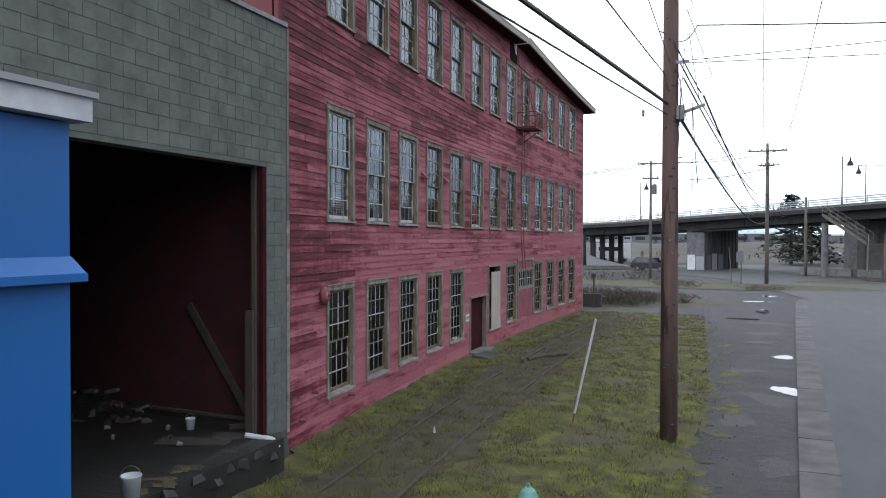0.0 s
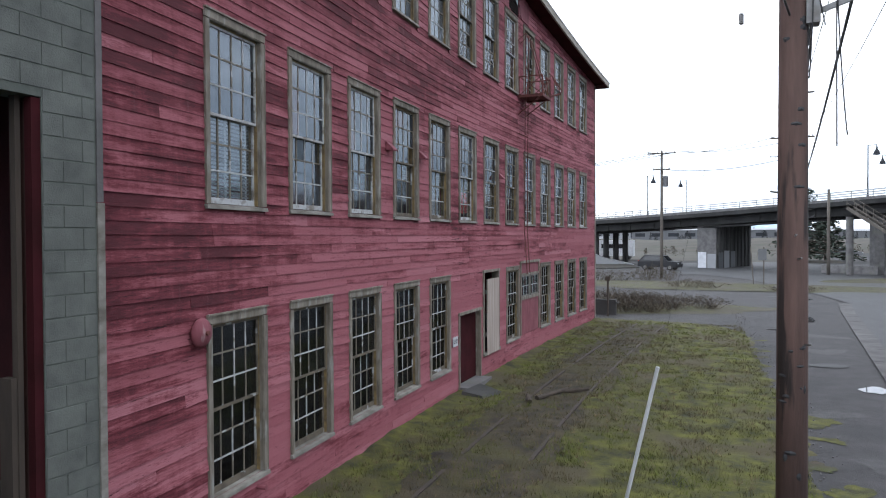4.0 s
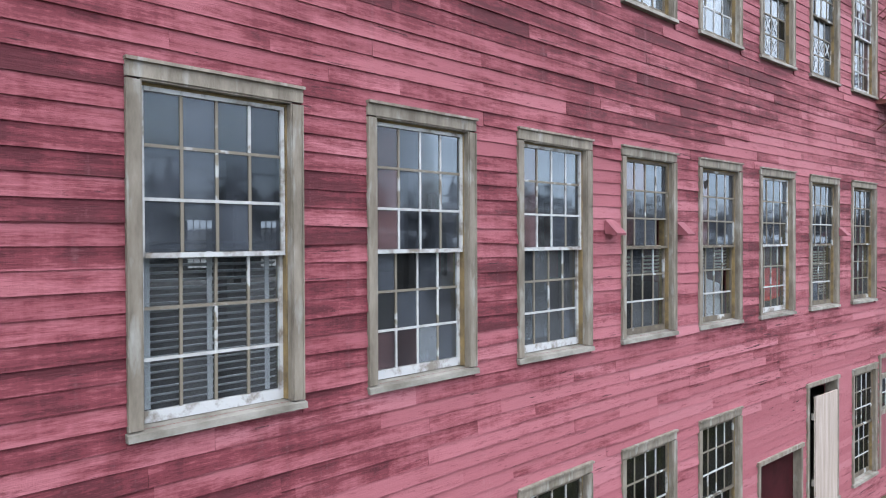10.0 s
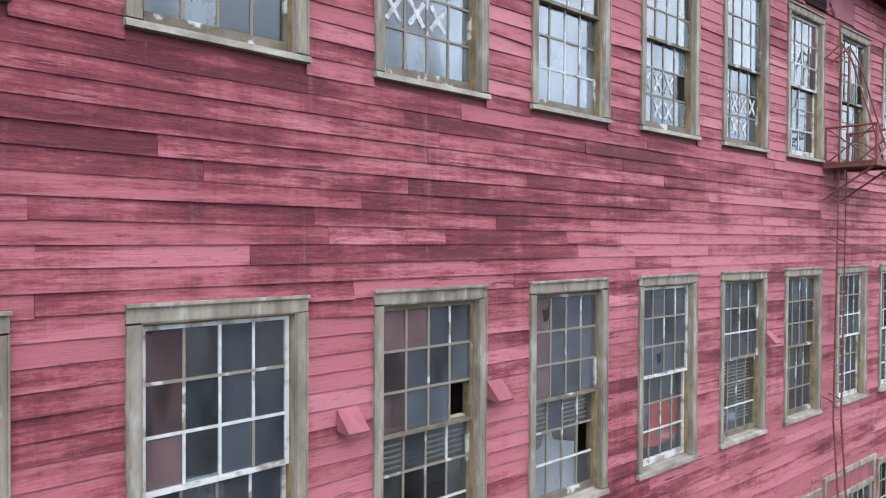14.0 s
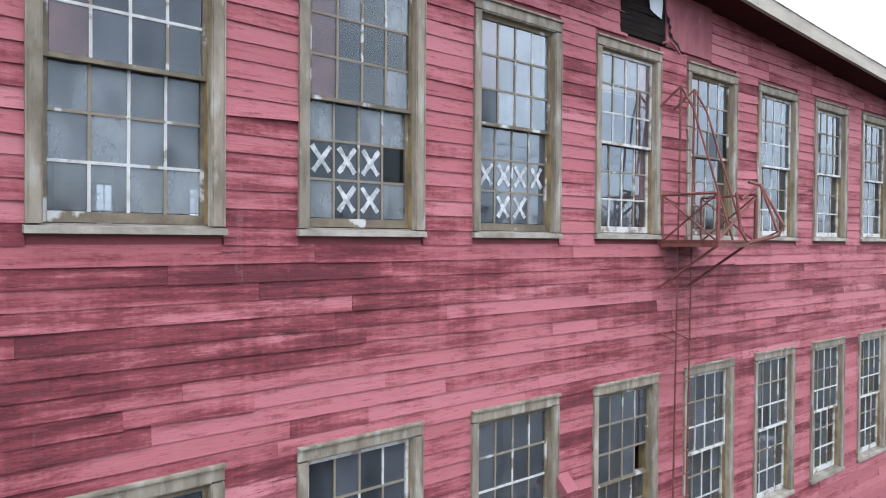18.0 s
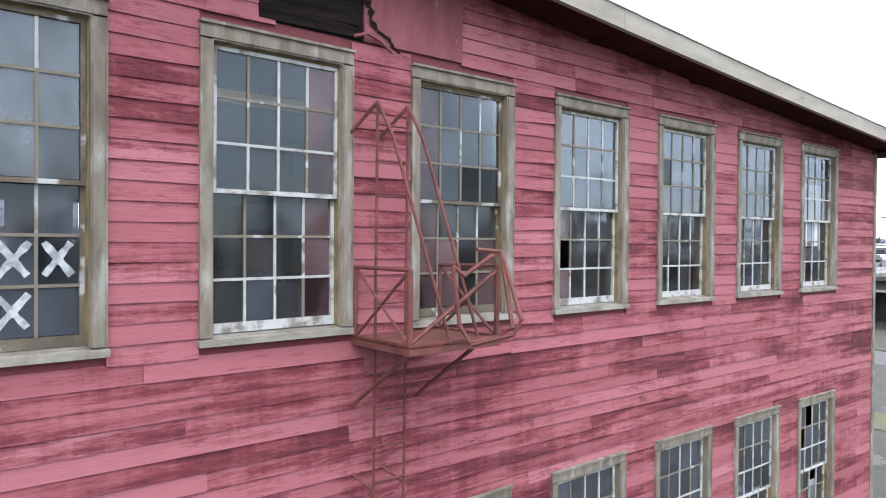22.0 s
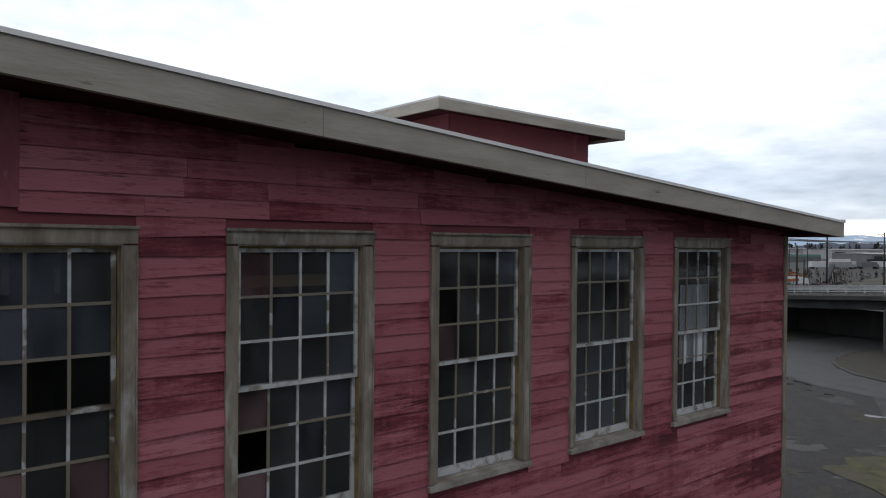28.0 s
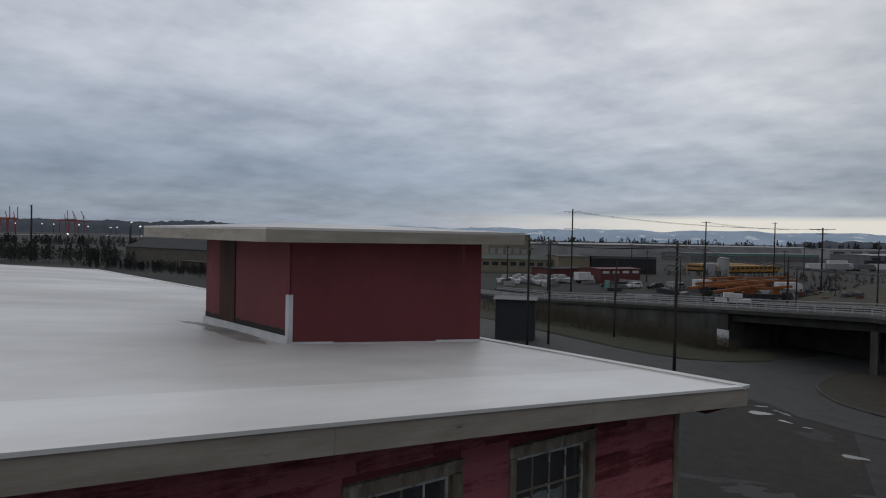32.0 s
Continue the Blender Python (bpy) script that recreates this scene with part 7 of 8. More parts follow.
    for x, y, rr, h in ((-139, 286, 2.1, 4.6), (-137, 292, 2.2, 6.8), (-141, 289, 1.9, 4.2)):
        solid("storage_tank", Bag().lathe([(rr, 0), (rr, h), (rr * 0.5, h + 0.4), (0.2, h + 0.5)], 20, (x, y, 0)), M_SHEDWH, "pale upright storage tank", "tank", group="tanks", smooth=False)
    for x, y, a, l, h, m_, lab in ((-133, 201, 75, 6, 3.2, M_WHITE, "white box truck parked by the red shed"), (-99, 209, 60, 6, 2.8, M_WHITE, "white box truck in the yard"), (-84, 226, 50, 7, 2.6, M_WHITE, "white van among the orange plant"), (-142, 396, 65, 14, 3.6, M_WHITE, "white trailer in a row"), (-136, 404, 65, 14, 3.6, M_SHEDWH, "pale trailer in a row"), (-138, 415, 65, 14, 3.6, M_WHITE, "white trailer in a row"), (-130, 422, 65, 12, 3.4, M_SHEDGR, "grey trailer in a row"), (-126, 432, 65, 14, 3.6, M_WHITE, "white trailer in a row"), (-112, 440, 70, 14, 3.6, M_SHEDWH, "pale trailer in a row"), (-160, 470, 60, 14, 3.8, M_WHITE, "white trailer far off"), (-150, 500, 60, 14, 3.8, M_SHEDDK, "dark trailer far off"), (-95, 460, 70, 14, 3.8, M_WHITE, "white trailer far off"), (-85, 480, 70, 14, 3.8, M_WHITE, "white trailer far off"), (-190, 560, 60, 14, 4, M_WHITE, "white trailer far off"), (-170, 590, 60, 14, 4, M_SHEDRD, "red trailer far off")):
        box_truck(x, y, a, l, h, m_, lab)
    solid("site_toilet", Bag().hexa([(-0.6, -0.6, 0), (0.6, -0.6, 0), (0.6, 0.6, 0), (-0.6, 0.6, 0), (-0.58, -0.58, 2.3), (0.58, -0.58, 2.3), (0.58, 0.58, 2.3), (-0.58, 0.58, 2.3)]), M_GREEN, "green plastic site cabin in the yard", "cabin", m=pose(-113.5, 185.5, 0, 0, 0, 30))
    cv = thing("conveyor", "dark inclined steel conveyor frame in the yard", "conveyor")
    part("belt", Bag().beam((-79, 233, 1.0), (-84, 252, 5.5), 1.2, 0.8), M_SHEDDK, cv)
    for f in (0.35, 0.65, 0.95):
        qx = Vector((-79, 233, 1.0)).lerp(Vector((-84, 252, 5.5)), f)
        part("leg", Bag().bar((qx.x - 0.8, qx.y, 0), (qx.x, qx.y, qx.z), 0.15, 5), M_SHEDDK, cv)
        part("leg", Bag().bar((qx.x + 0.8, qx.y, 0), (qx.x, qx.y, qx.z), 0.15, 5), M_SHEDDK, cv)
    for k in range(60):
        f = r.random()
        x, y = -76 + 16 * f + r.uniform(-12, 6), 196 + 14 * f + r.uniform(-4, 26)
        l, h = r.uniform(0.8, 3.5), r.uniform(0.5, 2.0)
        solid("scrap_lump", Bag().hexa([(-l, -0.8, 0), (l, -0.7, 0), (l * 0.9, 0.8, 0), (-l, 0.9, 0), (-l * 0.7, -0.5, h), (l * 0.6, -0.4, h * 0.8), (l * 0.7, 0.5, h * 0.9), (-l * 0.6, 0.6, h)]), r.choice((M_SHEDDK, M_SHEDDK, M_BARK, M_DKWOOD, M_SHEDGR)), "dark heap of scrap metal and timber", "scrap", group="scrap heaps", m=pose(x, y, 0, 0, 0, r.uniform(0, 180)))
    for k in range(26):
        x, y = r.uniform(-135, -80), r.uniform(165, 215)
        l = r.uniform(1.5, 4)
        solid("pallet_stack", Bag().box((-l, -0.6, 0), (l, 0.6, r.uniform(0.5, 1.4))), r.choice((M_SHEDGR, M_SHEDDK, M_SHEDWH, M_BARK)), "low stack of stored material in the yard", "stack", group="stored stacks", m=pose(x, y, 0, 0, 0, r.uniform(0, 180)))
    for x, y, lean in ((-1857, 315, 0), (-1877, 334, 0), (-2023, 472, 0.1), (-2052, 500, 0.55), (-2083, 530, 0.6)):
        t = thing("harbour_crane", "dull red container crane on the skyline", "crane", pose(x, y, 0, 0, 0, 75), "harbour cranes")
        for px in (-8, 8):
            for py in (-8, 10):
                part("leg", Bag().beam((px, py, 0), (px * 0.8, py, 34), 1.6, 1.6), M_CRANE, t)
            part("cross_beam", Bag().beam((px, -8, 14), (px, 10, 14), 1.4, 1.4), M_CRANE, t)
        part("girder", Bag().beam((-26, 0, 33), (14, 0, 33), 3, 3), M_CRANE, t)
        part("boom", Bag().beam((12, -2, 34), (12 - 22 * lean, -2, 60), 1.4, 1.4).beam((12, 2, 34), (12 - 22 * lean, 2, 60), 1.4, 1.4), M_CRANE, t)
        part("mast", Bag().beam((6, 0, 34), (4, 0, 48), 1.6, 1.6), M_CRANE, t)
    # lit floodlight masts of the rail yard, spread over the far side
    e = Vector((-1.9, 32.0, 0))
    for az, d, h in ((80.6, 1500, 20), (79.0, 1450, 20), (78.3, 1500, 20), (76.7, 1500, 20), (76.1, 1500, 17), (74.6, 1450, 16), (74.2, 1500, 17), (73.2, 1600, 28), (72.6, 1400, 19), (72.1, 1450, 16), (72.5, 1100, 4), (70.6, 1500, 18), (70.4, 1500, 18), (68.9, 1450, 18), (77.4, 1100, 5), (74.8, 1000, 4)):
        x, y = e.x - d * math.sin(radians(az)), e.y + d * math.cos(radians(az))
        t = thing("floodlight_mast", "far lit floodlight mast in the rail yard", "floodlight", pose(x, y, 0), "lit floodlights")
        part("mast", Bag().bar((0, 0, 0), (0, 0, h), 0.35, 5), M_SHEDDK, t)
        part("lamp", Bag().lathe([(0.2, -0.9), (0.8, -0.5), (0.95, 0), (0.8, 0.5), (0.2, 0.9)], 10, (0, 0, h)), M_FLOOD, t, "glowing lamp")


far_yard()


def tree_line(name, x0, y0, x1, y1, n, h0, h1, label, seed, m_=None, spread=25, leaf=40):
    """A belt of trees or scrub: thin trunks and crowns of many small loose clumps."""
    r = random.Random(seed)
    b = Bag()
    for k in range(n):
        f = (k + r.random()) / n
        x, y = x0 + (x1 - x0) * f + r.uniform(-spread, spread), y0 + (y1 - y0) * f + r.uniform(-spread, spread)
        h = r.uniform(h0, h1)
        w = h * r.uniform(0.18, 0.38)
        point = r.random() < 0.4
        b.bar((x, y, -0.3), (x, y, h * 0.8), h * 0.012, 3, h * 0.004)
        for j in range(leaf):
            f = r.random() ** 0.8
            wz = w * ((1 - f) if point else math.sqrt(max(0.05, 1 - (2 * f - 0.9) ** 2)))
            a = r.uniform(0, 6.28)
            d = wz * math.sqrt(r.random())
            c = Vector((x + d * math.cos(a), y + d * math.sin(a), h * (0.12 + 0.86 * f)))
            s = h * (r.uniform(0.02, 0.05) if leaf > 100 else r.uniform(0.03, 0.075))
            u = Vector((r.uniform(-1, 1), r.uniform(-1, 1), r.uniform(-0.6, 0.6))).normalized() * s
            v = Vector((r.uniform(-0.5, 0.5), r.uniform(-0.5, 0.5), 1)).normalized() * s * 0.7
            b.add([c - u, c - v, c + u, c + v], [(0, 1, 2, 3)])
    solid(name, b, m_ or M_FARTREE, label, "trees", "stuff")


tree_line("far_woods", -900, 620, 60, 1300, 520, 8, 17, "dark line of bare and evergreen trees far off", 1, None, 60, 70)
tree_line("far_woods", -700, 60, -420, 330, 420, 4, 9, "dark scrub and trees beyond the rail yard", 2, None, 30, 150)
tree_line("far_woods", -330, 70, -285, 118, 110, 4, 8, "dark evergreens behind the rooftop", 7, M_CONIFER, 8, 220)
tree_line("far_woods", -40, 395, 260, 400, 150, 3, 7, "far line of low trees beyond the overpass", 3, None, 8, 130)
tree_line("yard_scrub", -150, 265, -60, 300, 150, 1.5, 3.5, "brown scrub along the yard", 4, M_BRUSH, 12, 60)
tree_line("yard_scrub", -75, 215, -50, 300, 120, 1.5, 3.0, "brown scrub along the yard", 8, M_BRUSH, 10, 60)
tree_line("yard_scrub", -20, 150, 60, 190, 70, 0.8, 2.0, "brown scrub beyond the overpass", 5, M_BRUSH, 14, 130)
tree_line("yard_scrub", -270, 100, -190, 118, 230, 1.5, 3.6, "dark scrub beside the block shed", 6, None, 8, 170)


def hills():
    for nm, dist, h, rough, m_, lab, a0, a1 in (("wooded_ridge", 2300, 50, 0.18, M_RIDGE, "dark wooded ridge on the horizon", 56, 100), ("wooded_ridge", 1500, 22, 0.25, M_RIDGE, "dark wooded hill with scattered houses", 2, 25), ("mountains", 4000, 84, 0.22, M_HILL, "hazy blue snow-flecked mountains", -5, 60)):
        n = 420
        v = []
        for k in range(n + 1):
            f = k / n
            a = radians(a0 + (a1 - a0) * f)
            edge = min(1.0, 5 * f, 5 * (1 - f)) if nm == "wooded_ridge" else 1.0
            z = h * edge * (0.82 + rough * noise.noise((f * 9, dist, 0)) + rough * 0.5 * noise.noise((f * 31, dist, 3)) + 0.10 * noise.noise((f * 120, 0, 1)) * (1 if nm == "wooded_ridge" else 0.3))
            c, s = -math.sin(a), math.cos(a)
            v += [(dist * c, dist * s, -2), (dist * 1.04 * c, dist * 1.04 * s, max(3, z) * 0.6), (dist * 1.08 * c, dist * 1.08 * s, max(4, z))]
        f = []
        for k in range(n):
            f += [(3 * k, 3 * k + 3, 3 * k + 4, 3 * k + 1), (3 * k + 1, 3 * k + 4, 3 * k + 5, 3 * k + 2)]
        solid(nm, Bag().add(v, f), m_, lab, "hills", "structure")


hills()


# ---- details of the front ----
M_CHALK = mat("sprayed_white", (0.46, 0.48, 0.50), (0.22, 0.24, 0.26), 0.9, 14, (1, 1, 1), 0.1, 30, lo=0.42, hi=0.6)


def paint_x(win, cells, row):
    """White sprayed crosses on single panes, on the inner face."""
    ms = WM[row]
    pw, phu, phl = ms["size"]
    for rowi, col in cells:
        i = (rowi - 3) * 4 + col if rowi >= 3 else 12 + rowi * 4 + col
        x, py, pz = ms["panes"][i]
        ph = phu if rowi >= 3 else phl
        r = random.Random(i + 7)
        b = Bag()
        for s in (1, -1):
            a = Vector((x + 0.004, py + pw * (0.5 - 0.33 * s) + r.uniform(-0.01, 0.01), pz + ph * 0.2))
            c = Vector((x + 0.004, py + pw * (0.5 + 0.33 * s) + r.uniform(-0.01, 0.01), pz + ph * 0.85))
            d = (c - a).normalized()
            n = Vector((0, -d.z, d.y)) * 0.023
            pts = [a.lerp(c, k / 6) for k in range(7)]
            v = []
            for p in pts:
                w = r.uniform(0.75, 1.2)
                v += [p - n * w, p + n * w]
            o = 0.001 if s > 0 else 0.0018
            b.add([(q[0] + o, q[1], q[2]) for q in v], [(2 * k, 2 * k + 1, 2 * k + 3, 2 * k + 2) for k in range(6)])
        part("painted_cross", b, M_CHALK, win, "white sprayed cross on the pane")


def win_of(row, k):
    n = [i for i, o in enumerate(OPENINGS, 1) if o[0] == row and o[1] == k][0]
    return bpy.data.objects["window_%d" % n]


paint_x(win_of("c", 5), [(1, 0), (1, 1), (1, 2), (0, 1), (0, 2)], "c")
paint_x(win_of("c", 6), [(1, 0), (1, 1), (1, 2), (1, 3), (0, 1), (0, 2)], "c")
paint_x(win_of("c", 3), [(1, 0), (1, 1), (1, 2)], "c")


def inside_window(row, k, fn):
    y = COL0 + PITCH * k
    z = {"a": Z_A, "b": Z_B, "c": Z_C}[row][0]
    return front(y + WIN_W / 2, z) @ Matrix.Translation((-0.17, -WIN_W / 2, 0))


bl = thing("window_blind", "dusty horizontal slat blind hanging crooked behind the panes", "blind", inside_window("b", 0, None))
for k in range(22):
    part("slat", Bag().box((-0.02, 0.13, 0), (0.02, 1.2, 0.004), pose(0, 0, 0.18 + k * 0.052, 0, -28, 0)), M_WHITE, bl)
for y in (0.2, 0.65, 1.12):
    part("ladder_tape", Bag().box((0.02, y - 0.02, 0.15), (0.026, y + 0.02, 1.35)), M_WHITE, bl)
sheet = solid("paper_sheet", Bag().add([(0, 0.15, 0.1), (0.05, 0.95, 0.1), (0.03, 0.95, 0.62), (0.0, 0.62, 0.7), (0.02, 0.5, 0.95), (0.02, 0.38, 0.66), (0, 0.15, 0.58), (-0.01, 0.5, 0.3)], [(0, 1, 7), (1, 2, 7), (2, 3, 7), (3, 4, 5, 7), (5, 6, 7), (6, 0, 7)]), M_WHITE, "crumpled white sheet leaning behind the lower panes", "paper", m=inside_window("b", 4, None))
M_REDCL = mat("bright_red_cloth", (0.70, 0.055, 0.03), (0.45, 0.035, 0.02), 0.8, 6)
solid("red_banner", Bag().add([(0, 0.14, 0.28), (0.04, 0.7, 0.25), (0, 1.2, 0.3), (0, 1.2, 0.78), (0.04, 0.7, 0.82), (0, 0.14, 0.74)], [(0, 1, 4, 5), (1, 2, 3, 4)]), M_REDCL, "bright red banner hung behind the lower panes", "banner", m=inside_window("b", 5, None))
M_POST1 = mat("blue_sticker", (0.05, 0.13, 0.35), None, 0.6, 3, bump=0)
for k, (y, z, m_) in enumerate(((0.2, 0.5, M_POST1), (0.5, 0.45, M_REDCL), (0.8, 0.55, M_WHITE))):
    solid("sticker", Bag().box((0, y, z), (0.004, y + 0.25, z + 0.35)), m_, "small coloured sheet stuck behind a lower pane", "sticker", group="stickers", m=inside_window("b", 12, None))
for row, k, step, za, zb_, out in (("c", 12, 0.1, 0.75, 1.8, 0.06), ("b", 2, 0.06, 0.2, 1.2, 0.0)):
    solid("inside_curtain", Bag().add([(0.03 * math.sin(j * 1.7), 0.35 + j * step, z) for j in range(8) for z in (za, zb_)], [(2 * j, 2 * j + 2, 2 * j + 3, 2 * j + 1) for j in range(7)]), M_GLASS_B if row == "b" else M_WHITE, "pale rag of curtain behind the panes", "curtain", m=inside_window(row, k, None) @ Matrix.Translation((out, 0, 0)))


M_CREAM = mat("cream_blind", (0.55, 0.50, 0.40), (0.38, 0.34, 0.27), 0.8, 5, bump=0)
for k, zlo, zhi in ((3, 0.86, 1.16), (4, 0.86, 1.18), (6, 0.25, 1.15)):
    sb = thing("slat_blind", "cream slatted blind half drawn behind the lower sash", "blind", inside_window("b", k, None), "cream blinds")
    n = int((zhi - zlo) / 0.05)
    for j in range(n):
        part("slat", Bag().box((-0.018, 0.14, 0), (0.018, 1.22, 0.004), pose(0, 0, zlo + j * 0.05, 0, -50, 0)), M_CREAM, sb)
    part("head_rail", Bag().box((-0.02, 0.14, zhi), (0.03, 1.22, zhi + 0.05)), M_CREAM, sb)
# black shapes laid on single panes for the dark of jagged holes
M_HOLE = mat("dark_hole", (0.012, 0.010, 0.010), (0.008, 0.007, 0.007), 1.0, 3, bump=0)
for k, rowi, col, y0, z0 in ((4, 5, 0, 0.16, 0.1), (5, 3, 1, 0.12, 0.12)):
    x, py, pz = WM["b"]["panes"][(rowi - 3) * 4 + col]
    part("broken_hole", Bag().add([(x + 0.004, py + y0, pz + z0), (x + 0.004, py + y0 + 0.07, pz + z0 + 0.03), (x + 0.004, py + y0 + 0.09, pz + z0 + 0.17), (x + 0.004, py + y0 + 0.03, pz + z0 + 0.12), (x + 0.004, py + y0 - 0.03, pz + z0 + 0.14)], [(0, 1, 2, 3, 4)]), M_HOLE, win_of("b", k), "jagged hole in a pane")


def board_frame(name, y0, y1, z0, z1, label, cat, w=0.1, bottom=False):
    t = thing(name, label, cat, front((y0 + y1) / 2, z0) @ Matrix.Translation((0, -(y1 - y0) / 2, 0)), kind="structure")
    L_, h = y1 - y0, z1 - z0
    part("jamb", Bag().box((-0.18, 0, 0), (0.045, w, h - w)), M_CASING, t)
    part("jamb", Bag().box((-0.18, L_ - w, 0), (0.045, L_, h - w)), M_CASING, t)
    part("head", Bag().box((-0.18, -0.03, h - w), (0.06, L_ + 0.03, h)), M_CASING, t)
    if bottom:
        part("sill", Bag().box((-0.18, -0.02, -0.03), (0.07, L_ + 0.02, 0.05)), M_SILL, t)
    return t


d = board_frame("door_1", *DOOR, "deep doorway with a recessed dark red door and concrete step", "door", 0.07)
part("leaf", Bag().box((-0.14, 0.071, 0.08), (-0.10, 1.649, 1.9)), M_SOFFIT, d, "plain dark red door leaf")
part("threshold", Bag().box((-0.32, 0.02, -0.12), (0.35, 1.7, 0.07)), M_CONC, d, "worn concrete threshold")
num = thing("number_plate", "small white number plate with dark figures beside the door", "sign", front(23.12, 1.22, 0.036))
part("plate", Bag().box((0, -0.17, 0), (0.012, 0.17, 0.24)), M_WHITE, num)
for k in range(4):
    part("figure", Bag().box((0.0125, -0.12 + k * 0.07, 0.06), (0.014, -0.09 + k * 0.07, 0.18)), M_BLACK, num)
l = board_frame("door_2", *LOFT, "tall loading hatch half covered by a loose whitewashed plank door", "door", 0.07, True)
for k in range(5):
    part("plank", Bag().box((0.05 + 0.006 * (k % 2), 0.24 + k * 0.2, -0.02 + 0.012 * (k % 3)), (0.085, 0.24 + k * 0.2 + 0.196, 2.12)), M_PLANK, l, "")
part("ledge", Bag().box((0.02, 0.2, 0.5), (0.05, 1.28, 0.62)).box((0.02, 0.2, 1.7), (0.05, 1.28, 1.82)), M_SILL, l)
# dark panel standing for the unlit space behind the hatch
part("dark_back", Bag().box((-0.5, 0.06, 0.0), (-0.45, 1.36, 2.3)), M_DARK, l)
i_ = board_frame("window_infill", *INFILL, "blocked bay with a pair of small windows over pink plywood", "window", 0.08)
part("panel", Bag().box((-0.02, 0.08, 0.0), (0.012, 2.17, 1.15)), M_PINKPLY, i_, "peeling pink plywood panel")
part("panel", Bag().box((-0.02, 0.08, 2.02), (0.012, 2.17, 2.36)), M_PINKPLY, i_)
part("mid_rail", Bag().box((-0.02, 0.08, 1.15), (0.05, 2.17, 1.24)).box((-0.02, 0.08, 1.95), (0.05, 2.17, 2.02)), M_CASING, i_)
for y in (0.12, 1.18):
    fr = Bag().box((-0.03, y, 1.24), (0.03, y + 0.05, 1.95)).box((-0.03, y + 0.88, 1.24), (0.03, y + 0.93, 1.95)).box((-0.03, y + 0.05, 1.24), (0.03, y + 0.88, 1.29)).box((-0.03, y + 0.05, 1.90), (0.03, y + 0.88, 1.95))
    q = part("small_sash", fr, M_SILL, i_)
    bars = Bag()
    for j in (1, 2):
        bars.box((-0.012, y + 0.05 + 0.277 * j - 0.009, 1.29), (0.012, y + 0.05 + 0.277 * j + 0.009, 1.90))
    bars.box((-0.013, y + 0.05, 1.585), (0.013, y + 0.88, 1.605))
    part("glazing_bars", bars, M_SASH, q)
    for a in range(3):
        for c in range(2):
            part("pane", Bag().box((-0.003, y + 0.056 + 0.277 * a, 1.296 + 0.305 * c), (0.001, y + 0.045 + 0.277 * (a + 1), 1.58 + 0.31 * c)), M_GLASS_D if (a + c) % 2 else M_GLASS, q)

for y, z in ((19.27, 5.68), (20.98, 5.68), (26.85, 5.68)):
    v = thing("vent_hood", "small sloping pink board hood over a wall vent", "vent hood", front(y, z), "vent hoods")
    part("hood", Bag().hexa([(0.02, -0.10, 0.0), (0.18, -0.10, -0.02), (0.18, 0.10, -0.02), (0.02, 0.10, 0.0), (0.02, -0.10, 0.17), (0.19, -0.10, 0.005), (0.19, 0.10, 0.005), (0.02, 0.10, 0.17)]), M_PINKPLY, v)
bell = thing("alarm_bell", "round pink-painted alarm bell on the wall", "bell", front(13.44, 2.83, 0.03) @ pose(0, 0, 0, 0, 90, 0))
part("gong", Bag().lathe([(0.05, 0), (0.17, 0.02), (0.18, 0.05), (0.15, 0.09), (0.05, 0.12), (0.01, 0.125)], 18), M_PINKPLY, bell, "", None, True)
part("hub", Bag().lathe([(0.03, 0.12), (0.03, 0.15)], 8), M_RUST, bell)
for y, z in ((12.5, 0.52), (13.0, 0.95), (14.7, 0.55)):
    solid("pipe_stub", Bag().bar((0, 0, 0), (0.14, 0, 0), 0.035, 8), M_PINKPLY, "short capped pipe stub in the wall", "pipe", group="pipe stubs", m=front(y, z, 0.02))

# torn corner of the gable: dark broken boards, a hanging scrap, a plywood patch with a chewed edge
tear = thing("torn_wall_patch", "torn gap under the eaves with blackened broken boards and a loose pale scrap", "wall damage", front(28.44, 11.06), kind="structure")
M_TAR = mat("blackened_board", (0.020, 0.015, 0.014), (0.007, 0.006, 0.006), 1.0, 3, (1, 0.5, 9), 0.4, 20)
M_TAR.node_tree.nodes["Principled BSDF"].inputs["Specular IOR Level"].default_value = 0.1
M_SCRAP = mat("pale_sheeting", (0.50, 0.55, 0.60), (0.36, 0.40, 0.45), 0.7, 2, (1, 1, 1), 0.3, 12)
part("tar_paper", Bag().box((-0.006, -0.56, 0.0), (0.003, 0.44, 0.84)), M_TAR, tear)
tb = random.Random(6)
for k in range(8):
    z = 0.01 + k * 0.105
    e = (0.30, 0.36, 0.02, 0.10, -0.08, -0.02, -0.16, -0.1)[k] + tb.uniform(-0.03, 0.03)
    tip = tb.uniform(0.02, 0.07)
    q = [(-0.56, z), (e, z + 0.005), (e + tip, z + 0.03), (e - 0.02, z + 0.055), (e + tip * 0.6, z + 0.08), (e - 0.05, z + 0.112), (-0.56, z + 0.112)]
    lift = 0.012 + tb.uniform(0, 0.012)
    v = [(0.003, y, zz) for y, zz in q] + [(0.003 + lift * (1.2 if i in (1, 2, 3) else 0.9), y, zz) for i, (y, zz) in enumerate(q)]
    n_ = len(q)
    part("broken_board", Bag().add(v, [tuple(reversed(range(n_))), tuple(range(n_, 2 * n_))] + [(i, (i + 1) % n_, n_ + (i + 1) % n_, n_ + i) for i in range(n_)]), M_TAR, tear)
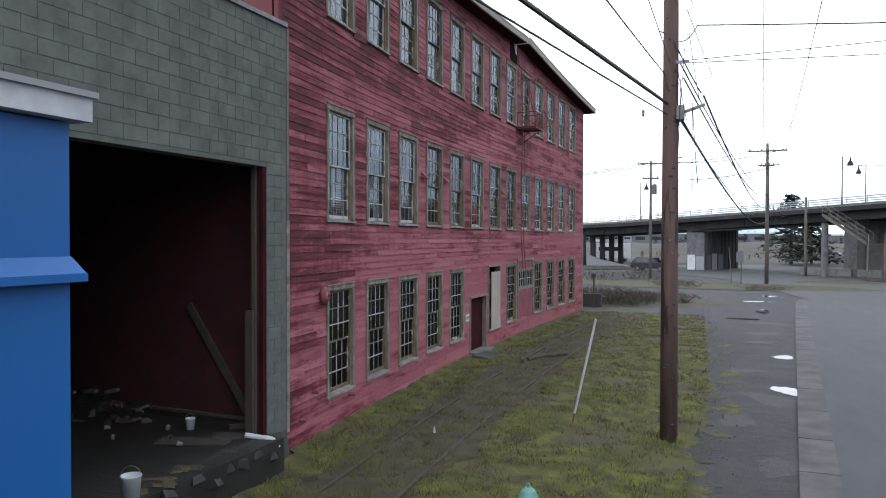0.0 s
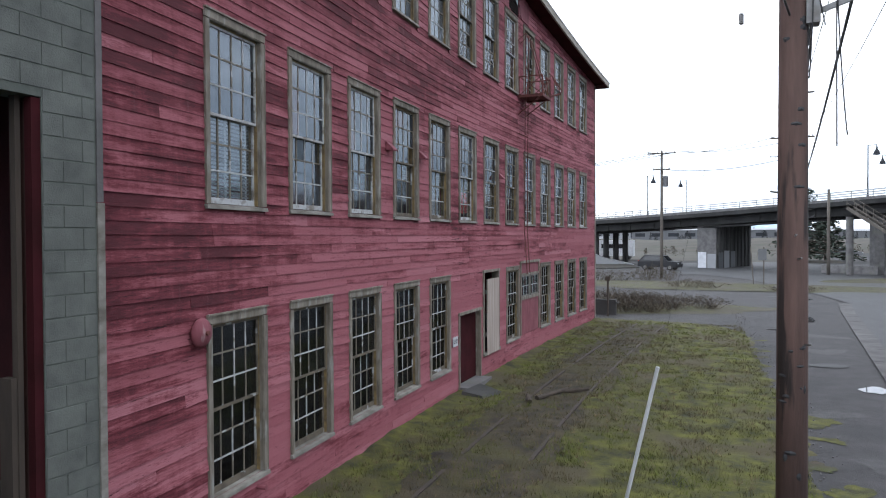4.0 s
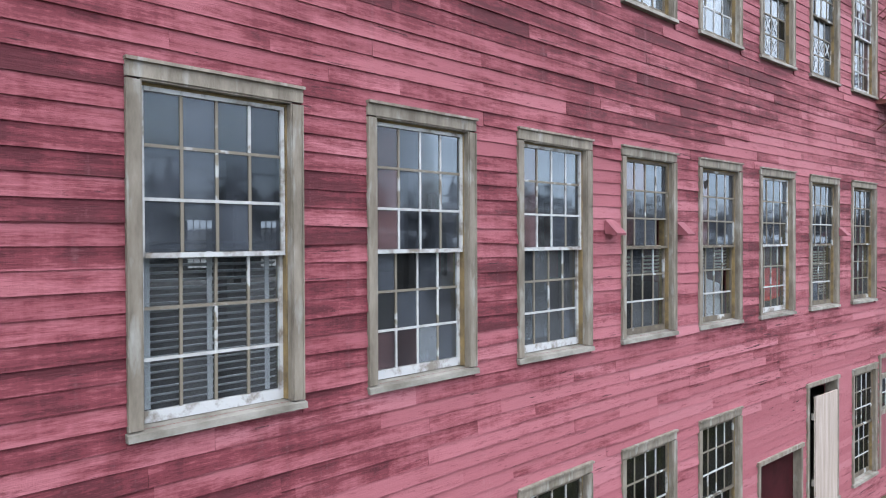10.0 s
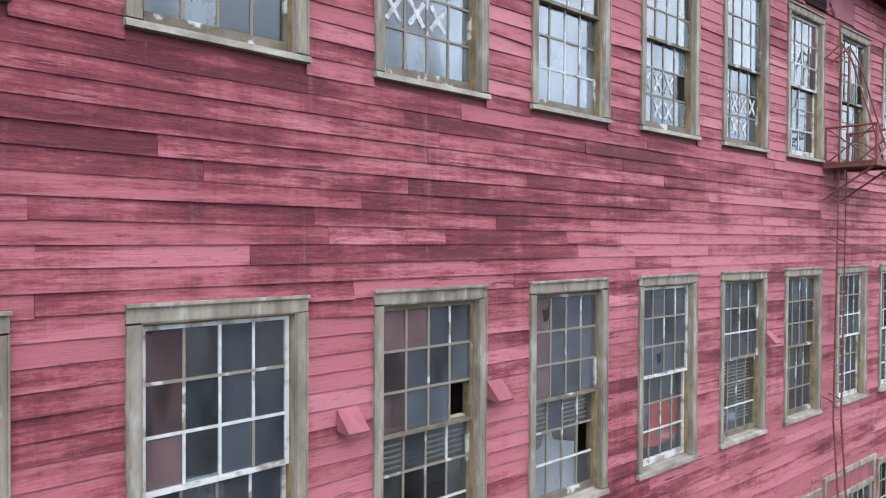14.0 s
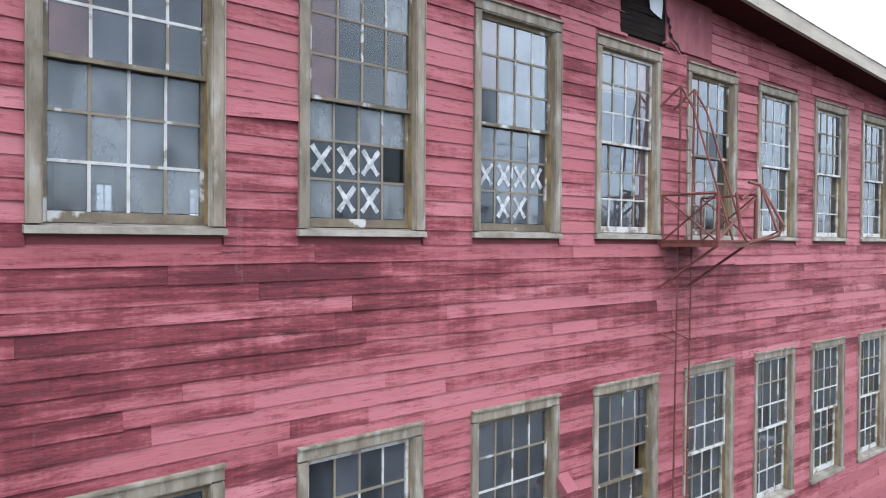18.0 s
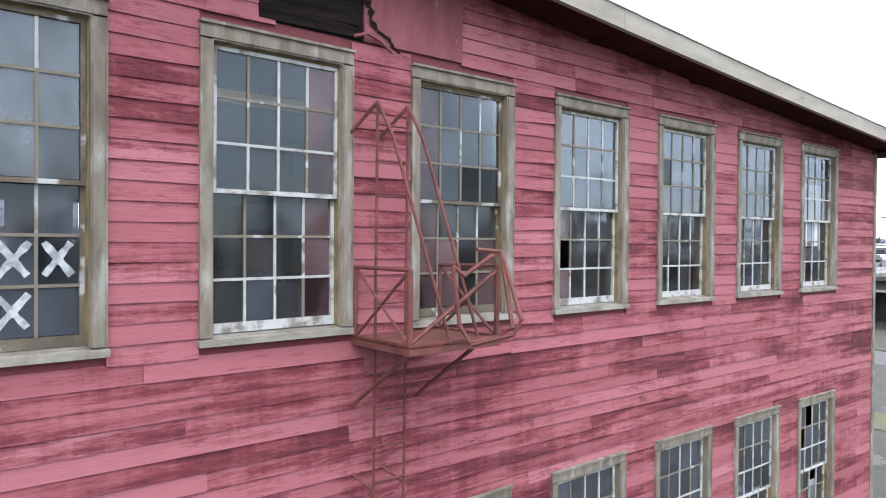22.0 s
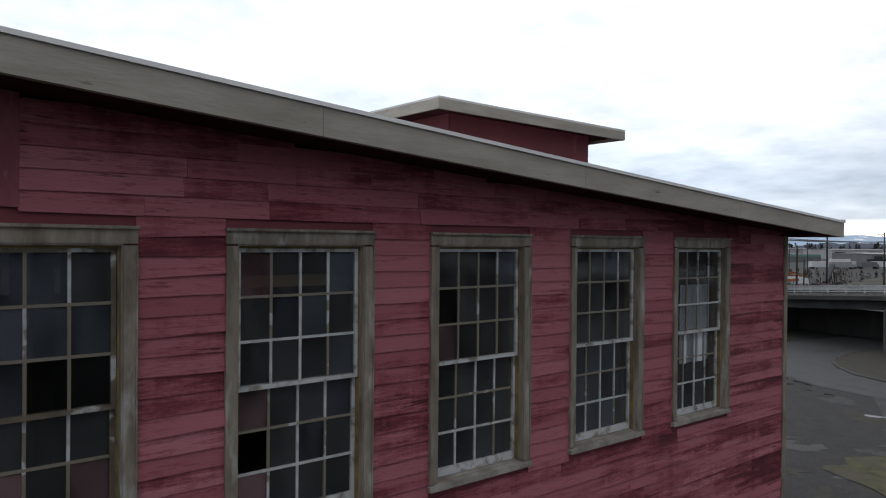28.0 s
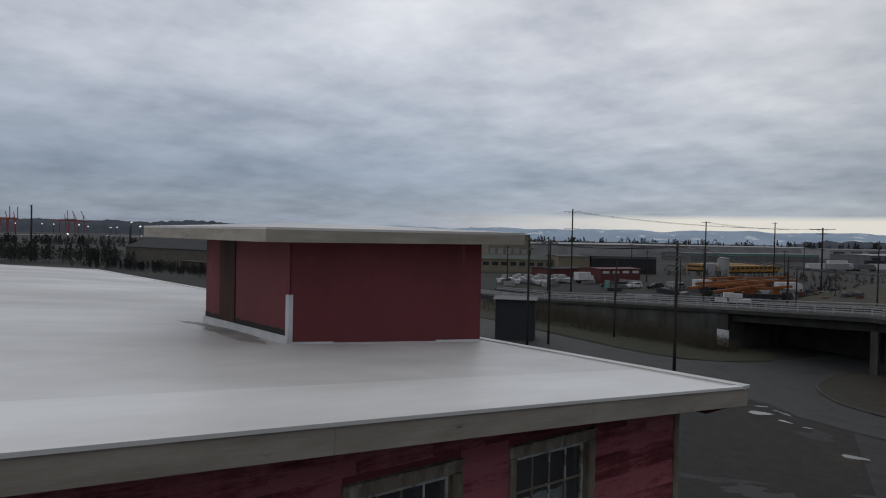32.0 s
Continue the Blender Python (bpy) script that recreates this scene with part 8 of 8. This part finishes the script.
sv = [(-0.30, 0.84), (-0.16, 0.70), (-0.05, 0.66), (-0.10, 0.58), (0.0, 0.52), (0.02, 0.40), (0.10, 0.37), (0.30, 0.33), (0.33, 0.5), (0.30, 0.84)]
part("loose_scrap", Bag().add([(0.034 + 0.012 * math.sin(7 * y + 5 * z), y, z) for y, z in sv], [tuple(range(len(sv)))]), M_SCRAP, tear, "pale torn scrap of sheeting")
cr = random.Random(12)
edge = [(0.335, 0.84), (0.30, 0.62), (0.36, 0.44), (0.45, 0.30), (0.47, 0.18), (0.56, 0.10), (0.66, 0.06), (0.74, -0.03), (0.86, -0.07), (1.02, -0.09), (1.2, -0.11)]
cv = []
for k in range(41):
    f = k / 40 * (len(edge) - 1)
    i = min(int(f), len(edge) - 2)
    y, z = (edge[i][j] + (edge[i + 1][j] - edge[i][j]) * (f - i) for j in (0, 1))
    wd = (0.06 if k < 18 else 0.04 if k < 30 else 0.014) * cr.uniform(0.4, 1.3) * (1 - k / 60)
    cv += [(0.0375, y + cr.uniform(-0.012, 0.012), z - wd * 0.4), (0.0375, y + wd, z + wd * 0.5)]
part("ragged_edge", Bag().add(cv, [(2 * k, 2 * k + 1, 2 * k + 3, 2 * k + 2) for k in range(40)]), M_TAR, tear)
part("curled_splinter", Bag().tube([(0.04, 0.30, 0.02), (0.07, 0.42, 0.06), (0.05, 0.56, 0.03), (0.045, 0.70, -0.05)], 0.016, 5), M_PINKPLY, tear, "curled pink board edge")
solid("plywood_patch", Bag().box((0.0, -0.57, 0.0), (0.022, 0.57, 0.74)), M_PINKPLY, "smooth pink plywood patch beneath the eaves", "wall patch", "structure", m=front(29.43, 11.06))


def fire_escape():
    t = thing("fire_escape", "rusty red iron fire-escape balcony with a bent rail and ladders", "fire escape", front(29.0, 0))
    r = 0.013

    def rod(name, pts, rad=r, label=""):
        b = Bag()
        if len(pts) > 2:
            b.tube(pts, rad, 6)
        else:
            b.bar(*pts, rad, 6)
        return part(name, b, M_RUST, t, label)

    zf = 8.5
    w = 0.85
    ya, yb = -0.26, 0.72
    part("platform", Bag().box((0.03, ya, zf - 0.02), (w, yb, zf)), M_RUST, t)
    part("platform_edge", Bag().box((w - 0.03, ya, zf - 0.07), (w, yb, zf + 0.02)).box((0.03, ya, zf - 0.07), (w - 0.03, ya + 0.03, zf + 0.02)).box((0.03, yb - 0.03, zf - 0.07), (w - 0.03, yb, zf + 0.02)), M_RUST, t)
    zr = zf + 0.6
    rod("post", [(w - 0.02, ya + 0.02, zf), (w - 0.02, ya + 0.02, zr)], 0.026)
    rod("post", [(w - 0.02, yb - 0.02, zf), (w - 0.02, yb - 0.02, zr + 0.02)], 0.024)
    rod("post", [(0.06, ya + 0.02, zf), (0.06, ya + 0.02, zr)], 0.018)
    rod("post", [(0.06, yb - 0.02, zf), (0.06, yb - 0.02, zr)], 0.018)
    rod("top_rail", [(0.05, ya + 0.02, zr), (w - 0.02, ya + 0.02, zr)], 0.02)
    rod("top_rail", [(0.06, yb - 0.02, zr), (w - 0.02, yb - 0.02, zr + 0.02)], 0.02)
    rod("brace", [(0.06, ya + 0.02, zf), (w - 0.02, ya + 0.02, zr)])
    rod("brace", [(0.06, ya + 0.02, zr), (w - 0.02, ya + 0.02, zf)])
    rod("brace", [(0.06, yb - 0.02, zf), (w - 0.02, yb - 0.02, zr)])
    rod("brace", [(0.06, yb - 0.02, zr), (w - 0.02, yb - 0.02, zf)])
    rod("brace", [(w - 0.02, ya + 0.02, zf + 0.02), (w - 0.02, yb - 0.02, zr - 0.02)], 0.018)
    # front rail torn loose and bent outwards
    rod("bent_rail", [(w - 0.02, 0.2, zr + 0.02), (w, 0.3, zr - 0.06), (w + 0.05, 0.55, zr + 0.1), (w + 0.05, 0.68, zr + 0.14), (w + 0.03, 0.42, zr + 0.16)], 0.020, "bent loose hand rail")
    rod("bent_rail", [(w - 0.02, 0.2, zr + 0.02), (w + 0.02, 0.24, zf + 0.14), (w + 0.08, 0.3, zf), (w + 0.25, 0.42, zf + 0.05), (w + 0.37, 0.5, zf + 0.13), (w + 0.05, 0.68, zr + 0.14)], 0.020)
    rod("bent_rail", [(w + 0.05, 0.68, zr + 0.14), (w + 0.42, 0.55, zf + 0.2), (w + 0.38, 0.5, zf + 0.08), (w + 0.1, 0.3, zf - 0.02)], 0.020)
    for y in (-0.2, 0.5):
        rod("bracket", [(0.03, y - 0.05, zf - 0.6), (w - 0.05, y, zf - 0.05)], 0.018)
    # ladder fixed to the wall, from the ground-floor head to above the balcony
    for y in (-0.16, 0.16):
        rod("ladder_rail", [(0.26, y + 0.1, 2.75), (0.20, y, 4.2), (0.26, y, 10.5)], 0.017)
        rod("stay", [(0.03, y - 0.12, 10.25), (0.26, y, 10.5)], 0.016)
    for k in range(24):
        z = 3.3 + k * 0.305
        if abs(z - zf) > 0.05:
            rod("rung", [(0.235, -0.16, z), (0.235, 0.16, z)], 0.010)
    for z in (4.5, 7.2):
        for y in (-0.16, 0.16):
            rod("stay", [(0.02, y - 0.08, z + 0.1), (0.22, y, z)], 0.013)
    # loose sloping ladder leaning from its hooks down to the platform
    for y in (-0.16, 0.16):
        rod("loose_ladder_rail", [(0.26, y, 10.5), (0.40, y + 0.06, 10.2), (w - 0.06, y + 0.36, zf + 0.02)], 0.015)


fire_escape()


# ---- things on the ground ----
stake = thing("white_stake", "thin white marker pole leaning in the grass", "stake")
part("pole", Bag().bar((-1.92, 16.20, 0.24), (-1.45, 16.08, 2.30), 0.026, 8), M_WHITE, stake)
part("foot", Bag().bar((-1.98, 16.21, -0.04), (-1.92, 16.20, 0.24), 0.014, 6), M_RUST, stake)
hyd = thing("fire_hydrant", "pale green fire hydrant with a white cap in the grass", "fire hydrant", pose(-1.2, 10.05, 0))
part("barrel", Bag().lathe([(0.17, 0), (0.17, 0.05), (0.12, 0.07), (0.12, 0.5), (0.15, 0.52), (0.15, 0.56)], 14), M_WHITE, hyd, "", None, False)
part("bonnet", Bag().lathe([(0.14, 0.56), (0.13, 0.64), (0.09, 0.72), (0.04, 0.76)], 14), M_GREEN, hyd, "green domed bonnet")
part("nut", Bag().lathe([(0.025, 0.76), (0.025, 0.81)], 5), M_GREEN, hyd)
for a in (0, 180):
    part("outlet", Bag().bar((0.1, 0, 0.42), (0.2, 0, 0.42), 0.05, 10), M_GREEN, hyd, "", pose(0, 0, 0, 0, 0, a))
m_ = thing("white_marker", "small white post stub in the weeds", "marker", pose(-4.33, 14.2, 0))
part("stub", Bag().lathe([(0.03, 0), (0.035, 0.06), (0.02, 0.15), (0.012, 0.19)], 8), M_WHITE, m_)
pad = Bag().hexa([(-6.8, 23.0, 0.0), (-6.15, 22.8, 0.0), (-5.95, 23.8, 0.0), (-6.7, 24.2, 0.0), (-6.8, 23.05, 0.13), (-6.2, 22.85, 0.10), (-6.05, 23.7, 0.08), (-6.7, 24.1, 0.13)])
solid("concrete_slab", pad, M_CONCD, "tilted broken concrete slab by the doorstep", "slab")
for x, y, l, a in ((-4.6, 23.6, 1.2, 60), (-4.2, 24.1, 0.7, 20), (-5.0, 22.9, 0.5, 100)):
    solid("fallen_timber", Bag().bar((-l / 2, 0, 0.07), (l / 2, 0.1, 0.12), 0.06, 7, 0.04), M_BARK, "weathered piece of timber lying across the track", "timber", group="loose timber", m=pose(x, y, 0.04, 0, 0, a))
for x, y in ((2.1, 31.0), (1.9, 57)):
    solid("drain_cover", blob(x, y, 0.55, 0.35, -0.01, 14, 0.05, 3, 0.2), M_BLACK, "dark sunken patch in the asphalt", "drain", "structure")


def grass():
    r = random.Random(15)
    b = Bag()
    for k in range(64000):
        y = 6.5 + 33.5 * r.random() ** 1.5
        x = r.uniform(-6.6, 0.6 - 0.9 * max(0, (y - 22) / 18))
        if noise.noise((x * 1.3, y * 1.3, 11)) + 0.5 * noise.noise((x * 4, y * 4, 3)) < r.uniform(-0.35, 0.25):
            continue
        dry = -5.9 < x < -3.2
        tall = r.random() < (0.22 if dry else 0.08)
        near_pole = (x - 0.06) ** 2 + (y - 15.7) ** 2 < 0.16
        n = 2 if r.random() < 0.6 else 4
        for j in range(n):
            a = r.uniform(0, 6.28)
            h = r.uniform(0.03, 0.085) * (2.2 if tall else 1.0) * (1.4 if near_pole else 1)
            w = r.uniform(0.004, 0.009)
            bx, by = x + r.uniform(-0.05, 0.05), y + r.uniform(-0.05, 0.05)
            z = 0.02 + 0.05 * noise.noise((bx * 0.7, by * 0.7, 0))
            lx, ly = math.cos(a) * h * 0.6, math.sin(a) * h * 0.6
            b.add([(bx - w * math.sin(a), by + w * math.cos(a), z), (bx + w * math.sin(a), by - w * math.cos(a), z), (bx + lx, by + ly, z + h)], [(0, 1, 2)])
    solid("grass_tufts", b, M_BLADE, "short green and straw-coloured grass blades", "grass", "stuff")


grass()


def weed_clumps():
    """Dry and green clumps of taller grass in the track bed and along the wall."""
    r = random.Random(41)
    M_STRAW = mat("dry_weeds", (0.20, 0.15, 0.085), (0.11, 0.085, 0.05), 0.9, 0.8, vary=0.4, island=True, bump=0)
    for nm, m_, n, lab in (("dry_weed_clumps", M_STRAW, 1500, "clumps of dry brown grass and weeds"), ("green_weed_clumps", M_BLADE, 700, "clumps of longer green grass")):
        b = Bag()
        for k in range(n):
            y = 6.5 + 32 * r.random() ** 1.3
            x = r.uniform(-6.4, -3.0) if r.random() < 0.75 else r.uniform(-3.0, 0.3 - 0.9 * max(0, (y - 22) / 18))
            z = 0.02 + 0.05 * noise.noise((x * 0.7, y * 0.7, 0))
            hh = r.uniform(0.05, 0.13) * (1.3 if x < -6 else 1)
            for j in range(r.randint(8, 16)):
                a, d = r.uniform(0, 6.28), r.uniform(0, 0.09)
                bx, by, w_ = x + d * math.cos(a), y + d * math.sin(a), r.uniform(0.003, 0.007)
                h = hh * r.uniform(0.5, 1.0)
                lx, ly = math.cos(a) * h * r.uniform(0.2, 0.9), math.sin(a) * h * r.uniform(0.2, 0.9)
                b.add([(bx - w_ * math.sin(a), by + w_ * math.cos(a), z), (bx + w_ * math.sin(a), by - w_ * math.cos(a), z), (bx + lx, by + ly, z + h)], [(0, 1, 2)])
        solid(nm, b, m_, lab, "grass", "stuff")
    # small stones and litter on the asphalt edge
    b = Bag()
    for k in range(500):
        y = 8 + 40 * r.random() ** 1.4
        x = 0.5 + abs(r.gauss(0, 0.35)) - 0.9 * max(0, (y - 22) / 18)
        q_ = r.uniform(0.006, 0.018)
        b.box((-q_, -q_ * 0.7, -0.02), (q_, q_ * 0.8, q_), pose(x, y, -0.02, r.uniform(-10, 10), 0, r.uniform(0, 180)))
    solid("loose_stones", b, M_CONC, "small loose stones and grit on the asphalt edge", "gravel", "stuff")


weed_clumps()


def bramble(name, cx, cy, rx, ry, h, n, label, seed):
    r = random.Random(seed)
    t = thing(name, label, "bush")
    st, lv = Bag(), Bag()
    for k in range(n):
        a, d = r.uniform(0, 6.28), math.sqrt(r.random())
        p = Vector((cx + rx * d * math.cos(a), cy + ry * d * math.sin(a), 0.0))
        a2 = r.uniform(0, 6.28)
        hh = h * r.uniform(0.5, 1.0) * (1.1 - 0.5 * d)
        q = p + Vector((0.5 * math.cos(a2), 0.5 * math.sin(a2), hh))
        e = q + Vector((0.6 * math.cos(a2), 0.6 * math.sin(a2), -hh * r.uniform(0.1, 0.7)))
        st.bar(p, q, 0.012, 3, 0.008).bar(q, e, 0.008, 3, 0.003)
        for j in range(7):
            f = r.random()
            c = (p.lerp(q, f) if r.random() < 0.5 else q.lerp(e, f)) + Vector((r.uniform(-0.15, 0.15), r.uniform(-0.15, 0.15), r.uniform(-0.08, 0.1)))
            s = r.uniform(0.015, 0.045)
            u, w = Vector((r.uniform(-1, 1), r.uniform(-1, 1), r.uniform(-0.5, 0.5))).normalized() * s, Vector((r.uniform(-1, 1), r.uniform(-1, 1), r.uniform(-1, 1))).normalized() * s
            lv.add([c - u, c + w, c + u, c - w], [(0, 1, 2, 3)])
    part("cane_tangle", st, M_CANE, t)
    part("foliage", lv, M_BRUSH, t)


bramble("bramble_thicket", -6.4, 46.0, 3.1, 2.2, 1.15, 560, "tangled brown bramble thicket beyond the building corner", 1)
bramble("bramble_thicket", -3.0, 48.0, 1.8, 1.2, 0.9, 140, "low brown bramble at the edge of the lane", 2)
bramble("bare_bush", -7.4, 73.0, 2.2, 1.5, 1.6, 120, "thin bare bush on the grass island", 3)
bramble("bare_bush", -3.5, 64.0, 2.0, 1.2, 0.8, 90, "low dry bush on the grass island", 5)
bramble("bare_bush", 3.0, 62.5, 1.6, 1.0, 0.5, 60, "low dry bush on the grass island", 6)
bramble("bare_bush", -11.4, 70.0, 2.5, 1.5, 1.4, 110, "thin bare bush on the grass island", 4)
for k, (x, y, a, b_, h) in enumerate(((-70, 116, 9, 3.2, 3.2), (-60, 115, 8, 3, 3.0), (-52, 114, 7, 2.5, 2.8), (-85, 121, 9, 4, 3.2), (-45.5, 113.2, 3.5, 2.0, 2.2), (-77, 118.5, 7, 3, 3.0))):
    bramble("bank_bush", x, y, a, b_, h, 520, "dark scrub on the bank below the ramp", 10 + k)
solid("low_concrete_wall", Bag().box((-9.5, 42.9, -0.1), (-6.1, 43.15, 0.75)).box((-9.5, 42.88, 0.55), (-6.0, 43.17, 0.62)), M_CONCD, "low dark concrete wall in the brambles", "wall", "structure")
ps = thing("iron_post", "short rusty iron post by the corner", "post", pose(-6.35, 42.0, 0))
part("stem", Bag().bar((0, 0, 0), (0, 0, 1.9), 0.05, 8), M_BARK, ps)
part("cap", Bag().box((-0.12, -0.06, 1.75), (0.12, 0.06, 1.98)), M_BARK, ps)


def car(x, y, turn, m_body, label, suv=True):
    t = thing("parked_car", label, "car", pose(x, y, 0, 0, 0, turn), "parked cars")
    L_, W_, H = 4.7, 1.85, 1.72 if suv else 1.45
    prof = [(-2.3, 0.35), (-2.35, 0.8), (-2.2, 0.98), (-1.2, 1.05), (-0.55, H - 0.02), (1.6, H), (2.2, 1.1), (2.33, 0.95), (2.33, 0.4)]
    b = Bag()
    n = len(prof)
    v = []
    for w, s in ((-W_ / 2, 1), (W_ / 2, 1)):
        v += [(px, w * (0.82 if pz > 1.2 else 1.0), pz) for px, pz in prof]
    b.add(v, [tuple(range(n)), tuple(reversed(range(n, 2 * n)))] + [(i, n + i, n + (i + 1) % n, (i + 1) % n) for i in range(n)])
    part("body", b, m_body, t)
    for s in (-1, 1):
        part("side_glass", Bag().add([(-0.95, s * 0.905, 1.12), (1.75, s * 0.905, 1.12), (1.45, s * 0.79, H - 0.12), (-0.45, s * 0.79, H - 0.12)], [(0, 1, 2, 3)]), M_CARGLS, t)
        for px in (-1.45, 1.45):
            wl = part("wheel", Bag().bar((px, s * 0.95, 0.34), (px, s * 0.7, 0.34), 0.34, 14), M_BLACK, t)
            part("rim", Bag().bar((px, s * 0.952, 0.34), (px, s * 0.955, 0.34), 0.2, 10), M_STEEL, wl)
        part("tail_light", Bag().box((2.3, s * 0.62 - 0.12, 0.95), (2.36, s * 0.62 + 0.12, 1.12)), M_REDLITE, t)
        part("headlight", Bag().box((-2.37, s * 0.62 - 0.15, 0.72), (-2.3, s * 0.62 + 0.15, 0.86)), M_WHITE, t)
    part("windscreen", Bag().add([(-1.17, -0.78, 1.09), (-1.17, 0.78, 1.09), (-0.62, 0.72, H - 0.06), (-0.62, -0.72, H - 0.06)], [(0, 1, 2, 3)]), M_CARGLS, t)
    part("rear_window", Bag().add([(2.16, -0.75, 1.2), (2.16, 0.75, 1.2), (1.72, 0.7, H - 0.08), (1.72, -0.7, H - 0.08)], [(0, 1, 2, 3)]), M_CARGLS, t)


car(-8.6, 92.0, 165, M_CARBLK, "black estate car parked beneath the overpass")
car(18, 150, 170, M_SHEDGR, "grey car parked on the far road")
car(-112, 195.5, 75, M_WHITE, "white off-roader parked in the yard")
car(-108, 199.5, 75, M_CARBLK, "dark car parked in the yard")
car(-116, 190, 40, M_CARBLK, "dark car parked in the yard")
car(-104, 204, 75, M_SHEDGR, "grey car parked in the yard")
car(-93, 205, 60, M_WHITE, "white car parked in the yard")
tv = thing("white_camper", "white camper van parked beyond the overpass", "camper van", pose(-19, 128, 0, 0, 0, 0))
part("body", Bag().box((-2.8, -1.2, 0.6), (2.8, 1.2, 3.3)), M_WHITE, tv)
part("window_band", Bag().box((-2.4, -1.22, 1.9), (1.8, -1.2, 2.6)), M_CARGLS, tv)
for px in (-1.8, 1.8):
    part("wheel", Bag().bar((px, -1.2, 0.45), (px, 1.2, 0.45), 0.45, 12), M_BLACK, tv)
rampw = thing("skate_ramp", "pale concrete skate ramp under the overpass", "ramp", pose(-16.5, 107, 0, 0, 0, 10))
part("slope", Bag().add([(-3, -2, 0), (3, -2, 0), (3, 2, 0), (-3, 2, 0), (-3, -2, 1.8), (-3, 2, 1.8), (-1.2, -2, 1.0), (-1.2, 2, 1.0)], [(0, 1, 6, 4), (3, 5, 7, 2), (4, 6, 7, 5), (6, 1, 2, 7), (0, 4, 5, 3), (0, 3, 2, 1)]), M_SHEDWH, rampw)
sg = thing("road_sign", "blank-backed road sign on twin leaning posts", "road sign", pose(1.6, 69, 0))
part("post", Bag().bar((0, 0, 0), (0, 0.05, 3.0), 0.05, 6), M_POLEG, sg)
part("post", Bag().bar((-0.75, 0, 0), (-1.0, 0, 3.2), 0.05, 6), M_POLEG, sg)
part("panel", Bag().box((-0.42, -0.03, 1.95), (0.2, 0.03, 2.85)), M_SHEDGR, sg)
for k in range(3):
    p = pose(9 + k * 2.6, 90 - k * 1.6, 0, 0, 0, -30)
    solid("concrete_barrier", Bag().hexa([(-1.2, -0.3, 0), (1.2, -0.3, 0), (1.2, 0.3, 0), (-1.2, 0.3, 0), (-1.2, -0.1, 0.8), (1.2, -0.1, 0.8), (1.2, 0.1, 0.8), (-1.2, 0.1, 0.8)]), M_CONC, "low concrete road barrier", "barrier", group="road barriers", m=p)


def conifer(x, y, h, w, seed):
    r = random.Random(seed)
    t = thing("conifer_tree", "dark spreading evergreen conifer behind the overpass", "tree", pose(x, y, 0), "conifers")
    part("trunk", Bag().lathe([(h * 0.028, 0), (h * 0.02, h * 0.4), (0.04, h)], 9), M_BARK, t)
    lb, cr = Bag(), Bag()
    z = h * 0.1
    while z < h * 0.97:
        f = (z / h)
        rad = w * (1 - f) ** 0.8 * r.uniform(0.8, 1.1) + 0.2
        for k in range(7):
            a = r.uniform(0, 6.28)
            L_ = rad * r.uniform(0.6, 1.05)
            e = Vector((L_ * math.cos(a), L_ * math.sin(a), z - L_ * 0.12))
            s0 = Vector((0, 0, z))
            lb.bar(s0, e, 0.06, 4, 0.02)
            for j in range(12):
                c = s0.lerp(e, r.uniform(0.2, 1.05)) + Vector((r.uniform(-0.4, 0.4), r.uniform(-0.4, 0.4), r.uniform(-0.3, 0.15)))
                s = r.uniform(0.25, 0.55)
                u = Vector((r.uniform(-1, 1), r.uniform(-1, 1), r.uniform(-0.4, 0.2))).normalized() * s
                w2 = Vector((r.uniform(-1, 1), r.uniform(-1, 1), r.uniform(-0.6, 0.1))).normalized() * s * 0.5
                cr.add([c - u, c + w2, c + u, c - w2], [(0, 1, 2, 3)])
        z += h * 0.045
    part("branch_crown", lb, M_BARK, t)
    part("crown", cr, M_CONIFER, t)


conifer(9.2, 126, 11.5, 6.5, 1)
conifer(12.5, 131, 8.5, 5.5, 2)
tree_line("roadside_woods", 62, -70, 62, 160, 190, 9, 15, "dark line of trees across the road", 8, None, 9, 130)


# ---- the nearest boards of the front, one by one ----
for v, f in SINGLES:
    part("board", Bag().add(v, f), M_BOARD, wall_east)
